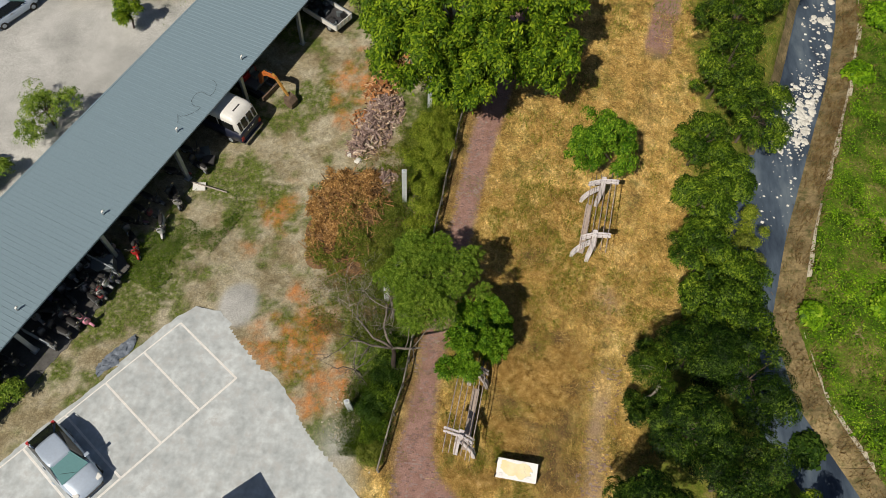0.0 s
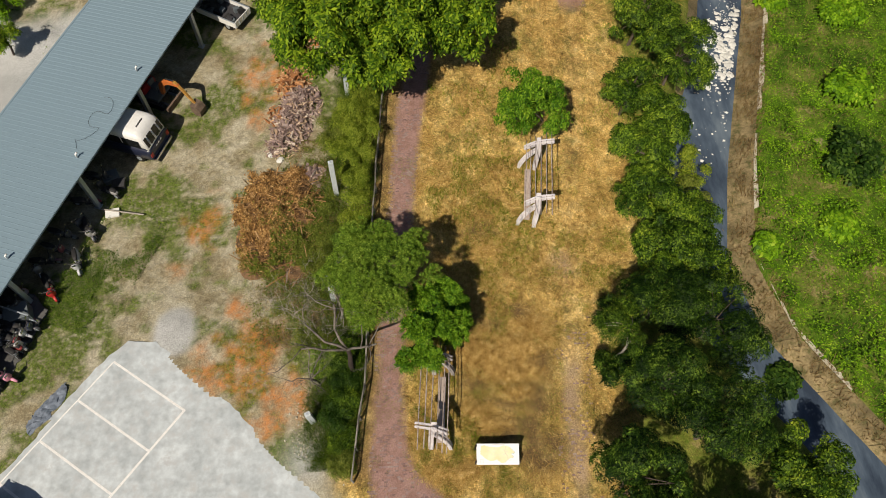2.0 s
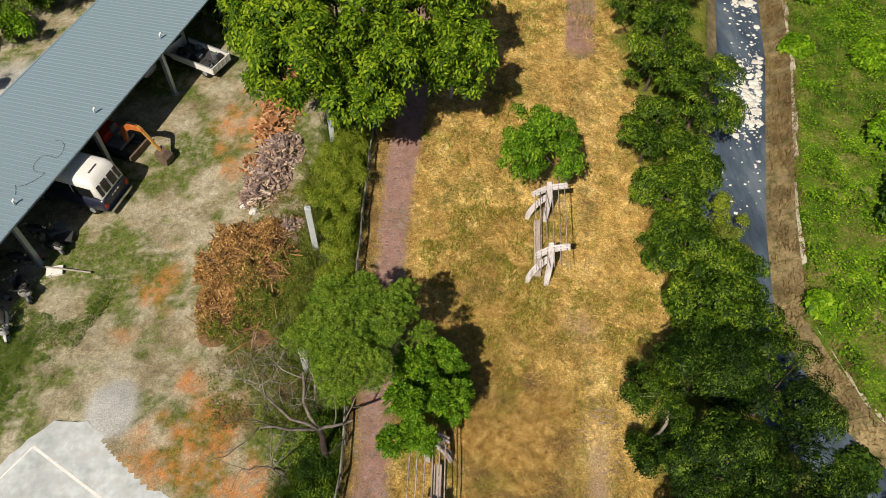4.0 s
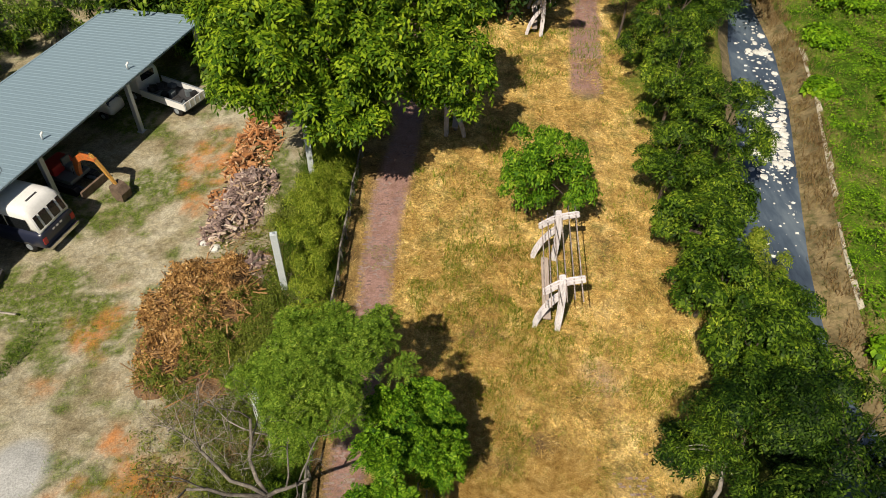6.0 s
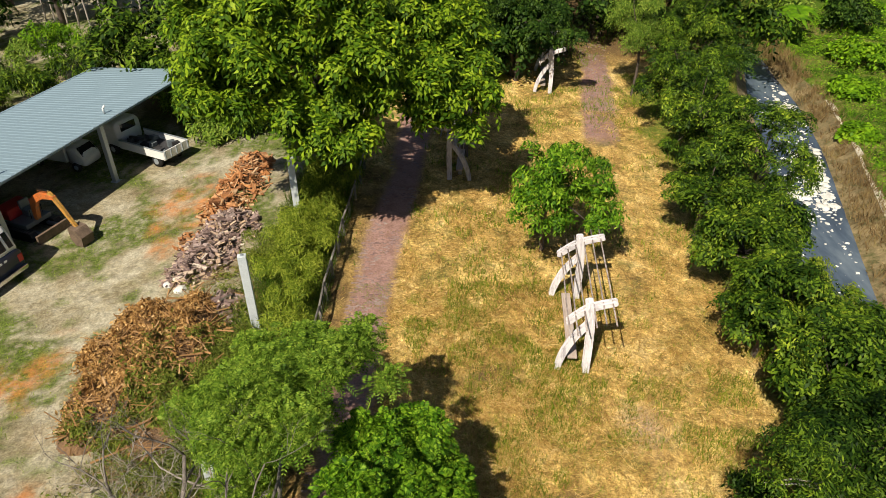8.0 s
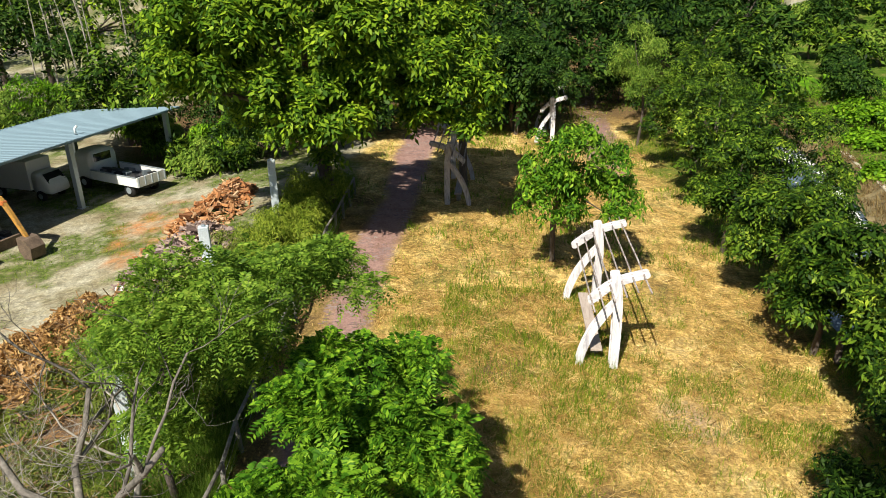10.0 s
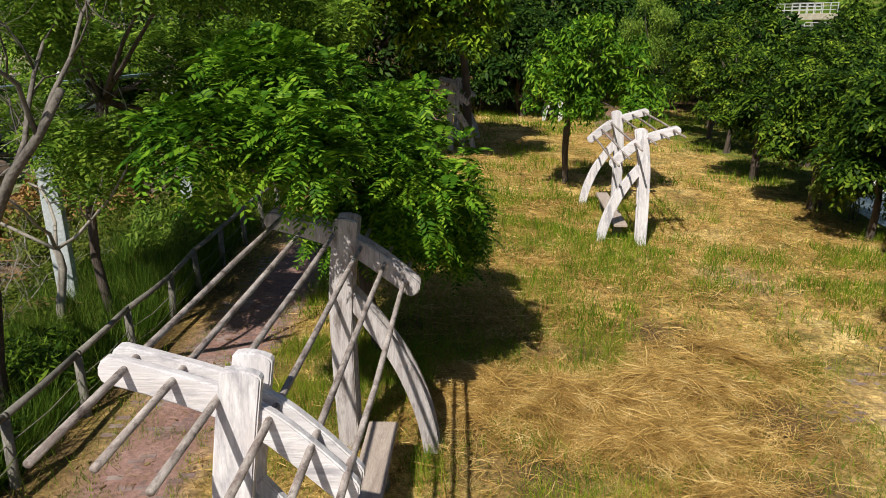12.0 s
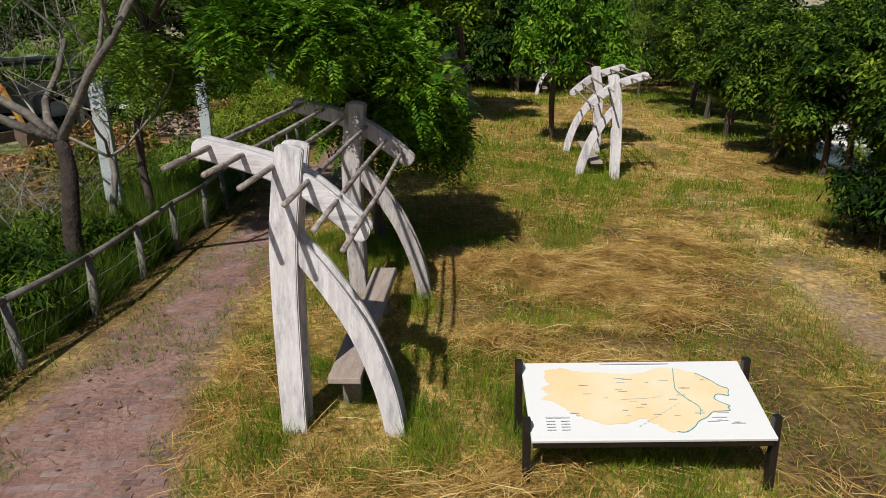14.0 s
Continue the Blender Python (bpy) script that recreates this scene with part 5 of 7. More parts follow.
def crown_leaves(name, C, R, leaves, size, material, rng, droop=0.35, slim=0.4, per=7, stray=0.45):
    """Hanging sprays over the clumps: each a short shoot with leaves set along it."""
    w = R ** 2
    k = leaves // per
    idx = rng.choice(len(C), k, p=w / w.sum())
    d = unit(k, rng)
    d[:, 2] = np.where((d[:, 2] < -0.1) & (rng.random(k) < 0.85), -d[:, 2], d[:, 2])
    P = C[idx] + d * (R[idx] * (1.0 - 0.45 * rng.random(k) ** 2.2))[:, None] * np.array([1, 1, 0.85])
    out = d + np.array([0, 0, 0.45])
    out /= np.linalg.norm(out, axis=1, keepdims=True)
    along = np.cross(out, unit(k, rng))
    along = along / (np.linalg.norm(along, axis=1, keepdims=True) + 1e-9) + 0.3 * out * rng.uniform(-0.3, 1, (k, 1)) - np.array([0, 0, droop * 0.6])
    along /= np.linalg.norm(along, axis=1, keepdims=True)
    across = np.cross(along, out)
    across /= np.linalg.norm(across, axis=1, keepdims=True) + 1e-9
    nrm = out * 0.75 + np.array([0, 0, 0.55])
    ln = size * rng.uniform(0.75, 1.25, k)
    ps, ax, nm, le = [], [], [], []
    for q in range(per):
        u = q / (per - 1)
        last = q == per - 1
        s = 0 if last else (1 if q % 2 else -1)
        at = P + along * (ln * 2.0 * (u - 0.5))[:, None] - np.array([0, 0, 1.0]) * (ln * droop * 1.3 * u * u)[:, None]
        x = across * s * rng.uniform(0.6, 1.1, (k, 1)) + along * (1.0 if last else rng.uniform(0.25, 0.7)) - np.array([0, 0, droop]) * rng.uniform(0.3, 1.1, (k, 1))
        x /= np.linalg.norm(x, axis=1, keepdims=True)
        L = ln * rng.uniform(0.7, 1.15, k)
        ps.append(at + x * (L * 0.5)[:, None])
        ax.append(x)
        nm.append(nrm + stray * unit(k, rng))
        le.append(L)
    le = np.concatenate(le)
    return leaf_mesh(name, np.concatenate(ps), np.concatenate(ax), np.concatenate(nm), le, le * slim * rng.uniform(0.8, 1.2, len(le)), material)


def limbs(bm, base, fork, ends, r0, rng, sides=7, crook=0.25):
    """A trunk to the fork and limbs on to the ends, tapering."""
    base, fork = Vector(base), Vector(fork)
    mid = (base + fork) / 2 + Vector((rng.uniform(-1, 1), rng.uniform(-1, 1), 0)) * 0.08 * (fork - base).length
    tube(bm, smooth_line([base - Vector((0, 0, 0.3)), base, mid, fork], 8), list(np.linspace(r0 * 1.25, r0 * 0.75, 8)), sides + 3)
    for e in ends:
        e = Vector(e)
        d = e - fork
        q = fork + d * 0.45 + Vector((rng.uniform(-1, 1), rng.uniform(-1, 1), rng.uniform(0.0, 1))) * crook * d.length * 0.5
        tube(bm, smooth_line([fork - Vector((0, 0, 0.1)), q, e], 6), list(np.linspace(r0 * 0.55, r0 * 0.08, 6)), sides)


def tree(x, y, shapes, leaves, size, material, label, seed, trunk=0.2, fork=0.4, clumps=60, rlo=0.5, rhi=1.0, slim=0.42, droop=0.35, name="tree", bark=None, group="", limb_count=9, stems=1, stray=0.45):
    rng = np.random.default_rng(seed)
    g = land_at(x, y)
    top = thing(name, Matrix.Translation((x, y, g)), label, "shrub" if "shrub" in name else "tree", group)
    C, R = clumps_of(shapes, clumps, rlo, rhi, rng)
    C = C - np.array([x, y, g])
    bm = bmesh.new()
    zmin, zmax = C[:, 2].min(), C[:, 2].max()
    for s in range(stems):
        bx, by = rng.uniform(-0.35, 0.35, 2) * (stems > 1)
        fz = max(0.4, zmin + (zmax - zmin) * fork * 0.5)
        ids = rng.choice(len(C), min(len(C), limb_count), replace=False)
        cen = C.mean(0)
        limbs(bm, (bx, by, 0), (bx + cen[0] * 0.3, by + cen[1] * 0.3, fz), [C[i] * 0.92 for i in ids], trunk / (stems ** 0.5), rng, 7 if trunk > 0.15 and not group else 4, 0.08 if group else 0.25)
    part("trunk", bm, bark or BARK, top, smooth=True)
    child("crown", crown_leaves("crown", C, R, leaves, size, material, rng, droop, slim, stray=stray), top)
    return top


def pinnate_tree(x, y, shapes, fronds, label, seed, trunk, clumps, rlo, rhi, frond=0.42, pairs=7, material=None, fork=0.4):
    """A tree whose leaves are fronds of paired leaflets."""
    rng = np.random.default_rng(seed)
    g = land_at(x, y)
    top = thing("tree", Matrix.Translation((x, y, g)), label, "tree")
    C, R = clumps_of(shapes, clumps, rlo, rhi, rng)
    C = C - np.array([x, y, g])
    bm = bmesh.new()
    cen = C.mean(0)
    ids = rng.choice(len(C), 12, replace=False)
    limbs(bm, (0, 0, 0), (cen[0] * 0.25, cen[1] * 0.25, C[:, 2].min() + (C[:, 2].max() - C[:, 2].min()) * fork), [C[i] for i in ids], trunk, rng)
    part("trunk", bm, BARK, top, smooth=True)
    w = R ** 2
    idx = rng.choice(len(C), fronds, p=w / w.sum())
    d = unit(fronds, rng)
    d[:, 2] = np.where((d[:, 2] < -0.2) & (rng.random(fronds) < 0.65), -d[:, 2], d[:, 2])
    root = C[idx] + d * (R[idx] * (1 - 0.55 * rng.random(fronds) ** 2))[:, None]
    along = d * 0.8 + 0.8 * unit(fronds, rng) - np.array([0, 0, 0.12])
    along /= np.linalg.norm(along, axis=1, keepdims=True)
    ln = frond * rng.uniform(0.65, 1.25, fronds)
    across = np.cross(along, [0, 0, 1.0] + 0.35 * unit(fronds, rng))
    across /= np.linalg.norm(across, axis=1, keepdims=True) + 1e-9
    nrm = np.cross(across, along)
    P, A, N, S = [], [], [], []
    for k in range(pairs):
        u = (k + 0.8) / pairs
        at = root + along * (ln * u)[:, None] + np.array([0, 0, -1.0]) * (ln * 0.5 * u * u)[:, None]
        size = ln * (0.46 - 0.2 * abs(u - 0.45) * 2)
        for s in (-1, 1):
            ax = across * s * 0.9 + along * 0.45 + np.array([0, 0, -0.28])
            ax /= np.linalg.norm(ax, axis=1, keepdims=True)
            P.append(at + ax * (size * 0.5)[:, None])
            A.append(ax), N.append(nrm + 0.25 * unit(fronds, rng)), S.append(size)
    P, A, N, S = np.concatenate(P), np.concatenate(A), np.concatenate(N), np.concatenate(S)
    child("crown", leaf_mesh("crown", P, A, N, S, S * 0.38, material or LEAF_PINNATE), top)
    return top


# the broad tree over the path
tree(-1.5, 32.6, [((-4.2, 27.0, 7.3), (2.8, 2.7, 2.5)), ((-1.3, 31.2, 3.2), (1.2, 1.4, 2.0)), ((-3.4, 32.0, 4.4), (2.4, 1.8, 1.4)), ((-2.1, 29.4, 9.2), (3.7, 3.8, 3.0)), ((-1.2, 27.5, 5.3), (2.5, 2.6, 2.1)), ((-5.1, 32.0, 8.7), (3.1, 3.3, 2.9)), ((1.6, 29.0, 6.4), (2.6, 2.7, 2.3)), ((-6.2, 29.6, 6.6), (1.8, 2.2, 2.1)), ((0.2, 27.7, 8.3), (2.0, 2.1, 1.8))], 72000, 0.3, LEAF_BIG, "broad spreading tree with bright yellow-green leaves", 1, trunk=0.34, clumps=330, rlo=0.34, rhi=0.8, limb_count=16, slim=0.42, droop=0.3, stray=0.32)
tree(4.9, 35.6, [((3.9, 30.2, 5.3), (2.5, 2.7, 2.3)), ((3.0, 34.2, 7.2), (3.3, 3.4, 2.8))], 29000, 0.3, LEAF_BIG, "leafy yellow-green tree over a timber shelter", 2, trunk=0.2, clumps=140, rlo=0.34, rhi=0.8, limb_count=12, slim=0.42, droop=0.3, stray=0.32)
# the pinnate tree over the first shelter
pinnate_tree(1.6, 12.6, [((2.3, 13.1, 1.6), (0.95, 0.9, 1.0)), ((2.5, 12.2, 1.9), (0.8, 0.8, 0.9)), ((2.2, 11.5, 2.7), (1.05, 1.1, 0.95)), ((1.9, 13.0, 3.3), (0.95, 0.9, 0.8)), ((1.4, 11.0, 3.4), (1.0, 1.0, 0.75)), ((0.8, 9.4, 3.6), (0.9, 0.8, 0.65)), ((1.5, 12.3, 2.0), (1.2, 1.2, 1.0)), ((0.8, 12.2, 4.1), (0.85, 0.85, 0.55)), ((-0.1, 9.2, 3.7), (0.6, 0.6, 0.4)), ((0.4, 10.6, 4.3), (0.8, 0.8, 0.5))], 6000, "bright green tree with fresh pinnate leaves beside the path", 3, 0.11, 96, 0.24, 0.46, 0.3)
pinnate_tree(-2.9, 13.4, [((-2.7, 13.6, 2.6), (0.9, 1.0, 0.8)), ((-3.1, 15.2, 2.6), (1.1, 1.1, 1.0)), ((-2.5, 16.7, 2.9), (1.0, 1.0, 0.9)), ((-3.7, 13.9, 3.5), (0.8, 0.9, 0.7)), ((-1.3, 16.4, 3.4), (0.9, 0.9, 0.6)), ((-2.3, 11.8, 3.3), (0.7, 0.7, 0.6)), ((-0.4, 13.2, 5.4), (1.0, 1.0, 0.65)), ((-1.6, 12.4, 5.8), (1.0, 1.1, 0.6)), ((-0.6, 11.4, 5.5), (0.9, 0.9, 0.6)), ((0.4, 14.1, 5.2), (0.85, 0.8, 0.45)), ((1.1, 13.1, 5.0), (0.65, 0.6, 0.35)), ((0.4, 15.4, 4.5), (0.8, 0.8, 0.5)), ((-1.9, 11.2, 5.5), (0.85, 0.8, 0.55)), ((-3.0, 13.4, 4.5), (0.8, 1.0, 0.6)), ((-2.7, 11.8, 4.8), (0.8, 0.8, 0.5)), ((-0.5, 15.0, 4.6), (0.9, 0.9, 0.5)), ((-1.6, 14.6, 4.4), (1.0, 0.9, 0.6)), ((-0.9, 13.2, 3.8), (1.0, 1.0, 0.6))], 8400, "feathery pinnate tree leaning over the fence", 4, 0.08, 190, 0.22, 0.46, 0.27, 5, LEAF_LACE)
# the small tree by the second shelter
tree(7.55, 26.2, [((8.0, 25.6, 3.7), (2.0, 1.9, 2.0)), ((8.6, 25.2, 2.7), (1.8, 1.7, 1.3)), ((7.1, 25.2, 2.6), (1.7, 1.6, 1.3))], 14500, 0.23, LEAF_PINNATE, "small round-crowned green tree beside a shelter", 5, trunk=0.14, clumps=80, rlo=0.24, rhi=0.5, slim=0.34, droop=0.55, stems=2)
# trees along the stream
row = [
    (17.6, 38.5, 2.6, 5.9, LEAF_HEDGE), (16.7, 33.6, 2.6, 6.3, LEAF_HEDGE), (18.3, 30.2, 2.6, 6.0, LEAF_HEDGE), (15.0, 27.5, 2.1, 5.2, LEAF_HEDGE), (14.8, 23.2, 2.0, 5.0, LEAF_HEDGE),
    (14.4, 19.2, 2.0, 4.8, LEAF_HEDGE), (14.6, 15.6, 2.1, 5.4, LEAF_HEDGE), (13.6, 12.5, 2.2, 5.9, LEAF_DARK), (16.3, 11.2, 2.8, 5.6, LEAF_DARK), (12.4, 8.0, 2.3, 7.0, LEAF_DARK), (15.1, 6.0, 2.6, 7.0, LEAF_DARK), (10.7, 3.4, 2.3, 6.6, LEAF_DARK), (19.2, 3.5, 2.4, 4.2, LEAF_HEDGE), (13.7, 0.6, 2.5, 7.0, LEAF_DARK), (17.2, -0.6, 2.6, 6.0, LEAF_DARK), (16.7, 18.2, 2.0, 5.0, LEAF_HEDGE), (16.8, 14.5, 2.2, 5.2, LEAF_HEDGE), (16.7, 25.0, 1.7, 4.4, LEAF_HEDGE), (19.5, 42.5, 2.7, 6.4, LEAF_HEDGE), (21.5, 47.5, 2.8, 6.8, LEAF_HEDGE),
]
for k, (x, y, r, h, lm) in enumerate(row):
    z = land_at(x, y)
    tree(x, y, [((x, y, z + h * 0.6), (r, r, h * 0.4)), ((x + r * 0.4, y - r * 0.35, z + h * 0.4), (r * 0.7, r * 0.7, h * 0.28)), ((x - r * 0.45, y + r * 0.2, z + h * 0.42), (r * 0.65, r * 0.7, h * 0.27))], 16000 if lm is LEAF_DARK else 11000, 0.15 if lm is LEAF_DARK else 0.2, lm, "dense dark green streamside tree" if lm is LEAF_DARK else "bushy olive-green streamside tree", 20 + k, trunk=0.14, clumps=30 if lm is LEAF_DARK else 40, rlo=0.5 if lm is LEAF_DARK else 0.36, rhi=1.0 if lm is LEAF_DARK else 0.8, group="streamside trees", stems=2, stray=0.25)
# the thin tree by the worn trail
tree(11.2, 10.3, [((10.0, 10.2, 4.6), (1.0, 1.2, 0.9)), ((10.7, 11.4, 4.0), (0.9, 1.1, 0.9)), ((10.6, 9.3, 4.8), (1.0, 1.0, 0.9))], 5200, 0.14, LEAF_HEDGE, "thin grey-green tree beside the worn trail", 52, trunk=0.08, clumps=70, rlo=0.22, rhi=0.45, slim=0.28, droop=0.5, bark=PALE_BARK)
# the slender tree past the trail
tree(16.6, 44.5, [((16.4, 45.0, 4.0), (2.1, 2.0, 2.8))], 11000, 0.21, LEAF_SOFT, "slender pale green tree with a bare stem", 50, trunk=0.09, clumps=40, rlo=0.35, rhi=0.7, slim=0.25, droop=0.8)
# the tree that overhangs the third shelter
tree(9.3, 47.0, [((11.1, 44.3, 3.7), (2.5, 1.4, 1.4)), ((10.4, 46.0, 4.4), (1.8, 1.3, 1.3)), ((9.0, 47.0, 4.6), (2.2, 2.0, 2.0))], 12000, 0.22, LEAF_FAR, "dark green tree overhanging a timber shelter", 51, trunk=0.14, clumps=60, rlo=0.3, rhi=0.6)
# woods behind
rnd = random.Random(9)
spots = [(70, 142, 14), (83, 136, 14), (58, 146, 15), (96, 150, 16), (92, 124, 12), (76, 160, 18), (104, 132, 13), (110, 160, 18), (46, 150, 18), (88, 176, 20), (34, 61, 4), (42, 66, 4), (47, 80, 5), (40, 78, 5.5), (55, 92, 6), (36, 71, 5), (52, 75, 5), (26.5, 57.5, 4), (60, 97, 6), (28, 65, 6), (44, 90, 6), (63, 84, 5), (70, 96, 6), (38, 58, 3.5), (48, 64, 4), (-30, 57, 8), (-36, 55, 8), (-27, 63, 10), (-34, 69, 12), (-42, 66, 12), (9.2, 47.8, 6.5), (9, 51, 9), (5, 50, 8), (0.5, 47, 9), (-5, 45, 10), (-10, 50, 11), (13, 58, 10), (21, 56, 9), (25, 50, 8), (3, 58, 12), (-3, 56, 12), (18, 66, 11), (27, 62, 10), (9, 68, 13), (-12, 60, 12), (34, 70, 11), (-24, 66, 12), (-36, 62, 11), (24, 78, 13), (0, 76, 14), (-14, 78, 14), (36, 88, 12), (-44, 76, 13), (14, 88, 15), (33, 98, 14), (-30, 92, 15), (74, 104, 14), (-6, 102, 17), (48, 112, 15), (-55, 96, 16), (75, 92, 13), (-30, 40, 5), (-15, 46, 7), (-33, 46, 7), (-40, 44, 7), (-44, 54, 9), (24, 70, 10), (29, 76, 11), (36, 78, 11), (46, 72, 5), (30, 88, 13), (22, 96, 15), (5, 92, 15), (-18, 96, 15), (56, 78, 9), (66, 86, 11), (42, 98, 12), (48, 122, 16), (82, 112, 15), (20, 112, 18), (35, 122, 18), (5, 118, 19), (-15, 118, 19), (-38, 112, 18), (-60, 112, 18), (84, 104, 15), (7, 54, 9), (18, 60, 9), (56, 99, 2.6), (60, 103, 2.6), (52, 104, 5), (55, 110, 6), (51, 113, 7), (58, 119, 7), (64, 126, 6), (70, 128, 6), (77, 127, 7), (71, 116, 5.5), (75, 121, 6), (68, 108, 4.5), (73, 108, 5), (80, 116, 6), (84, 122, 6), (78, 104, 5), (66, 100, 4), (86, 112, 6)]
for k, (x, y, h) in enumerate(spots):
    z, r = land_at(x, y), h * rnd.uniform(0.36, 0.46)
    bank = x > 25 and h <= 7
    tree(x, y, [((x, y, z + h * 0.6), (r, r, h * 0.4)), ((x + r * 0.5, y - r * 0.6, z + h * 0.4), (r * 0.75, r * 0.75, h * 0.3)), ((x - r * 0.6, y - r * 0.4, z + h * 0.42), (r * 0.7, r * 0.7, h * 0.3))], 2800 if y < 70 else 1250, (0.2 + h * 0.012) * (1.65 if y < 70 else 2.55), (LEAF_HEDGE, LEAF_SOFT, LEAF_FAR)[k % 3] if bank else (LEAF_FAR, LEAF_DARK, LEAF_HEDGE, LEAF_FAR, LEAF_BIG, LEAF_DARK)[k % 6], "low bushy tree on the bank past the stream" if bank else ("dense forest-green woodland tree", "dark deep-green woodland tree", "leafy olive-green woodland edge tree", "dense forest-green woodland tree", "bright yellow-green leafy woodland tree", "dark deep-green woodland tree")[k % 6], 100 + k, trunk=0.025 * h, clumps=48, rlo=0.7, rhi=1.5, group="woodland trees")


# undergrowth that closes the woods
for k, (x, y, r, h) in enumerate(((-6.5, 41.5, 2.0, 4.2), (-3.2, 43.2, 2.0, 4.6), (-0.2, 45.6, 2.0, 4.6), (6.6, 47.6, 1.9, 4.2), (8.8, 50.2, 2.2, 5.0), (12.2, 52.6, 2.3, 5.0), (20.6, 52.4, 2.3, 4.8), (23.4, 47.2, 2.1, 4.4), (15.4, 57.2, 2.6, 5.6), (19.4, 58.4, 2.4, 5.0), (2.2, 52.8, 2.6, 5.4), (-4.6, 49.8, 2.6, 5.6), (5.2, 56.2, 2.8, 6.0), (-9.5, 46.6, 2.4, 5.0))):
    z = land_at(x, y)
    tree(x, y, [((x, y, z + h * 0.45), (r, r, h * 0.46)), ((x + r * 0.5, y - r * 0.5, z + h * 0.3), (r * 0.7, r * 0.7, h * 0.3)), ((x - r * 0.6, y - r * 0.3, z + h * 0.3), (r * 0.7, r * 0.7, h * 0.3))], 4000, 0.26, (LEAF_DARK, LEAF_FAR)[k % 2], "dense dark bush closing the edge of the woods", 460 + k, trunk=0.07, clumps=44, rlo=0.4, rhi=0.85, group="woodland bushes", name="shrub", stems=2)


# ---- grass, straw and weeds ----
def blades(name, x, y, h, width, lean, material, label, rng, z=None, flat=0.0):
    """Thin tapering blades rooted in the ground."""
    n = len(x)
    z = land(x, y) if z is None else z
    a = rng.uniform(0, 2 * np.pi, n)
    root = np.stack([x, y, z - 0.02 * (1 - flat) + 0.02 * flat], 1)
    t = rng.uniform(0.2 + 0.7 * flat, 1, n) * lean
    d = np.stack([np.cos(a) * t, np.sin(a) * t, np.sqrt(np.clip(1 - t * t, 0.0004, 1)) * (1 - 0.6 * flat)], 1)
    b = rng.uniform(0, 2 * np.pi, n)
    w = np.stack([np.cos(b), np.sin(b), np.zeros(n)], 1) * (width / 2)[:, None]
    V = np.stack([root - w, root + w, root + d * h[:, None]], 1).reshape(-1, 3)
    return tagged(new(name, mesh_np(name, V, np.arange(3 * n).reshape(-1, 3), material)), label, "grass", kind="stuff")


def scatter(n, x0, x1, y0, y1, keep, rng):
    x, y = rng.uniform(x0, x1, n), rng.uniform(y0, y1, n)
    k = rng.random(n) < keep(x, y)
    return x[k], y[k]


def park_mask(x, y):
    m = step(-0.15, 0.25, x - path_right(y)) + (1 - step(-0.2, 0.1, x - path_left(y))) * step(-0.3, 0.1, x - fence_x(y)) * 0.22
    return np.clip(m, 0, 1) * (1 - step(-2.2, -1.2, x - stream_left(y)))


def greenness(x, y):
    g = step(0.46, 0.66, 0.5 * field_noise(x, y, 2.6, 41) + 0.5 * field_noise(x, y, 0.8, 42)) * (0.8 + 0.2 * step(12, 15, y))
    ragged = 0.25 + 1.5 * step(0.3, 0.7, field_noise(x, y, 0.55, 43))
    for cx, cy, r, k in ((0.6, 5.6, 1.2, 1.0), (1.5, 6.6, 1.3, 1.0), (1.5, 5.2, 1.3, 0.9), (2.2, 6.2, 1.0, 0.8), (2.4, 9.4, 0.8, 0.6), (2.9, 7.3, 1.0, 0.6), (1.4, 9.6, 0.9, 0.5), (6.8, 11.4, 0.8, 0.5), (6.7, 8.0, 0.6, 0.4), (6.4, 5.0, 0.8, 0.3), (4.2, 4.6, 1.2, 0.5), (3.0, 5.8, 0.8, 0.9), (4.2, 14.6, 1.3, 0.8), (6.4, 16.6, 1.6, 0.9), (9.6, 17.6, 1.5, 0.7), (8.6, 12.6, 0.9, 0.6), (1.9, 16.0, 1.4, 0.6), (7.2, 18.6, 1.8, 0.9), (7.6, 22.5, 2.0, 0.8), (5.8, 24.5, 2.4, 0.8), (6.3, 14.4, 1.0, 0.7)):
        g = np.maximum(g, k * ragged * np.exp(-((x - cx) ** 2 + (y - cy) ** 2) / r ** 2))
    return np.clip(g * (1 - 0.65 * step(5.2, 6.4, x) * (1 - step(9.5, 11, y))), 0, 1)


def heaps(x, y):
    """Where cut straw lies in swaths."""
    h = 0.3 * step(0.5, 0.68, 0.6 * field_noise(x, y, 1.9, 51) + 0.4 * field_noise(x, y, 0.7, 52))
    for cx, cy, rx, ry in ((4.2, 10.9, 1.7, 0.8), (6.0, 11.3, 1.1, 0.5), (5.4, 9.9, 1.3, 0.6), (3.3, 7.7, 0.9, 0.45), (4.1, 6.9, 0.8, 0.4), (3.6, 14.5, 1.6, 1.6), (7.1, 12.2, 1.2, 0.7), (5.9, 15.8, 1.1, 0.8), (0.2, 6.7, 0.35, 0.9), (1.4, 4.7, 0.8, 0.4), (2.6, 4.6, 0.9, 0.4), (5.6, 8.6, 0.8, 0.35), (5.0, 17.5, 1.4, 0.9)):
        h = np.maximum(h, np.exp(-((x - cx) ** 2 / rx ** 2 + (y - cy) ** 2 / ry ** 2)))
    return h


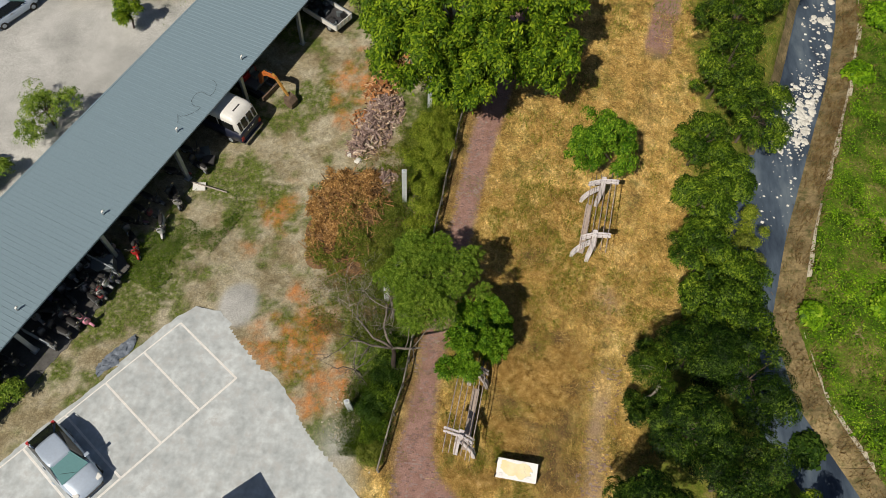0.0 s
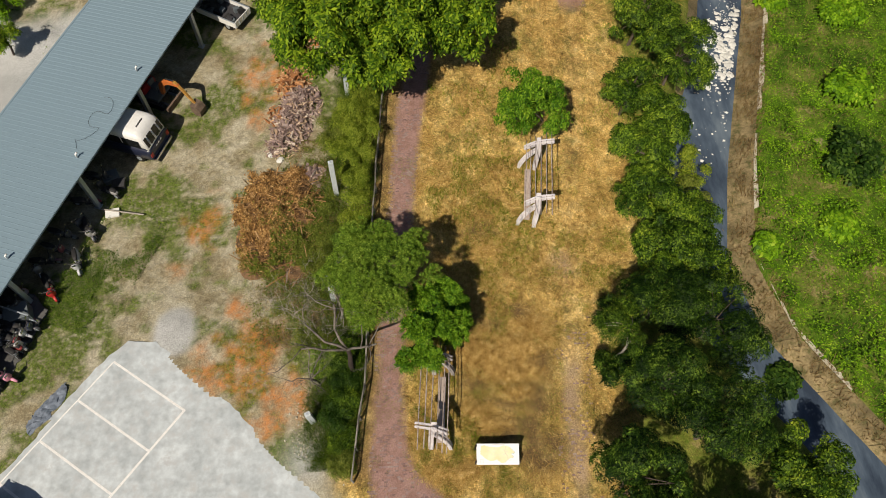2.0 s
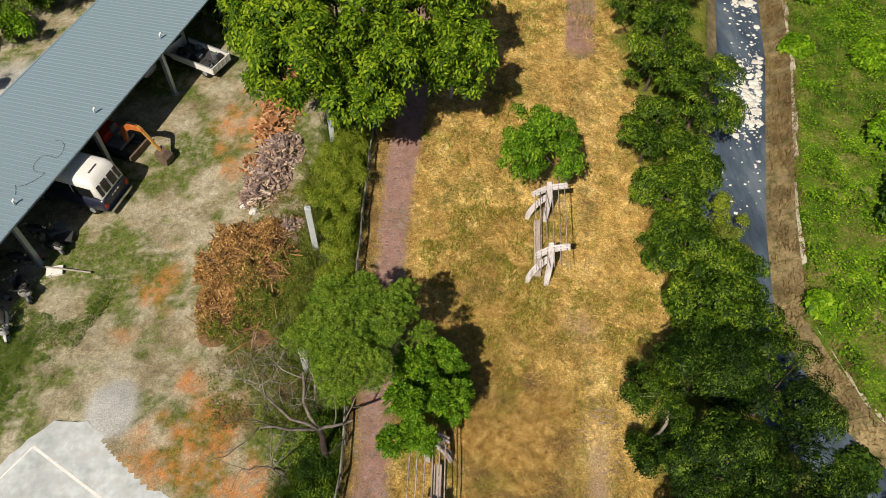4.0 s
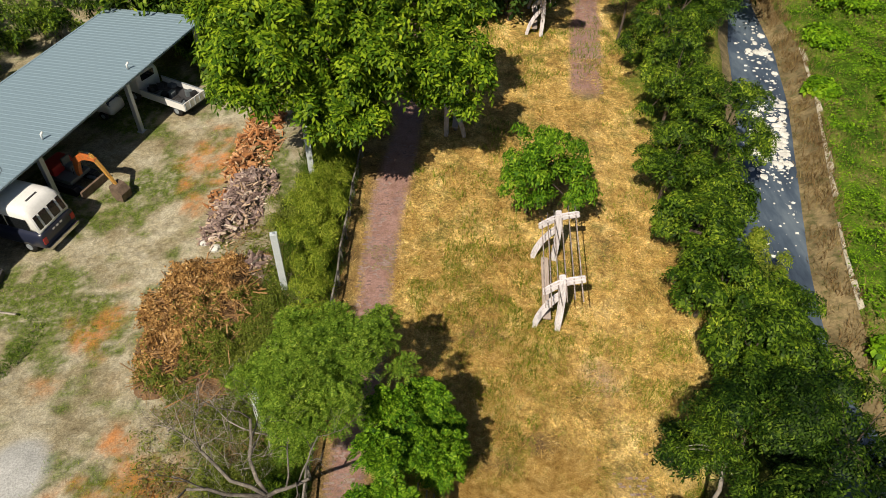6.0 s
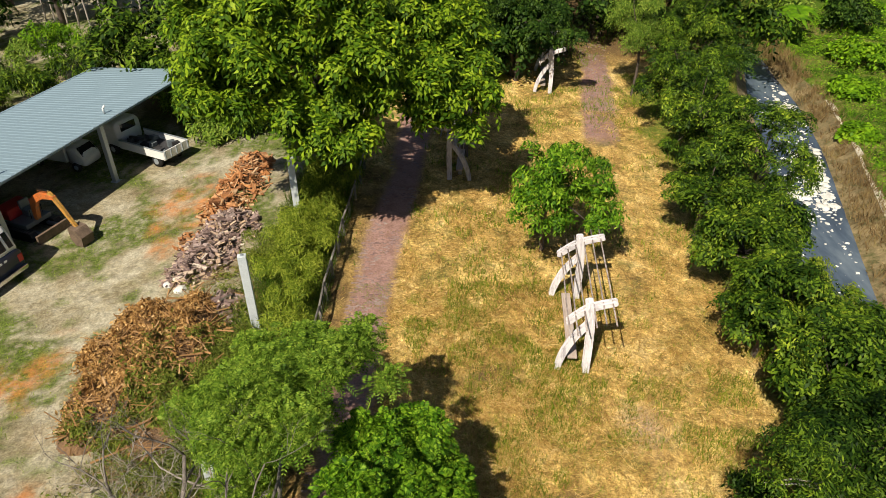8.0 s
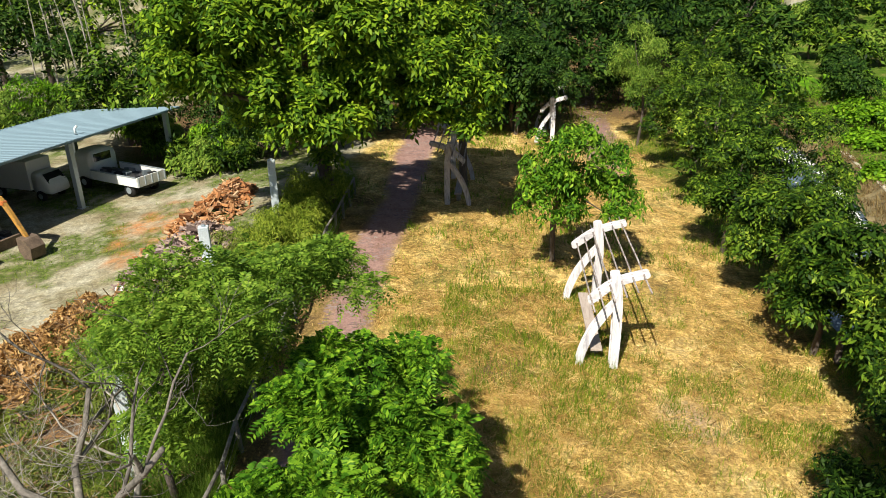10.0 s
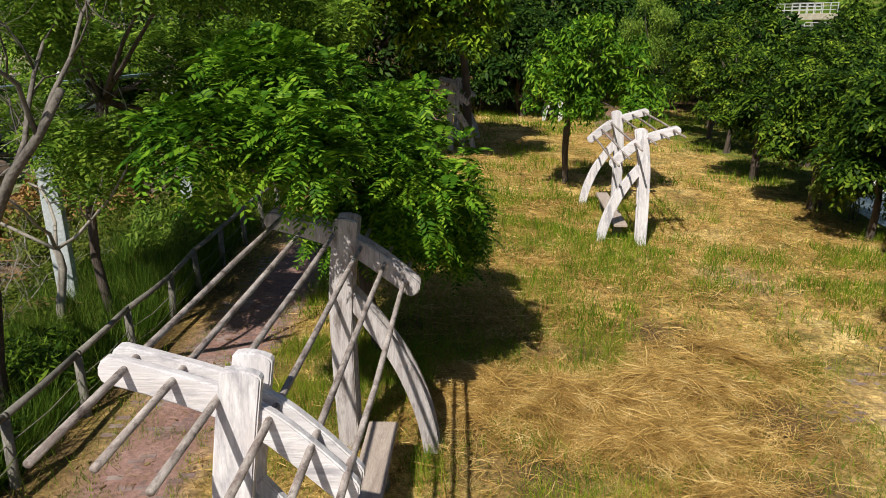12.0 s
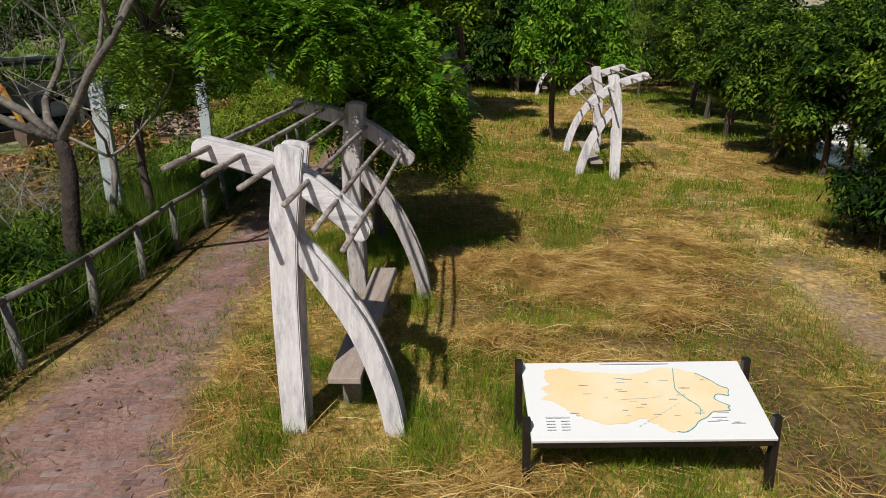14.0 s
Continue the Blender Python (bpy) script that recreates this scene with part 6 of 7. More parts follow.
def strands(name, x, y, z, length, width, angle, material, label, rng):
    """Long limp stalks lying along the given angles, bent at the middle."""
    n = len(x)
    bend = rng.normal(size=n) * 0.35
    a = np.stack([x, y, z], 1)
    d1 = np.stack([np.cos(angle), np.sin(angle), rng.uniform(-0.06, 0.16, n)], 1)
    d2 = np.stack([np.cos(angle + bend), np.sin(angle + bend), rng.uniform(-0.3, 0.02, n)], 1)
    m = a + d1 * (length * 0.5)[:, None]
    e = m + d2 * (length * 0.5)[:, None]
    w = np.stack([-np.sin(angle), np.cos(angle), rng.uniform(-0.6, 0.6, n)], 1) * (width / 2)[:, None]
    V = np.stack([a - w * 0.7, a + w * 0.7, m + w, m - w, e], 1).reshape(-1, 3)
    o = np.arange(n)[:, None] * 5
    F = np.concatenate([o + np.array((0, 1, 2)), o + np.array((0, 2, 3)), o + np.array((3, 2, 4))])
    return tagged(new(name, mesh_np(name, V, F, material)), label, "straw", kind="stuff")


rng = np.random.default_rng(77)
bare = lambda x, y: 1 - 0.93 * (1 - step(0.25, 0.85, np.abs(x - trail_mid(y)))) * (0.3 + 0.7 * step(20, 10, y))
for y0, y1, x0, x1, ng, ns, nl, scale in ((2.5, 13, -3, 12, 330000, 95000, 75000, 1.0), (13, 24, -2, 15, 85000, 70000, 45000, 1.5), (24, 60, -1, 24, 60000, 60000, 20000, 2.3)):
    x, y = scatter(ng, x0, x1, y0, y1, lambda x, y: park_mask(x, y) * (0.1 + 0.9 * greenness(x, y)) * (1 - 0.6 * soil_and_shade(x, y)) * bare(x, y), rng)
    blades("grass", x, y, rng.uniform(0.06, 0.26, len(x)) * (0.75 + 0.7 * greenness(x, y)) * scale ** 0.3, rng.uniform(0.006, 0.013, len(x)) * scale ** 1.6, 0.7, GRASS, "short green meadow grass", rng)
    x, y = scatter(ns, x0, x1, y0, y1, lambda x, y: park_mask(x, y) * (0.6 + 0.4 * heaps(x, y)) * (1 - 0.75 * soil_and_shade(x, y)) * bare(x, y), rng)
    hp = heaps(x, y)
    blades("straw", x, y, rng.uniform(0.06, 0.3, len(x)) * scale ** 0.4, rng.uniform(0.005, 0.011, len(x)) * scale, 0.998, STRAW_MIX, "dry cut straw lying on the meadow", rng, z=land(x, y) + rng.uniform(0, 1, len(x)) * (0.02 + 0.07 * hp), flat=1.0)
    x, y = scatter(nl, x0, x1, y0, y1, lambda x, y: park_mask(x, y) * (0.07 + 0.93 * heaps(x, y) ** 1.3) * bare(x, y), rng)
    hp = heaps(x, y)
    lay = 2.6 * (field_noise(x, y, 2.4, 55) - 0.5) * 2 + 1.2 * (field_noise(x, y, 0.6, 56) - 0.5) - 0.5 + rng.normal(size=len(x)) * 0.55
    lock = rng.integers(0, len(x), len(x) // 9)[rng.integers(0, len(x) // 9, len(x))]
    loose = rng.random(len(x)) < 0.6
    lay = np.where(loose, lay + rng.normal(size=len(x)) * 1.2, lay[lock] + rng.normal(size=len(x)) * 0.2)
    x, y = np.where(loose, x, x[lock] + rng.normal(size=len(x)) * 0.06), np.where(loose, y, y[lock] + rng.normal(size=len(x)) * 0.06)
    keep = rng.random(len(x)) < bare(x, y)
    x, y, lay = x[keep], y[keep], lay[keep]
    hp = heaps(x, y)
    strands("straw_swath", x, y, land(x, y) + 0.02 + rng.random(len(x)) ** 0.7 * (0.03 + 0.14 * hp * (0.5 + field_noise(x, y, 0.35, 57))), rng.uniform(0.1, 0.45, len(x)) * scale ** 0.3, rng.uniform(0.003, 0.0085, len(x)) * scale, lay + np.pi * (rng.random(len(x)) < 0.5), STRAW, "long bright straw raked into loose swaths", rng)
# the raked heaps by the first shelter
RAKED = ((4.2, 10.9, 1.8, 0.9, 16000), (6.0, 11.3, 1.2, 0.55, 5000), (5.4, 9.7, 1.4, 0.5, 5000), (5.4, 8.6, 0.9, 0.35, 1500), (3.3, 7.7, 0.9, 0.4, 1500), (4.1, 6.9, 0.9, 0.4, 1200), (7.1, 12.2, 1.2, 0.7, 2500), (3.6, 14.2, 1.4, 1.2, 3000), (0.25, 6.6, 0.25, 0.9, 700), (1.4, 4.7, 0.8, 0.4, 900), (2.6, 4.6, 0.9, 0.4, 900))
hx = np.concatenate([rng.normal(cx, rx * 0.6, k) for cx, cy, rx, ry, k in RAKED])
hy = np.concatenate([rng.normal(cy, ry * 0.6, k) for cx, cy, rx, ry, k in RAKED])
lay = 1.6 * (field_noise(hx, hy, 1.5, 58) - 0.5) - 0.35 + rng.normal(size=len(hx)) * 0.8
# stalks cling together in locks
lock = rng.integers(0, len(hx), len(hx) // 11)[rng.integers(0, len(hx) // 11, len(hx))]
loose = rng.random(len(hx)) < 0.55
lay = np.where(loose, lay + rng.normal(size=len(hx)), lay[lock] + rng.normal(size=len(hx)) * 0.35)
hx, hy = np.where(loose, hx, hx[lock] + rng.normal(size=len(hx)) * 0.07), np.where(loose, hy, hy[lock] + rng.normal(size=len(hx)) * 0.05)
lift = heaps(hx, hy) * (0.35 + 1.3 * step(0.35, 0.7, field_noise(hx, hy, 0.45, 59)))
strands("straw_heap", hx, hy, land(hx, hy) + 0.03 + rng.random(len(hx)) ** 0.5 * 0.2 * lift, rng.uniform(0.14, 0.65, len(hx)), rng.uniform(0.0035, 0.009, len(hx)), lay + np.pi * (rng.random(len(hx)) < 0.5), STRAW, "bright straw raked into a loose heap", rng)
# thicker wisps lying across the whole meadow
x, y = scatter(60000, -2, 16, 4, 42, lambda x, y: park_mask(x, y) * bare(x, y) * (0.1 + 0.9 * step(0.42, 0.66, 0.6 * field_noise(x, y, 2.2, 44) + 0.4 * field_noise(x, y, 0.7, 45))) * np.where(y < 12, 0.45, 1.0) * (1 - step(-1.0, 1.0, x - np.interp(y, [0, 10, 16, 20, 40, 60], [10.3, 10.8, 12.6, 13.6, 15.2, 17]))), rng)
lay = 4.0 * field_noise(x, y, 2.6, 46) + 3.0 * field_noise(x, y, 0.9, 47) + rng.normal(size=len(x)) * 0.9
strands("straw_wisps", x, y, land(x, y) + 0.03 + rng.random(len(x)) * 0.07, rng.uniform(0.25, 0.7, len(x)), rng.uniform(0.007, 0.015, len(x)) * np.where(y < 12, 0.7, 1.15), lay, STRAW, "pale wisps of straw lying on the meadow", rng)
# rank growth between fence and lot
x, y = scatter(190000, -7.0, -0.5, 5.5, 36, lambda x, y: (1 - step(-0.25, 0.05, x - fence_x(y))) * step(-3.4, -1.6, x - fence_x(y) + 1.2 * (field_noise(x, y, 2, 61) - 0.5)) * (0.25 + 0.75 * step(0.3, 0.6, field_noise(x, y, 1.4, 62))), rng)
blades("tall_grass", x, y, rng.uniform(0.3, 1.15, len(x)), rng.uniform(0.012, 0.026, len(x)), 0.7, TALL_GRASS, "rank tall grass behind the fence", rng)
x, y = scatter(110000, -6.0, -1.6, 5.0, 18, lambda x, y: (1 - step(-0.2, 0.0, x - fence_x(y))) * step(-2.9, -1.7, x - fence_x(y) + 1.0 * (field_noise(x, y, 1.3, 68) - 0.5)) * (0.2 + 0.8 * step(0.3, 0.55, field_noise(x, y, 0.8, 69))), rng)
blades("tall_grass", x, y, rng.uniform(0.25, 0.95, len(x)) * (0.6 + 0.7 * field_noise(x, y, 1.1, 70)), rng.uniform(0.008, 0.016, len(x)), 0.75, TALL_GRASS, "fresh green tall grass behind the fence", rng)
# weeds on the lot
x, y = scatter(46000, -24, -4, 6, 42, lambda x, y: zone_masks(x, y)[6] * zone_masks(x, y)[0] * 0.8, rng)
keep = ~((x - y * 0.0 > -60) & ((y < 12.5) & (x * 0.798 - y * 0.603 > -15.7 * 0.798 - 11.9 * 0.603) & (x < -4) & (y < -0.97 * x - 0.2)))
x, y = x[keep], y[keep]
blades("weeds", x, y, rng.uniform(0.06, 0.22, len(x)), rng.uniform(0.015, 0.03, len(x)), 0.8, GRASS, "patchy low weeds on the dusty lot", rng)
# lush weeds along the shed front
u, w = rng.uniform(6.9, 16, 26000), rng.uniform(-4.6, -0.4, 26000)
lush = rng.random(len(u)) < step(0.42, 0.6, 0.55 * field_noise(u, w, 1.4, 76) + 0.3 * field_noise(u, w, 0.5, 77) + 0.3 * step(12.5, 9, u) * step(-3.8, -2.0, w))
u, w = u[lush], w[lush]
x, y = -23.3 + 0.355 * u - 0.935 * w, 7.7 + 0.935 * u + 0.355 * w
n = len(x)
P = np.stack([x, y, land(x, y) + rng.random(n) ** 1.5 * 0.45 * field_noise(x, y, 0.7, 78)], 1)
ln = rng.uniform(0.05, 0.11, n)
tagged(new("shed_weeds", leaf_mesh("shed_weeds", P, np.concatenate([rng.normal(size=(n, 2)), rng.uniform(-0.3, 0.5, (n, 1))], 1), rng.normal(size=(n, 3)) * 0.4 + np.array([0, 0, 1.0]), ln, ln * 0.4, TALL_GRASS)), "lush green weeds growing along the shed", "weeds", kind="stuff")
# lush field past the stream
x, y = scatter(250000, 20, 52, 0, 62, lambda x, y: step(1.5, 2.4, x - stream_right(y)) * (0.4 + 0.6 * step(0.36, 0.6, 0.6 * field_noise(x, y, 2.6, 71) + 0.4 * field_noise(x, y, 0.8, 73))) * np.clip(1.4 - (x - 20) / 40, 0.2, 1), rng)
n = len(x)
P = np.stack([x, y, land(x, y) + rng.uniform(0.02, 0.4, n) * (0.05 + 2.6 * step(0.35, 0.8, field_noise(x, y, 1.0, 72)) * (0.3 + field_noise(x, y, 4.5, 75)))], 1)
ax = np.concatenate([rng.normal(size=(n, 2)), rng.uniform(-0.3, 0.3, (n, 1))], 1)
nm = rng.normal(size=(n, 3)) * 0.45 + np.array([0, 0, 1.0])
ln = rng.uniform(0.07, 0.19, n) * (0.8 + 0.7 * field_noise(x, y, 3.1, 74))
tagged(new("field_weeds", leaf_mesh("field_weeds", P, ax, nm, ln, ln * 0.55, LEAF_WEED)), "lush creeping green weeds past the stream", "weeds", kind="stuff")
# dry stalks in the gaps of the field
x, y = scatter(50000, 20, 46, 2, 60, lambda x, y: step(1.7, 2.3, x - stream_right(y)) * (1 - step(0.36, 0.55, 0.6 * field_noise(x, y, 2.6, 71) + 0.4 * field_noise(x, y, 0.8, 73))) * 0.8, rng)
blades("dry_stalks", x, y, rng.uniform(0.15, 0.6, len(x)), rng.uniform(0.02, 0.04, len(x)), 0.9, STRAW_BROWN, "withered brown stalks among field weeds", rng)
# tangled low growth round the brush pile
x, y = scatter(90000, -10.5, -2.2, 11.5, 25.5, lambda x, y: (1 - step(-0.3, 0.0, x - fence_x(y))) * step(-7.2, -4.2, x - fence_x(y) + 1.6 * (field_noise(x, y, 1.8, 63) - 0.5)) * (0.12 + 0.88 * step(0.4, 0.62, 0.55 * field_noise(x, y, 1.5, 64) + 0.45 * field_noise(x, y, 0.5, 65))), rng)
n = len(x)
P = np.stack([x, y, land(x, y) + rng.random(n) ** 1.5 * (0.08 + 0.6 * field_noise(x, y, 0.9, 66))], 1)
ax = np.concatenate([rng.normal(size=(n, 2)), rng.uniform(-0.4, 0.5, (n, 1))], 1)
nm = rng.normal(size=(n, 3)) * 0.5 + np.array([0, 0, 1.0])
ln = rng.uniform(0.07, 0.2, n)
green = field_noise(x, y, 0.7, 67) + 0.25 * rng.normal(size=n) > 0.45
tagged(new("undergrowth", leaf_mesh("undergrowth", P[green], ax[green], nm[green], ln[green], ln[green] * 0.3, LEAF_OLIVE)), "olive tangled weeds round the brush pile", "weeds", kind="stuff")
tagged(new("undergrowth", leaf_mesh("undergrowth", P[~green], ax[~green], nm[~green], ln[~green], ln[~green] * 0.2, STRAW_BROWN)), "withered brown weeds round the brush pile", "weeds", kind="stuff")


# ---- shrubs between fence and lot ----
def shrub(x, y, r, h, leaves, size, material, label, seed, slim=0.4, group="shrubs along the fence"):
    """Several arching stems with loose, uneven lobes of fine leaves."""
    z, q = land_at(x, y), random.Random(seed)
    lobes = [((x, y, z + h * 0.4), (r * 0.62, r * 0.62, h * 0.4))]
    for k in range(7):
        a = k * 0.9 + q.uniform(-0.5, 0.5)
        s = q.uniform(0.22, 0.5)
        lobes.append(((x + math.cos(a) * r * 0.75, y + math.sin(a) * r * 0.75, z + h * q.uniform(0.3, 0.8)), (r * s, r * s, h * s * 0.5)))
    return tree(x, y, lobes, leaves, size, material, label, seed, trunk=0.045, clumps=44, rlo=0.2, rhi=0.5, slim=slim, name="shrub", stems=4, limb_count=7, fork=0.1, group=group, droop=0.55)


for k, (x, y, r, h, mt) in enumerate(((-2.7, 19.3, 0.8, 1.3, LEAF_FEATHER), (-2.6, 20.8, 0.8, 1.7, LEAF_FEATHER), (-2.7, 22.3, 0.95, 2.0, LEAF_FEATHER), (-2.6, 23.8, 1.0, 2.3, LEAF_FEATHER), (-3.5, 24.6, 1.0, 2.0, LEAF_FEATHER), (-2.3, 25.4, 0.95, 2.5, LEAF_FEATHER), (-3.3, 26.4, 1.1, 2.1, LEAF_FEATHER), (-2.2, 27.2, 0.9, 2.3, LEAF_FEATHER), (-2.2, 29.0, 1.0, 2.2, LEAF_FEATHER), (-4.3, 18.2, 0.8, 0.8, LEAF_OLIVE), (-3.1, 17.4, 0.9, 1.3, LEAF_SOFT), (-3.5, 6.4, 0.65, 0.9, LEAF_HEDGE), (-3.8, 7.6, 0.7, 1.0, LEAF_FAR), (-3.3, 8.4, 0.6, 1.1, LEAF_HEDGE), (-3.5, 9.8, 0.8, 1.2, LEAF_FAR), (-3.3, 11.2, 0.8, 1.2, LEAF_HEDGE), (-3.6, 5.2, 0.5, 0.7, LEAF_OLIVE), (-4.4, 10.6, 0.9, 1.0, LEAF_SOFT), (-1.7, 31.0, 1.2, 2.6, LEAF_FEATHER), (-4.3, 25.6, 0.9, 1.5, LEAF_OLIVE), (-5.2, 12.0, 0.8, 0.9, LEAF_OLIVE), (-5.0, 16.6, 0.9, 0.9, LEAF_OLIVE), (-5.4, 18.6, 0.8, 0.8, LEAF_OLIVE), (-4.9, 20.0, 0.7, 0.8, LEAF_OLIVE))):
    shrub(x, y, r, h, 4300 if r > 0.9 else 2600, 0.2, mt, "loose feathery shrub in rank grass behind the fence", 300 + k, 0.19)
for k, (x, y, r, h) in enumerate(((-23.8, 5.6, 1.6, 1.6), (-28.3, 24.4, 2.5, 3.0), (-25.9, 33.9, 1.1, 3.4), (-30.2, 19.6, 1.4, 2.0))):
    z = land_at(x, y)
    tree(x, y, [((x, y, z + h * 0.55), (r * 0.6, r * 0.6, h * 0.4)), ((x + r * 0.55, y + r * 0.3, z + h * 0.6), (r * 0.5, r * 0.5, h * 0.3)), ((x - r * 0.5, y + r * 0.55, z + h * 0.5), (r * 0.55, r * 0.45, h * 0.3)), ((x - r * 0.1, y - r * 0.7, z + h * 0.5), (r * 0.5, r * 0.5, h * 0.3))], 4500, 0.185, LEAF_SOFT if k != 2 else LEAF_BIG, "loose grey-green yard tree by the shed", 340 + k, trunk=0.07, clumps=70, rlo=0.25, rhi=0.5, limb_count=16)
for k, (x, y, r, h) in enumerate(((31.4, 29.3, 1.8, 1.6), (29.6, 23.4, 2.2, 1.8), (27.2, 18.3, 1.2, 0.9), (31.6, 44.5, 1.6, 1.3), (33.5, 36.5, 1.8, 1.2), (35, 50, 2.4, 2), (28.6, 38.3, 1.1, 0.9), (40, 60, 2.6, 2.4), (22.2, 17.2, 0.8, 1.0), (21.2, 9.0, 1.0, 1.1))):
    z = land_at(x, y)
    tree(x, y, [((x, y, z + h * 0.45), (r, r, h * 0.5))], 3000, 0.33, LEAF_WEED if k not in (1, 9) else LEAF_FAR, "low spreading green bush in the weedy field", 360 + k, trunk=0.05, clumps=34, rlo=0.3, rhi=0.6, name="shrub", slim=0.6)
# yellowish and pale shrubs leaning over the stream
for k, (x, y, r, h, mt) in enumerate(((18.2, 22.4, 1.5, 3.8, LEAF_FEATHER), (17.4, 20.2, 1.5, 3.4, LEAF_OLIVE), (14.4, 16.4, 1.1, 3.0, LEAF_HEDGE), (11.6, 12.4, 1.2, 2.2, LEAF_DARK), (10.8, 9.4, 1.0, 2.2, LEAF_DARK), (15.0, 21.6, 1.2, 2.6, LEAF_OLIVE), (18.8, 34.6, 1.3, 2.6, LEAF_OLIVE))):
    shrub(x, y, r, h, 3800, 0.2, mt, "thin pale green shrub among streamside trees", 390 + k, 0.3)


# rank bushes past the end of the lot and behind the shed
for k, (x, y, r, h) in enumerate(((-9.2, 38.6, 1.3, 2.0), (-10.6, 40.8, 1.5, 2.4), (-8.2, 41.2, 1.5, 2.6), (-12.4, 43.0, 1.6, 2.6), (-7.2, 38.8, 1.2, 1.8), (-14.4, 45.4, 1.7, 3.0), (-15.8, 48.6, 1.6, 2.4), (-23.4, 43.6, 1.9, 3.2), (-24.6, 39.8, 1.6, 2.8), (-25.8, 42.6, 2.0, 3.6), (-21.2, 45.2, 1.9, 3.2), (-27.4, 45.6, 2.2, 4.2), (-24.2, 47.4, 2.2, 4.0), (-20.2, 49.4, 2.1, 3.4), (-22.6, 51.6, 2.3, 4.4), (-28.4, 50.4, 2.4, 4.8), (-18.0, 51.6, 2.1, 3.6), (-27.6, 38.2, 1.7, 2.6))):
    shrub(x, y, r, h, 3400, 0.3, (LEAF_SOFT, LEAF_HEDGE, LEAF_WEED)[k % 3], "rank green bush past the end of the lot", 420 + k, 0.3, "bushes past the lot")


# ---- bare trees ----
def grow(bm, p, d, length, r, depth, rng, up=0.25, sides=5):
    n = 4
    pts, rad = [p], [r]
    for i in range(n):
        d = (d + Vector(rng.normal(size=3)) * 0.2 + Vector((0, 0, up * 0.25))).normalized()
        pts.append(pts[-1] + d * length / n)
        rad.append(r * (1 - 0.42 * (i + 1) / n))
    tube(bm, pts, rad, max(3, sides))
    if depth <= 0:
        return
    for k in range(3 if depth > 1 else 4):
        i = int(rng.integers(2, n + 1))
        e = (d * 0.8 + Vector(rng.normal(size=3)) * 0.6 + Vector((0, 0, up))).normalized()
        grow(bm, pts[i], e, length * rng.uniform(0.5, 0.75), rad[i] * 0.62, depth - 1, rng, up, sides - 1)


def bare_tree(x, y, lean, length, r, depth, seed, label, bark, ways=None, twig=None):
    rng = np.random.default_rng(seed)
    top = thing("bare_tree", Matrix.Translation((x, y, land_at(x, y))), label, "tree", "bare trees by the fence")
    bm = bmesh.new()
    trunk = smooth_line([(0, 0, -0.3), Vector(lean) * 0.4, Vector(lean) * 0.8 + Vector((0.08, 0, 0)), lean], 7)
    tube(bm, trunk, list(np.linspace(r * 1.2, r * 0.8, 7)), 10)
    part("trunk", bm, bark, top, smooth=True)
    for k in range(4):
        bm = bmesh.new()
        a = k * 1.6 + rng.uniform(-0.3, 0.3)
        grow(bm, Vector(trunk[-1]), Vector(ways[k] if ways else (math.cos(a), math.sin(a), rng.uniform(0.35, 0.9))).normalized(), length, r * (0.62 if ways else 0.45), depth, rng)
        part("limb", bm, twig or bark, top, smooth=True)


DARK_BARK = surface("dark weathered bark", (0.022, 0.016, 0.014), (0.065, 0.047, 0.04), 4, 16, 0.9, bump=1.0, depth=0.03)
GREY_BARK = surface("sunlit-toned grey-brown bark", (0.08, 0.07, 0.062), (0.26, 0.23, 0.2), 4, 16, 0.9, bump=1.0, depth=0.02)
# limbs take a paler bark than the trunk: sunlight on them put into the colour
bare_tree(-3.0, 10.0, (-0.1, 0.5, 2.3), 2.6, 0.13, 4, 5, "bare crooked dark tree with leafless branches", DARK_BARK, ((-0.95, -0.15, 0.45), (0.45, 0.15, 0.95), (-0.45, 0.5, 0.8), (-0.75, 0.25, 0.75)), GREY_BARK)
bare_tree(-4.6, 9.4, (-0.5, 0.1, 0.8), 1.5, 0.08, 3, 6, "low bare grey tree sprawling over dust", GREY_BARK)
bare_tree(-3.6, 13.0, (0.1, 0.1, 1.6), 2.0, 0.07, 4, 8, "pale leafless tree beside a concrete post", PALE_BARK)
for k, (x, y) in enumerate(((-5.6, 14.6), (-6.8, 15.2), (-6.2, 13.6), (-7.6, 14.4), (-5.0, 12.4), (-4.8, 13.6), (-5.2, 15.8), (-5.9, 12.6), (-4.4, 11.4), (-6.9, 13.9))):
    bare_tree(x, y, (0.05, 0.0, 0.25), 0.95, 0.03, 3, 40 + k, "dry leafless grey shrub", PALE_BARK)


# ---- brush pile and log piles ----
def mound(x, y, rx, ry, h):
    return lambda u, v: h * np.clip(1 - ((u - x) / rx) ** 2 - ((v - y) / ry) ** 2, 0, 1) ** 0.7


def prisms(P, D, L, R):
    """Thin three-sided sticks."""
    D = D / np.linalg.norm(D, axis=1, keepdims=True)
    s = np.cross(D, [0.3, 0.2, 0.93])
    s /= np.linalg.norm(s, axis=1, keepdims=True) + 1e-9
    t = np.cross(D, s)
    V = []
    for end, k in ((-0.5, 1.0), (0.5, 0.55)):
        for a in (0, 2.1, 4.2):
            V.append(P + D * (L * end)[:, None] + (s * math.cos(a) + t * math.sin(a)) * (R * k)[:, None])
    V = np.stack(V, 1).reshape(-1, 3)
    o = np.arange(len(P))[:, None] * 6
    F = np.concatenate([o + np.array(f) for f in ((0, 1, 4, 3), (1, 2, 5, 4), (2, 0, 3, 5))])
    return V, F


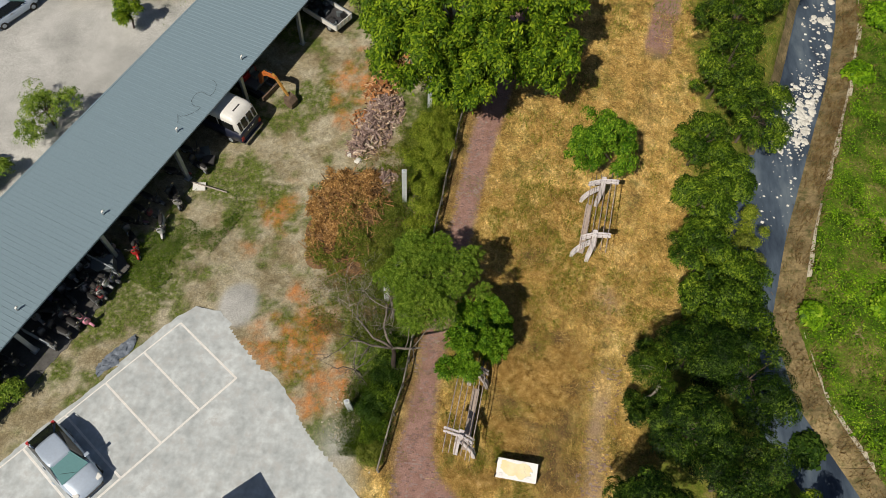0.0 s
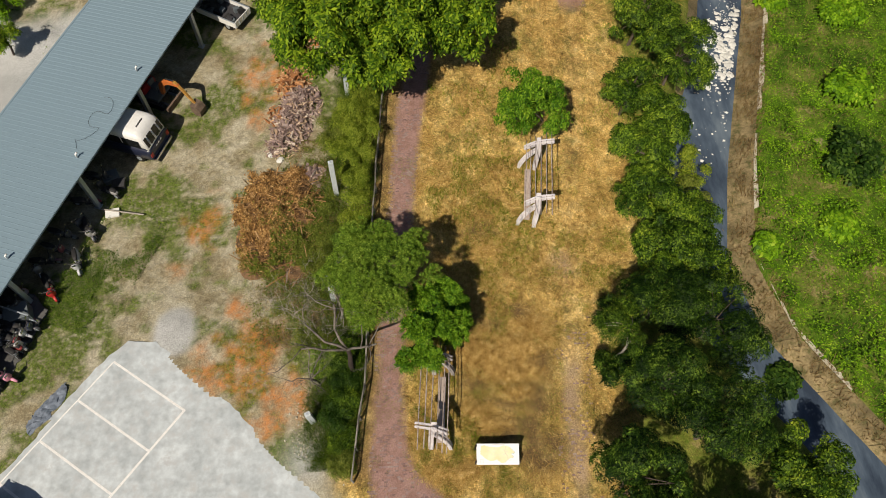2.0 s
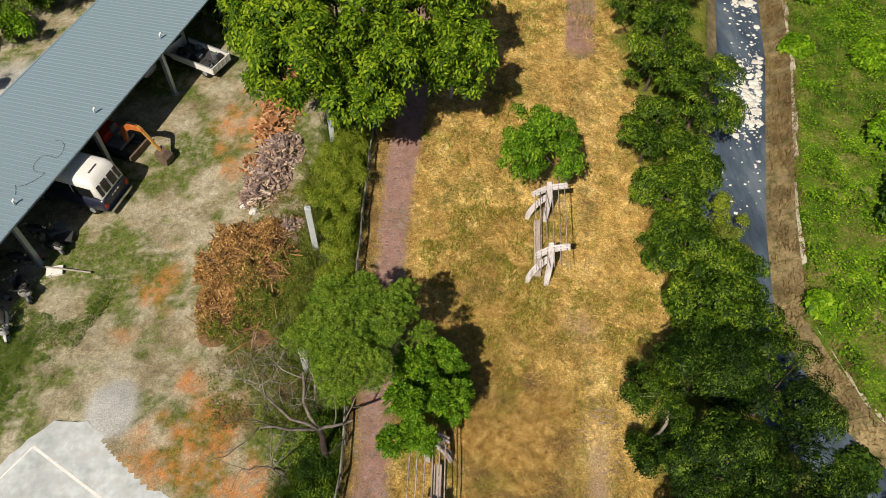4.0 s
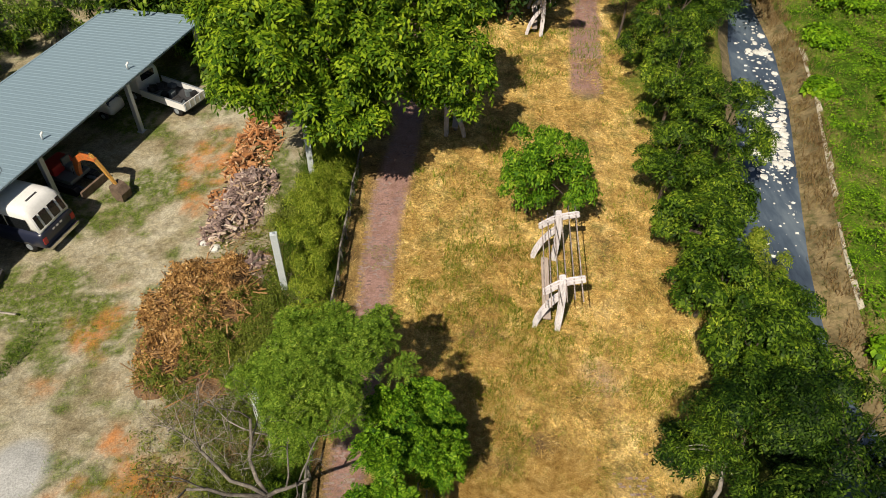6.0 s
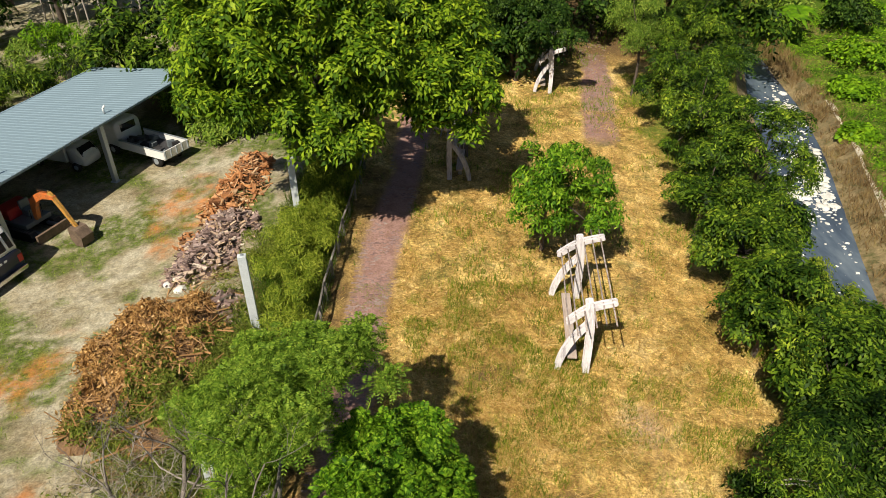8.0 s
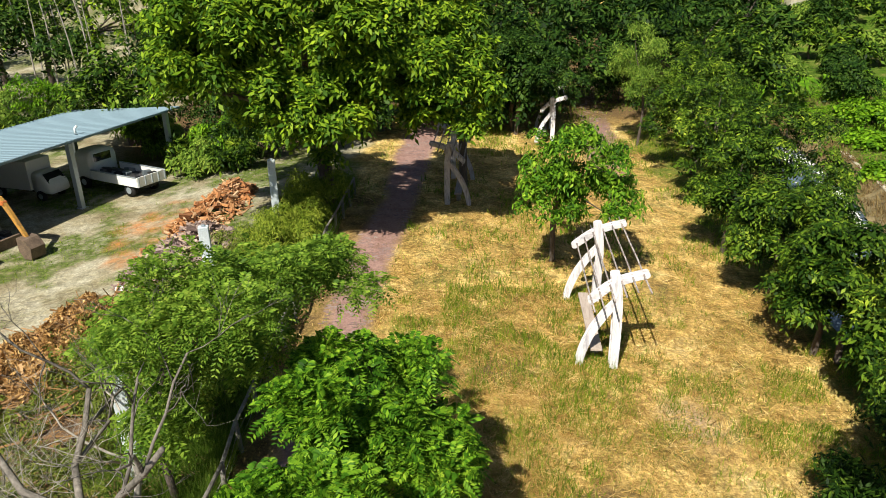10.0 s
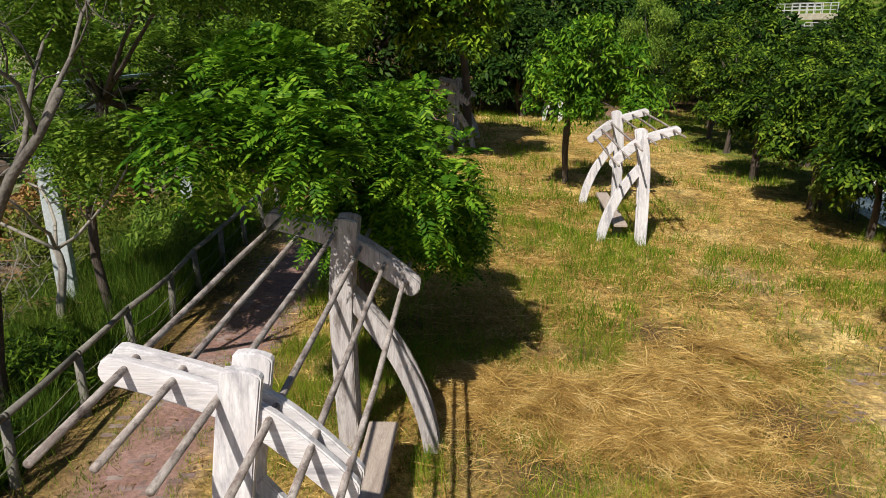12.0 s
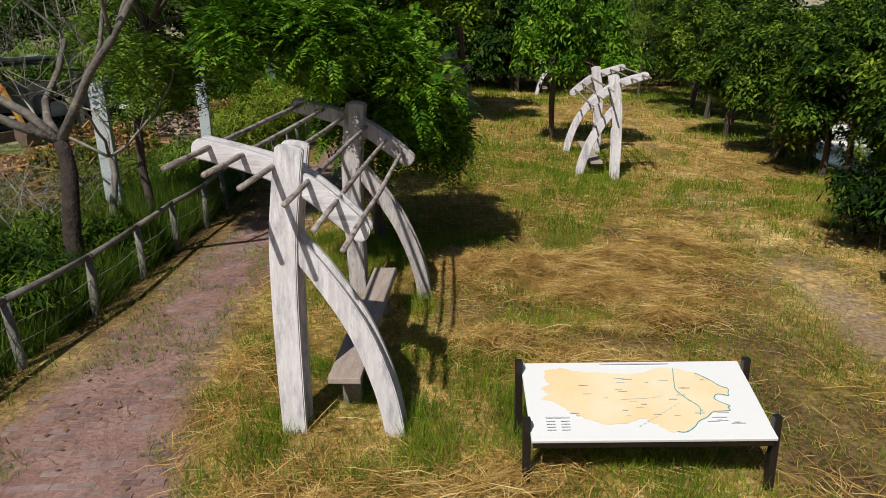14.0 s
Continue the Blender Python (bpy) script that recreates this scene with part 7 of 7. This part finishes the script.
def brush_pile():
    rng = np.random.default_rng(8)
    humps = [mound(*q) for q in ((-7.9, 21.9, 1.3, 1.2, 0.9), (-6.5, 21.8, 1.2, 1.4, 1.0), (-8.5, 20.3, 1.5, 1.3, 0.75), (-6.9, 20.0, 1.3, 1.4, 1.15), (-5.6, 20.1, 0.9, 1.3, 0.7), (-7.7, 18.4, 1.3, 1.2, 0.8), (-6.2, 18.1, 1.2, 1.4, 0.8), (-9.1, 18.6, 0.8, 1.0, 0.45), (-6.4, 16.4, 1.1, 1.0, 0.5), (-7.5, 16.6, 0.8, 0.9, 0.35), (-5.2, 16.4, 0.7, 0.9, 0.35), (-8.6, 16.8, 0.9, 1.0, 0.45), (-5.6, 18.6, 0.9, 1.1, 0.6))]

    def hf(u, v):
        h = np.max([q(u, v) for q in humps], axis=0)
        return h * (0.2 + 0.8 * field_noise(u, v, 0.8, 81) + 0.6 * field_noise(u, v, 0.3, 82)) * (h > 0.01)

    top = thing("brush_pile", Matrix(), "heap of cut branches and brown dry leaves", "brush pile", kind="stuff")
    U, W = np.meshgrid(np.linspace(-10.6, -4.0, 67), np.linspace(13.4, 23.2, 99))
    H = hf(U, W)
    Z = np.where(H > 0.03, land(U, W) + H * 0.8, land(U, W) - 0.2)
    i, j = np.meshgrid(np.arange(66), np.arange(98))
    k = (j * 67 + i).ravel()
    earth = surface("brown litter", (0.1, 0.058, 0.03), (0.24, 0.14, 0.07), 2, 14, 0.95, bump=1.0, depth=0.05)
    child("heap", mesh_np("heap", np.stack([U.ravel(), W.ravel(), Z.ravel()], 1), np.stack([k, k + 1, k + 68, k + 67], 1), earth, True), top)

    def spots(n, spill=0.2):
        x, y = rng.uniform(-10.6, -4.0, n * 3), rng.uniform(13.2, 23.4, n * 3)
        h = hf(x, y)
        keep = (rng.random(n * 3) < np.clip(h * 2 + spill * step(0.3, 0.8, field_noise(x, y, 1.2, 85)), 0, 1)) & ((x > -9.4) | (y > 17.5))
        x, y, h = x[keep][:n], y[keep][:n], h[keep][:n]
        return x, y, h

    x, y, h = spots(1500)
    n = len(x)
    P = np.stack([x, y, land(x, y) + h * rng.uniform(0.75, 1.2, n) + 0.04], 1)
    D = rng.normal(size=(n, 3)) * np.array([1, 1, 0.5])
    V, F = prisms(P, D, rng.uniform(0.2, 1.0, n), rng.uniform(0.003, 0.011, n))
    child("twigs", mesh_np("twigs", V, F, TWIG), top)
    x, y, h = spots(280, 0.16)
    n = len(x)
    P = np.stack([x, y, land(x, y) + h * rng.uniform(0.85, 1.1, n) + 0.06], 1)
    V, F = prisms(P, rng.normal(size=(n, 3)) * np.array([1, 1, 0.3]), rng.uniform(0.5, 1.9, n), rng.uniform(0.015, 0.045, n))
    child("boughs", mesh_np("boughs", V, F, TWIG), top)
    cx, cy, ch = spots(1100)
    hole = field_noise(cx, cy, 0.45, 84) > 0.47
    cx, cy, ch = cx[hole], cy[hole], ch[hole]
    pick = rng.integers(0, len(cx), 66000)
    x, y = cx[pick] + rng.normal(size=66000) * 0.16, cy[pick] + rng.normal(size=66000) * 0.16
    h = hf(x, y)
    n = len(x)
    P = np.stack([x, y, land(x, y) + np.maximum(h, ch[pick] * 0.7) * rng.uniform(0.85, 1.1, n) + 0.04 + rng.random(len(cx))[pick] * 0.16], 1)
    ln = rng.uniform(0.05, 0.16, n)
    dry = y + 1.3 * rng.normal(size=n) + (x + 7.2) * -0.9 > 19.2
    N = rng.normal(size=(n, 3)) + [0, 0, 0.7]
    A = rng.normal(size=(n, 3))
    child("dry_leaves", leaf_mesh("dry_leaves", P[dry], A[dry], N[dry], ln[dry] * 1.5, ln[dry] * 0.62, LEAF_DRY), top)
    wet = ~dry & (field_noise(x, y, 0.9, 83) > 0.3)
    child("green_leaves", leaf_mesh("green_leaves", P[wet], A[wet], N[wet], ln[wet] * 1.3, ln[wet] * 0.5, LEAF_OLIVE), top)


brush_pile()


def log_meshes(material, count, seed):
    """Split billets: wedge, half-round or round in section, ends sawn askew."""
    out = []
    rng = np.random.default_rng(seed)
    for k in range(count):
        L, r = rng.uniform(0.3, 0.85), rng.uniform(0.05, 0.13)
        sides = (3, 4, 6)[k % 3]
        turn = np.linspace(0, (2 * math.pi, 1.25 * math.pi, 2 * math.pi)[k % 3], sides, endpoint=k % 3 == 1)
        rad = r * rng.uniform(0.65, 1.3, sides)
        V = []
        for e in (-0.5, 0.5):
            sk, g = rng.uniform(-0.25, 0.25), rng.uniform(0.75, 1.1)
            V += [(L * e + sk * rr * math.cos(t), rr * g * math.cos(t), rr * g * math.sin(t) * rng.uniform(0.8, 1.1)) for t, rr in zip(turn, rad)]
        F = [tuple(range(sides))[::-1], tuple(range(sides, 2 * sides))] + [(q, (q + 1) % sides, sides + (q + 1) % sides, sides + q) for q in range(sides)]
        me = bpy.data.meshes.new("log")
        me.from_pydata(V, [], F)
        me.materials.append(material)
        out.append(me)
    return out


def log_pile(spots, h, count, material, label, seed):
    """Billets thrown loosely over a chain of (x, y, rx, ry) mounds."""
    rng = np.random.default_rng(seed)
    top = thing("log_pile", Matrix(), label, "log pile", "log piles")
    meshes = log_meshes(material, 21, seed)
    area = np.array([s[2] * s[3] for s in spots])
    for k in range(count):
        cx, cy, rx, ry = spots[rng.choice(len(spots), p=area / area.sum())]
        a, r = rng.uniform(0, 6.283), rng.random() ** 0.6 * 1.1
        x, y = cx + math.cos(a) * r * rx, cy + math.sin(a) * r * ry
        o = child("log", meshes[k % 21], top)
        z = land_at(x, y) + h * max(0.0, 1 - r * r) * rng.uniform(0.35, 1.15) + 0.05
        o.matrix_basis = pose(x, y, z, rng.uniform(0, 360), rng.uniform(-28, 28), rng.uniform(0, 360))


def small_billets(spots, h, count, material, label, seed):
    """The many short pieces and splinters between the logs."""
    rng = np.random.default_rng(seed)
    V, F = [], []
    area = np.array([s[2] * s[3] for s in spots])
    for k in range(count):
        cx, cy, rx, ry = spots[rng.choice(len(spots), p=area / area.sum())]
        a, r = rng.uniform(0, 6.283), rng.random() ** 0.6 * 1.25
        x, y = cx + math.cos(a) * r * rx, cy + math.sin(a) * r * ry
        m = pose(x, y, land_at(x, y) + h * max(0.0, 1 - r * r) * rng.uniform(0.5, 1.25) + 0.04, rng.uniform(0, 360), rng.uniform(-35, 35), rng.uniform(0, 360))
        L, w, t = rng.uniform(0.08, 0.3), rng.uniform(0.02, 0.07), rng.uniform(0.015, 0.05)
        o = len(V)
        for e in (-1, 1):
            g = rng.uniform(0.5, 1.1)
            V += [tuple(m @ Vector((L * e, w * g * c, t * g * d))) for c, d in ((-1, -0.6), (1, -0.6), (0.2, 1))]
        F += [(o, o + 2, o + 1), (o + 3, o + 4, o + 5), (o, o + 1, o + 4, o + 3), (o + 1, o + 2, o + 5, o + 4), (o + 2, o, o + 3, o + 5)]
    me = bpy.data.meshes.new("split_wood")
    me.from_pydata(V, [], F)
    me.materials.append(material)
    tagged(new("split_wood", me), label, "split wood", kind="stuff")


GREY_SPOTS = [(-6.9, 26.6, 1.1, 1.7), (-6.3, 28.6, 1.1, 1.4), (-7.4, 25.2, 0.9, 0.8)]
FRESH_SPOTS = [(-6.9, 30.2, 1.0, 1.2), (-6.5, 32.4, 1.1, 1.5), (-6.3, 34.6, 0.9, 1.3)]
log_pile(GREY_SPOTS, 0.6, 260, LOG_BARK, "loose pile of grey split logs on dust", 91)
small_billets(GREY_SPOTS, 0.65, 900, LOG_CHIPS, "grey splinters and short pieces among logs", 95)
log_pile(FRESH_SPOTS, 0.6, 180, LOG_ORANGE, "loose pile of fresh orange split logs", 92)
small_billets(FRESH_SPOTS, 0.6, 600, ORANGE_CHIPS, "orange splinters and short pieces among logs", 96)
log_pile([(-5.3, 22.7, 0.9, 0.7)], 0.5, 75, LOG_BARK, "small pile of grey logs by a concrete post", 93)
log_pile([(-8.0, 27.6, 0.5, 0.8)], 0.15, 16, LOG_ORANGE, "few scattered tan logs on the lot", 94)
for k, (x, y) in enumerate(((-8.1, 24.6), (-7.5, 24.1))):
    bm = bmesh.new()
    bmesh.ops.create_icosphere(bm, subdivisions=2, radius=0.3)
    for v in bm.verts:
        v.co *= 0.8 + 0.35 * noise.noise(v.co * 3 + Vector((k * 5, 0, 0)))
        v.co.z *= 0.5
    ob = part("stone", bm, FOAM)
    ob.location = (x, y, land_at(x, y) + 0.05)
    tagged(ob, "pale rounded stone lying on the dust", "stone", "pale stones")
# rubble at the lot's edge
rng = np.random.default_rng(15)
top = thing("rubble", Matrix(), "pale broken concrete rubble at the lot's edge", "rubble", kind="stuff")
V, F = [], []
for k in range(520):
    x, y = rng.normal(-5.0, 0.6), rng.normal(6.6, 0.9)
    if y < -0.97 * x + 0.2:
        continue
    s = 0.012 + 0.06 * rng.random() ** 3
    m = pose(x, y, land_at(x, y) + s * 0.2, *rng.uniform(0, 360, 3))
    b = len(V)
    for q in ((-1, -1, -1), (1, -1, -1), (1, 1, -1), (-1, 1, -1), (-1, -1, 1), (1, -1, 1), (1, 1, 1), (-1, 1, 1)):
        V.append(tuple(m @ Vector([c * s * rng.uniform(0.4, 1.0) for c in q])))
    F += [tuple(b + i for i in f) for f in ((0, 3, 2, 1), (4, 5, 6, 7), (0, 1, 5, 4), (1, 2, 6, 5), (2, 3, 7, 6), (3, 0, 4, 7))]
child("fragments", mesh_np("fragments", np.array(V), np.array(F), LIP_CONCRETE), top)


# ---- foam and stones in the stream ----
def stream_stones():
    rng = np.random.default_rng(31)
    meshes = []
    for k in range(7):
        bm = bmesh.new()
        bmesh.ops.create_icosphere(bm, subdivisions=1, radius=1.0)
        for v in bm.verts:
            v.co *= rng.uniform(0.7, 1.15)
            v.co.z *= 0.5
        me = bpy.data.meshes.new("stone")
        bm.to_mesh(me)
        bm.free()
        me.materials.append(FOAM)
        meshes.append(me)
    top = thing("stream_stones", Matrix(), "pale stones and foam lumps standing in the water", "stones", kind="stuff")
    n = 0
    while n < 230:
        y = rng.choice([rng.normal(34.3, 1.5), rng.normal(32.0, 1.0), rng.normal(44.5, 1.0), rng.normal(37.5, 0.8), rng.uniform(26, 52)], p=[0.42, 0.2, 0.2, 0.1, 0.08])
        if not 26 < y < 53:
            continue
        lf, rt = float(stream_left(y)), float(stream_right(y))
        u = rng.beta(2.2, 0.9)
        x = lf + 0.1 + (rt - lf - 0.15) * u
        s = 0.07 + 0.3 * rng.random() ** 3
        o = child("stone", meshes[n % 7], top)
        o.matrix_basis = pose(x, y, -2.08, 0, 0, rng.uniform(0, 360)) @ Matrix.Diagonal((s, s * rng.uniform(0.7, 1.2), s * 0.7, 1))
        n += 1


stream_stones()
rng = np.random.default_rng(33)
n = 800
y = np.where(rng.random(n) < 0.8, rng.normal(35.0, 2.4, n), rng.uniform(24, 50, n))
x = stream_left(y) + 0.1 + (stream_right(y) - stream_left(y) - 0.15) * rng.beta(2.4, 0.9, n)
P = np.stack([x, y, np.full(n, -2.085)], 1)
ln = 0.05 + 0.3 * rng.random(n) ** 3
tagged(new("foam_flecks", leaf_mesh("foam_flecks", P, np.concatenate([rng.normal(size=(n, 2)), np.zeros((n, 1))], 1), np.tile([0, 0, 1.0], (n, 1)), ln, ln * rng.uniform(0.5, 1.0, n), FOAM)), "small white foam flecks on dark water", "foam", kind="stuff")


# ---- far bridge, bamboo and banana plants ----
RAIL_PAINT = surface("weathered white railing paint", (0.5, 0.52, 0.53), (0.66, 0.68, 0.68), 1.5, 12, 0.6)


def bridge(x, y, z):
    top = thing("road_bridge", Matrix.Translation((x, y, z)) @ Matrix.Rotation(0.05, 4, "Z"), "distant concrete road bridge with white railings", "bridge")
    part("deck", box(bmesh.new(), -3.8, 3.8, -2.2, 2.2, 4.0, 4.9, 0.05), LIP_CONCRETE, top)
    for s in (-2.1, 2.1):
        for z in (5.4, 5.9, 6.35):
            part("rail", box(bmesh.new(), -3.6, 3.6, s - 0.05, s + 0.05, z, z + 0.09), RAIL_PAINT, top)
        for k in range(7):
            part("rail_post", box(bmesh.new(), -3.6 + 1.2 * k - 0.05, -3.6 + 1.2 * k + 0.05, s - 0.06, s + 0.06, 4.9, 6.44), RAIL_PAINT, top)
    for u in (-2.9, 2.9):
        part("pier", box(bmesh.new(), u - 0.6, u + 0.6, -1.8, 1.8, -3, 4.0), LIP_CONCRETE, top)


bridge(63, 113, 1.3)
bridge(61.5, 108.5, -1.5)
rng = np.random.default_rng(61)
for k in range(11):
    x, y = -23 + rng.uniform(-5, 7), 60 + rng.uniform(-3, 4)
    g = land_at(x, y)
    top = thing("bamboo", Matrix.Translation((x, y, g)), "tall pale bamboo stem behind the shed", "bamboo", "bamboo stems")
    H = rng.uniform(9, 13)
    pts = smooth_line([(0, 0, -0.2), (rng.uniform(-0.3, 0.2), 0, H * 0.5), (rng.uniform(-1.6, 0.2), 0, H)], 9)
    part("culm", tube(bmesh.new(), pts, list(np.linspace(0.075, 0.03, 9)), 7), PALE_BARK, top, smooth=True)
    n = 160
    P = np.array([pts[int(rng.integers(4, 9))] for _ in range(n)]) + rng.normal(size=(n, 3)) * [0.5, 0.5, 0.7]
    ln = rng.uniform(0.25, 0.5, n)
    child("leaves", leaf_mesh("leaves", P, rng.normal(size=(n, 3)) - [0, 0, 0.7], rng.normal(size=(n, 3)), ln, ln * 0.16, LEAF_SOFT), top)
for k, (x, y) in enumerate(((31.5, 54.5), (33.2, 56.6), (30.2, 56.2))):
    top = thing("banana_plant", Matrix.Translation((x, y, land_at(x, y))), "banana plant with broad torn green leaves", "banana plant", "banana plants")
    part("stem", tube(bmesh.new(), [(0, 0, -0.2), (0.05, 0, 1.2), (0.1, 0, 2.2)], [0.2, 0.16, 0.1], 9), LEAF_SOFT, top)
    for q in range(9):
        a = q * 0.72 + k
        bm = bmesh.new()
        rows = []
        for i in range(7):
            u = i / 6
            r = 2.4 * u
            c = Vector((math.cos(a) * r * 0.8, math.sin(a) * r * 0.8, 2.1 + 1.6 * u - 1.9 * u * u))
            s = Vector((-math.sin(a), math.cos(a), 0)) * 0.34 * math.sin(math.pi * min(0.97, u + 0.06))
            rows.append((bm.verts.new(c - s - Vector((0, 0, 0.06))), bm.verts.new(c), bm.verts.new(c + s - Vector((0, 0, 0.06)))))
        for r0, r1 in zip(rows, rows[1:]):
            bm.faces.new((r0[0], r0[1], r1[1], r1[0])), bm.faces.new((r0[1], r0[2], r1[2], r1[1]))
        part("leaf", bm, LEAF_WEED, top)


# ---- pavers of the path ----
def paver_mesh():
    a, b, h = 0.098, 0.048, 0.03
    V = [(-a, -b, -h), (a, -b, -h), (a, b, -h), (-a, b, -h), (-a + 0.006, -b + 0.006, 0), (a - 0.006, -b + 0.006, 0), (a - 0.006, b - 0.006, 0), (-a + 0.006, b - 0.006, 0)]
    me = bpy.data.meshes.new("paver")
    me.from_pydata(V, [], [(4, 5, 6, 7), (0, 1, 5, 4), (1, 2, 6, 5), (2, 3, 7, 6), (3, 0, 4, 7)])
    me.materials.append(PAVER)
    return me


def pavers():
    rng = np.random.default_rng(44)
    top = thing("pavement_1", Matrix(), "dusty red brick-paved footpath with worn joints", "footpath", kind="structure")
    me = paver_mesh()
    V0 = np.array([v.co[:] for v in me.vertices])
    V, F, n, made = [], [], 0, 0

    def lay(x, y, ang):
        nonlocal n, made
        z = land_at(x, y) - 0.002 + rng.uniform(-0.009, 0.008)
        m = pose(x, y, z, rng.uniform(-1.5, 1.5), rng.uniform(-1.5, 1.5), ang)
        if made < 300 and 6.2 < y:
            o = child("paver", me, top)
            o.matrix_basis = m
            made += 1
        else:
            M = np.array(m)
            V.append(V0 @ M[:3, :3].T + M[:3, 3])
            F.append(np.array([(4, 5, 6, 7), (0, 1, 5, 4), (1, 2, 6, 5), (2, 3, 7, 6), (3, 0, 4, 7)]) + n)
            n += 8

    for k, y in enumerate(np.arange(1.0, 50, 0.104)):
        lo, hi = float(path_left(y)), float(path_right(y))
        for x in np.arange(lo + (0.1 if k % 2 else 0.0), hi, 0.204):
            if field_noise(x, y, 0.8, 91) * 0.6 + field_noise(x, y, 0.25, 92) * 0.4 < 0.56:
                lay(x, y, rng.uniform(-1, 1))
    for k, y in enumerate(np.arange(-1, 70, 0.104)):
        if 13 < y < 37.5:
            continue
        mid = float(trail_mid(y))
        for x in np.arange(mid - 1.0 + (0.1 if k % 2 else 0.0), mid + 1.0, 0.204):
            if field_noise(x, y, 0.9, 93) * 0.6 + field_noise(x, y, 0.25, 94) * 0.4 < (0.55 if y > 30 else 0.42):
                lay(x, y, rng.uniform(-1, 1))
    rest = child("paver_bed", mesh_np("paver_bed", np.concatenate(V), np.concatenate(F), PAVER), top)
    tagged(rest, kind="stuff")


pavers()


# withered growth on the upper bank
rng = np.random.default_rng(52)
x, y = scatter(200000, 18, 36, 4, 58, lambda x, y: step(0.1, 1.0, x - stream_right(y)) * (1 - step(1.7, 2.4, x - stream_right(y))) * (0.55 + 0.45 * step(27, 33, y)) * step(0.25, 0.55, 0.6 * field_noise(x, y, 1.6, 95) + 0.4 * field_noise(x, y, 0.5, 99)), rng)
blades("withered_grass", x, y, rng.uniform(0.2, 0.7, len(x)), rng.uniform(0.02, 0.06, len(x)), 0.9, STRAW_BROWN, "withered brown grass hanging on the bank", rng, z=np.maximum(land(x, y), -2.24 + 0.486 * (x - stream_right(y))))
# grass tufts on the footpath
x, y = scatter(90000, -3, 2, 3, 24, lambda x, y: step(0.55, 0.7, 0.25 * np.exp(-((x - path_right(y)) / 0.3) ** 2) + 0.25 * np.exp(-((x - path_left(y)) / 0.3) ** 2) + 0.6 * field_noise(x, y, 1.1, 96) + 0.4 * field_noise(x, y, 0.4, 97)) * step(0, 0.1, x - path_left(y)) * (1 - step(-0.1, 0, x - path_right(y))), rng)
blades("path_tufts", x, y, rng.uniform(0.04, 0.14, len(x)), rng.uniform(0.006, 0.014, len(x)), 0.8, GRASS, "small green tufts between pavers", rng)
# trodden straw and dead stalks on the footpath and along the fence
x, y = scatter(13000, -3.2, 2, 3, 26, lambda x, y: step(-0.9, 0.0, x - path_left(y)) * (1 - step(-0.05, 0.3, x - path_right(y))) * np.clip(step(0.5, 0.68, 0.6 * field_noise(x, y, 1.2, 85) + 0.4 * field_noise(x, y, 0.35, 86)) + 0.9 * np.exp(-((x - path_left(y) + 0.1) / 0.35) ** 2) + 0.7 * np.exp(-((x - path_right(y)) / 0.28) ** 2), 0, 1), rng)
strands("path_litter", x, y, land(x, y) + 0.008 + 0.02 * rng.random(len(x)), rng.uniform(0.05, 0.22, len(x)), rng.uniform(0.003, 0.008, len(x)), rng.uniform(0, 6.28, len(x)), STRAW_BROWN, "brown dead stalks trodden into the footpath", rng)
# fallen leaves on the footpath
x, y = scatter(2200, -3.5, 2, 3, 34, lambda x, y: step(-0.6, 0.2, x - path_left(y)) * (1 - step(-0.1, 0.3, x - path_right(y))) * (0.15 + 0.85 * step(0.5, 0.7, field_noise(x, y, 0.9, 98))), rng)
n = len(x)
P = np.stack([x, y, land(x, y) + 0.012 + 0.01 * rng.random(n)], 1)
ln = rng.uniform(0.03, 0.1, n)
tagged(new("leaf_litter", leaf_mesh("leaf_litter", P, np.concatenate([rng.normal(size=(n, 2)), np.zeros((n, 1))], 1), rng.normal(size=(n, 3)) * 0.25 + np.array([0, 0, 1.0]), ln, ln * 0.5, STRAW_BROWN)), "brown fallen leaves on the footpath", "leaves", kind="stuff")
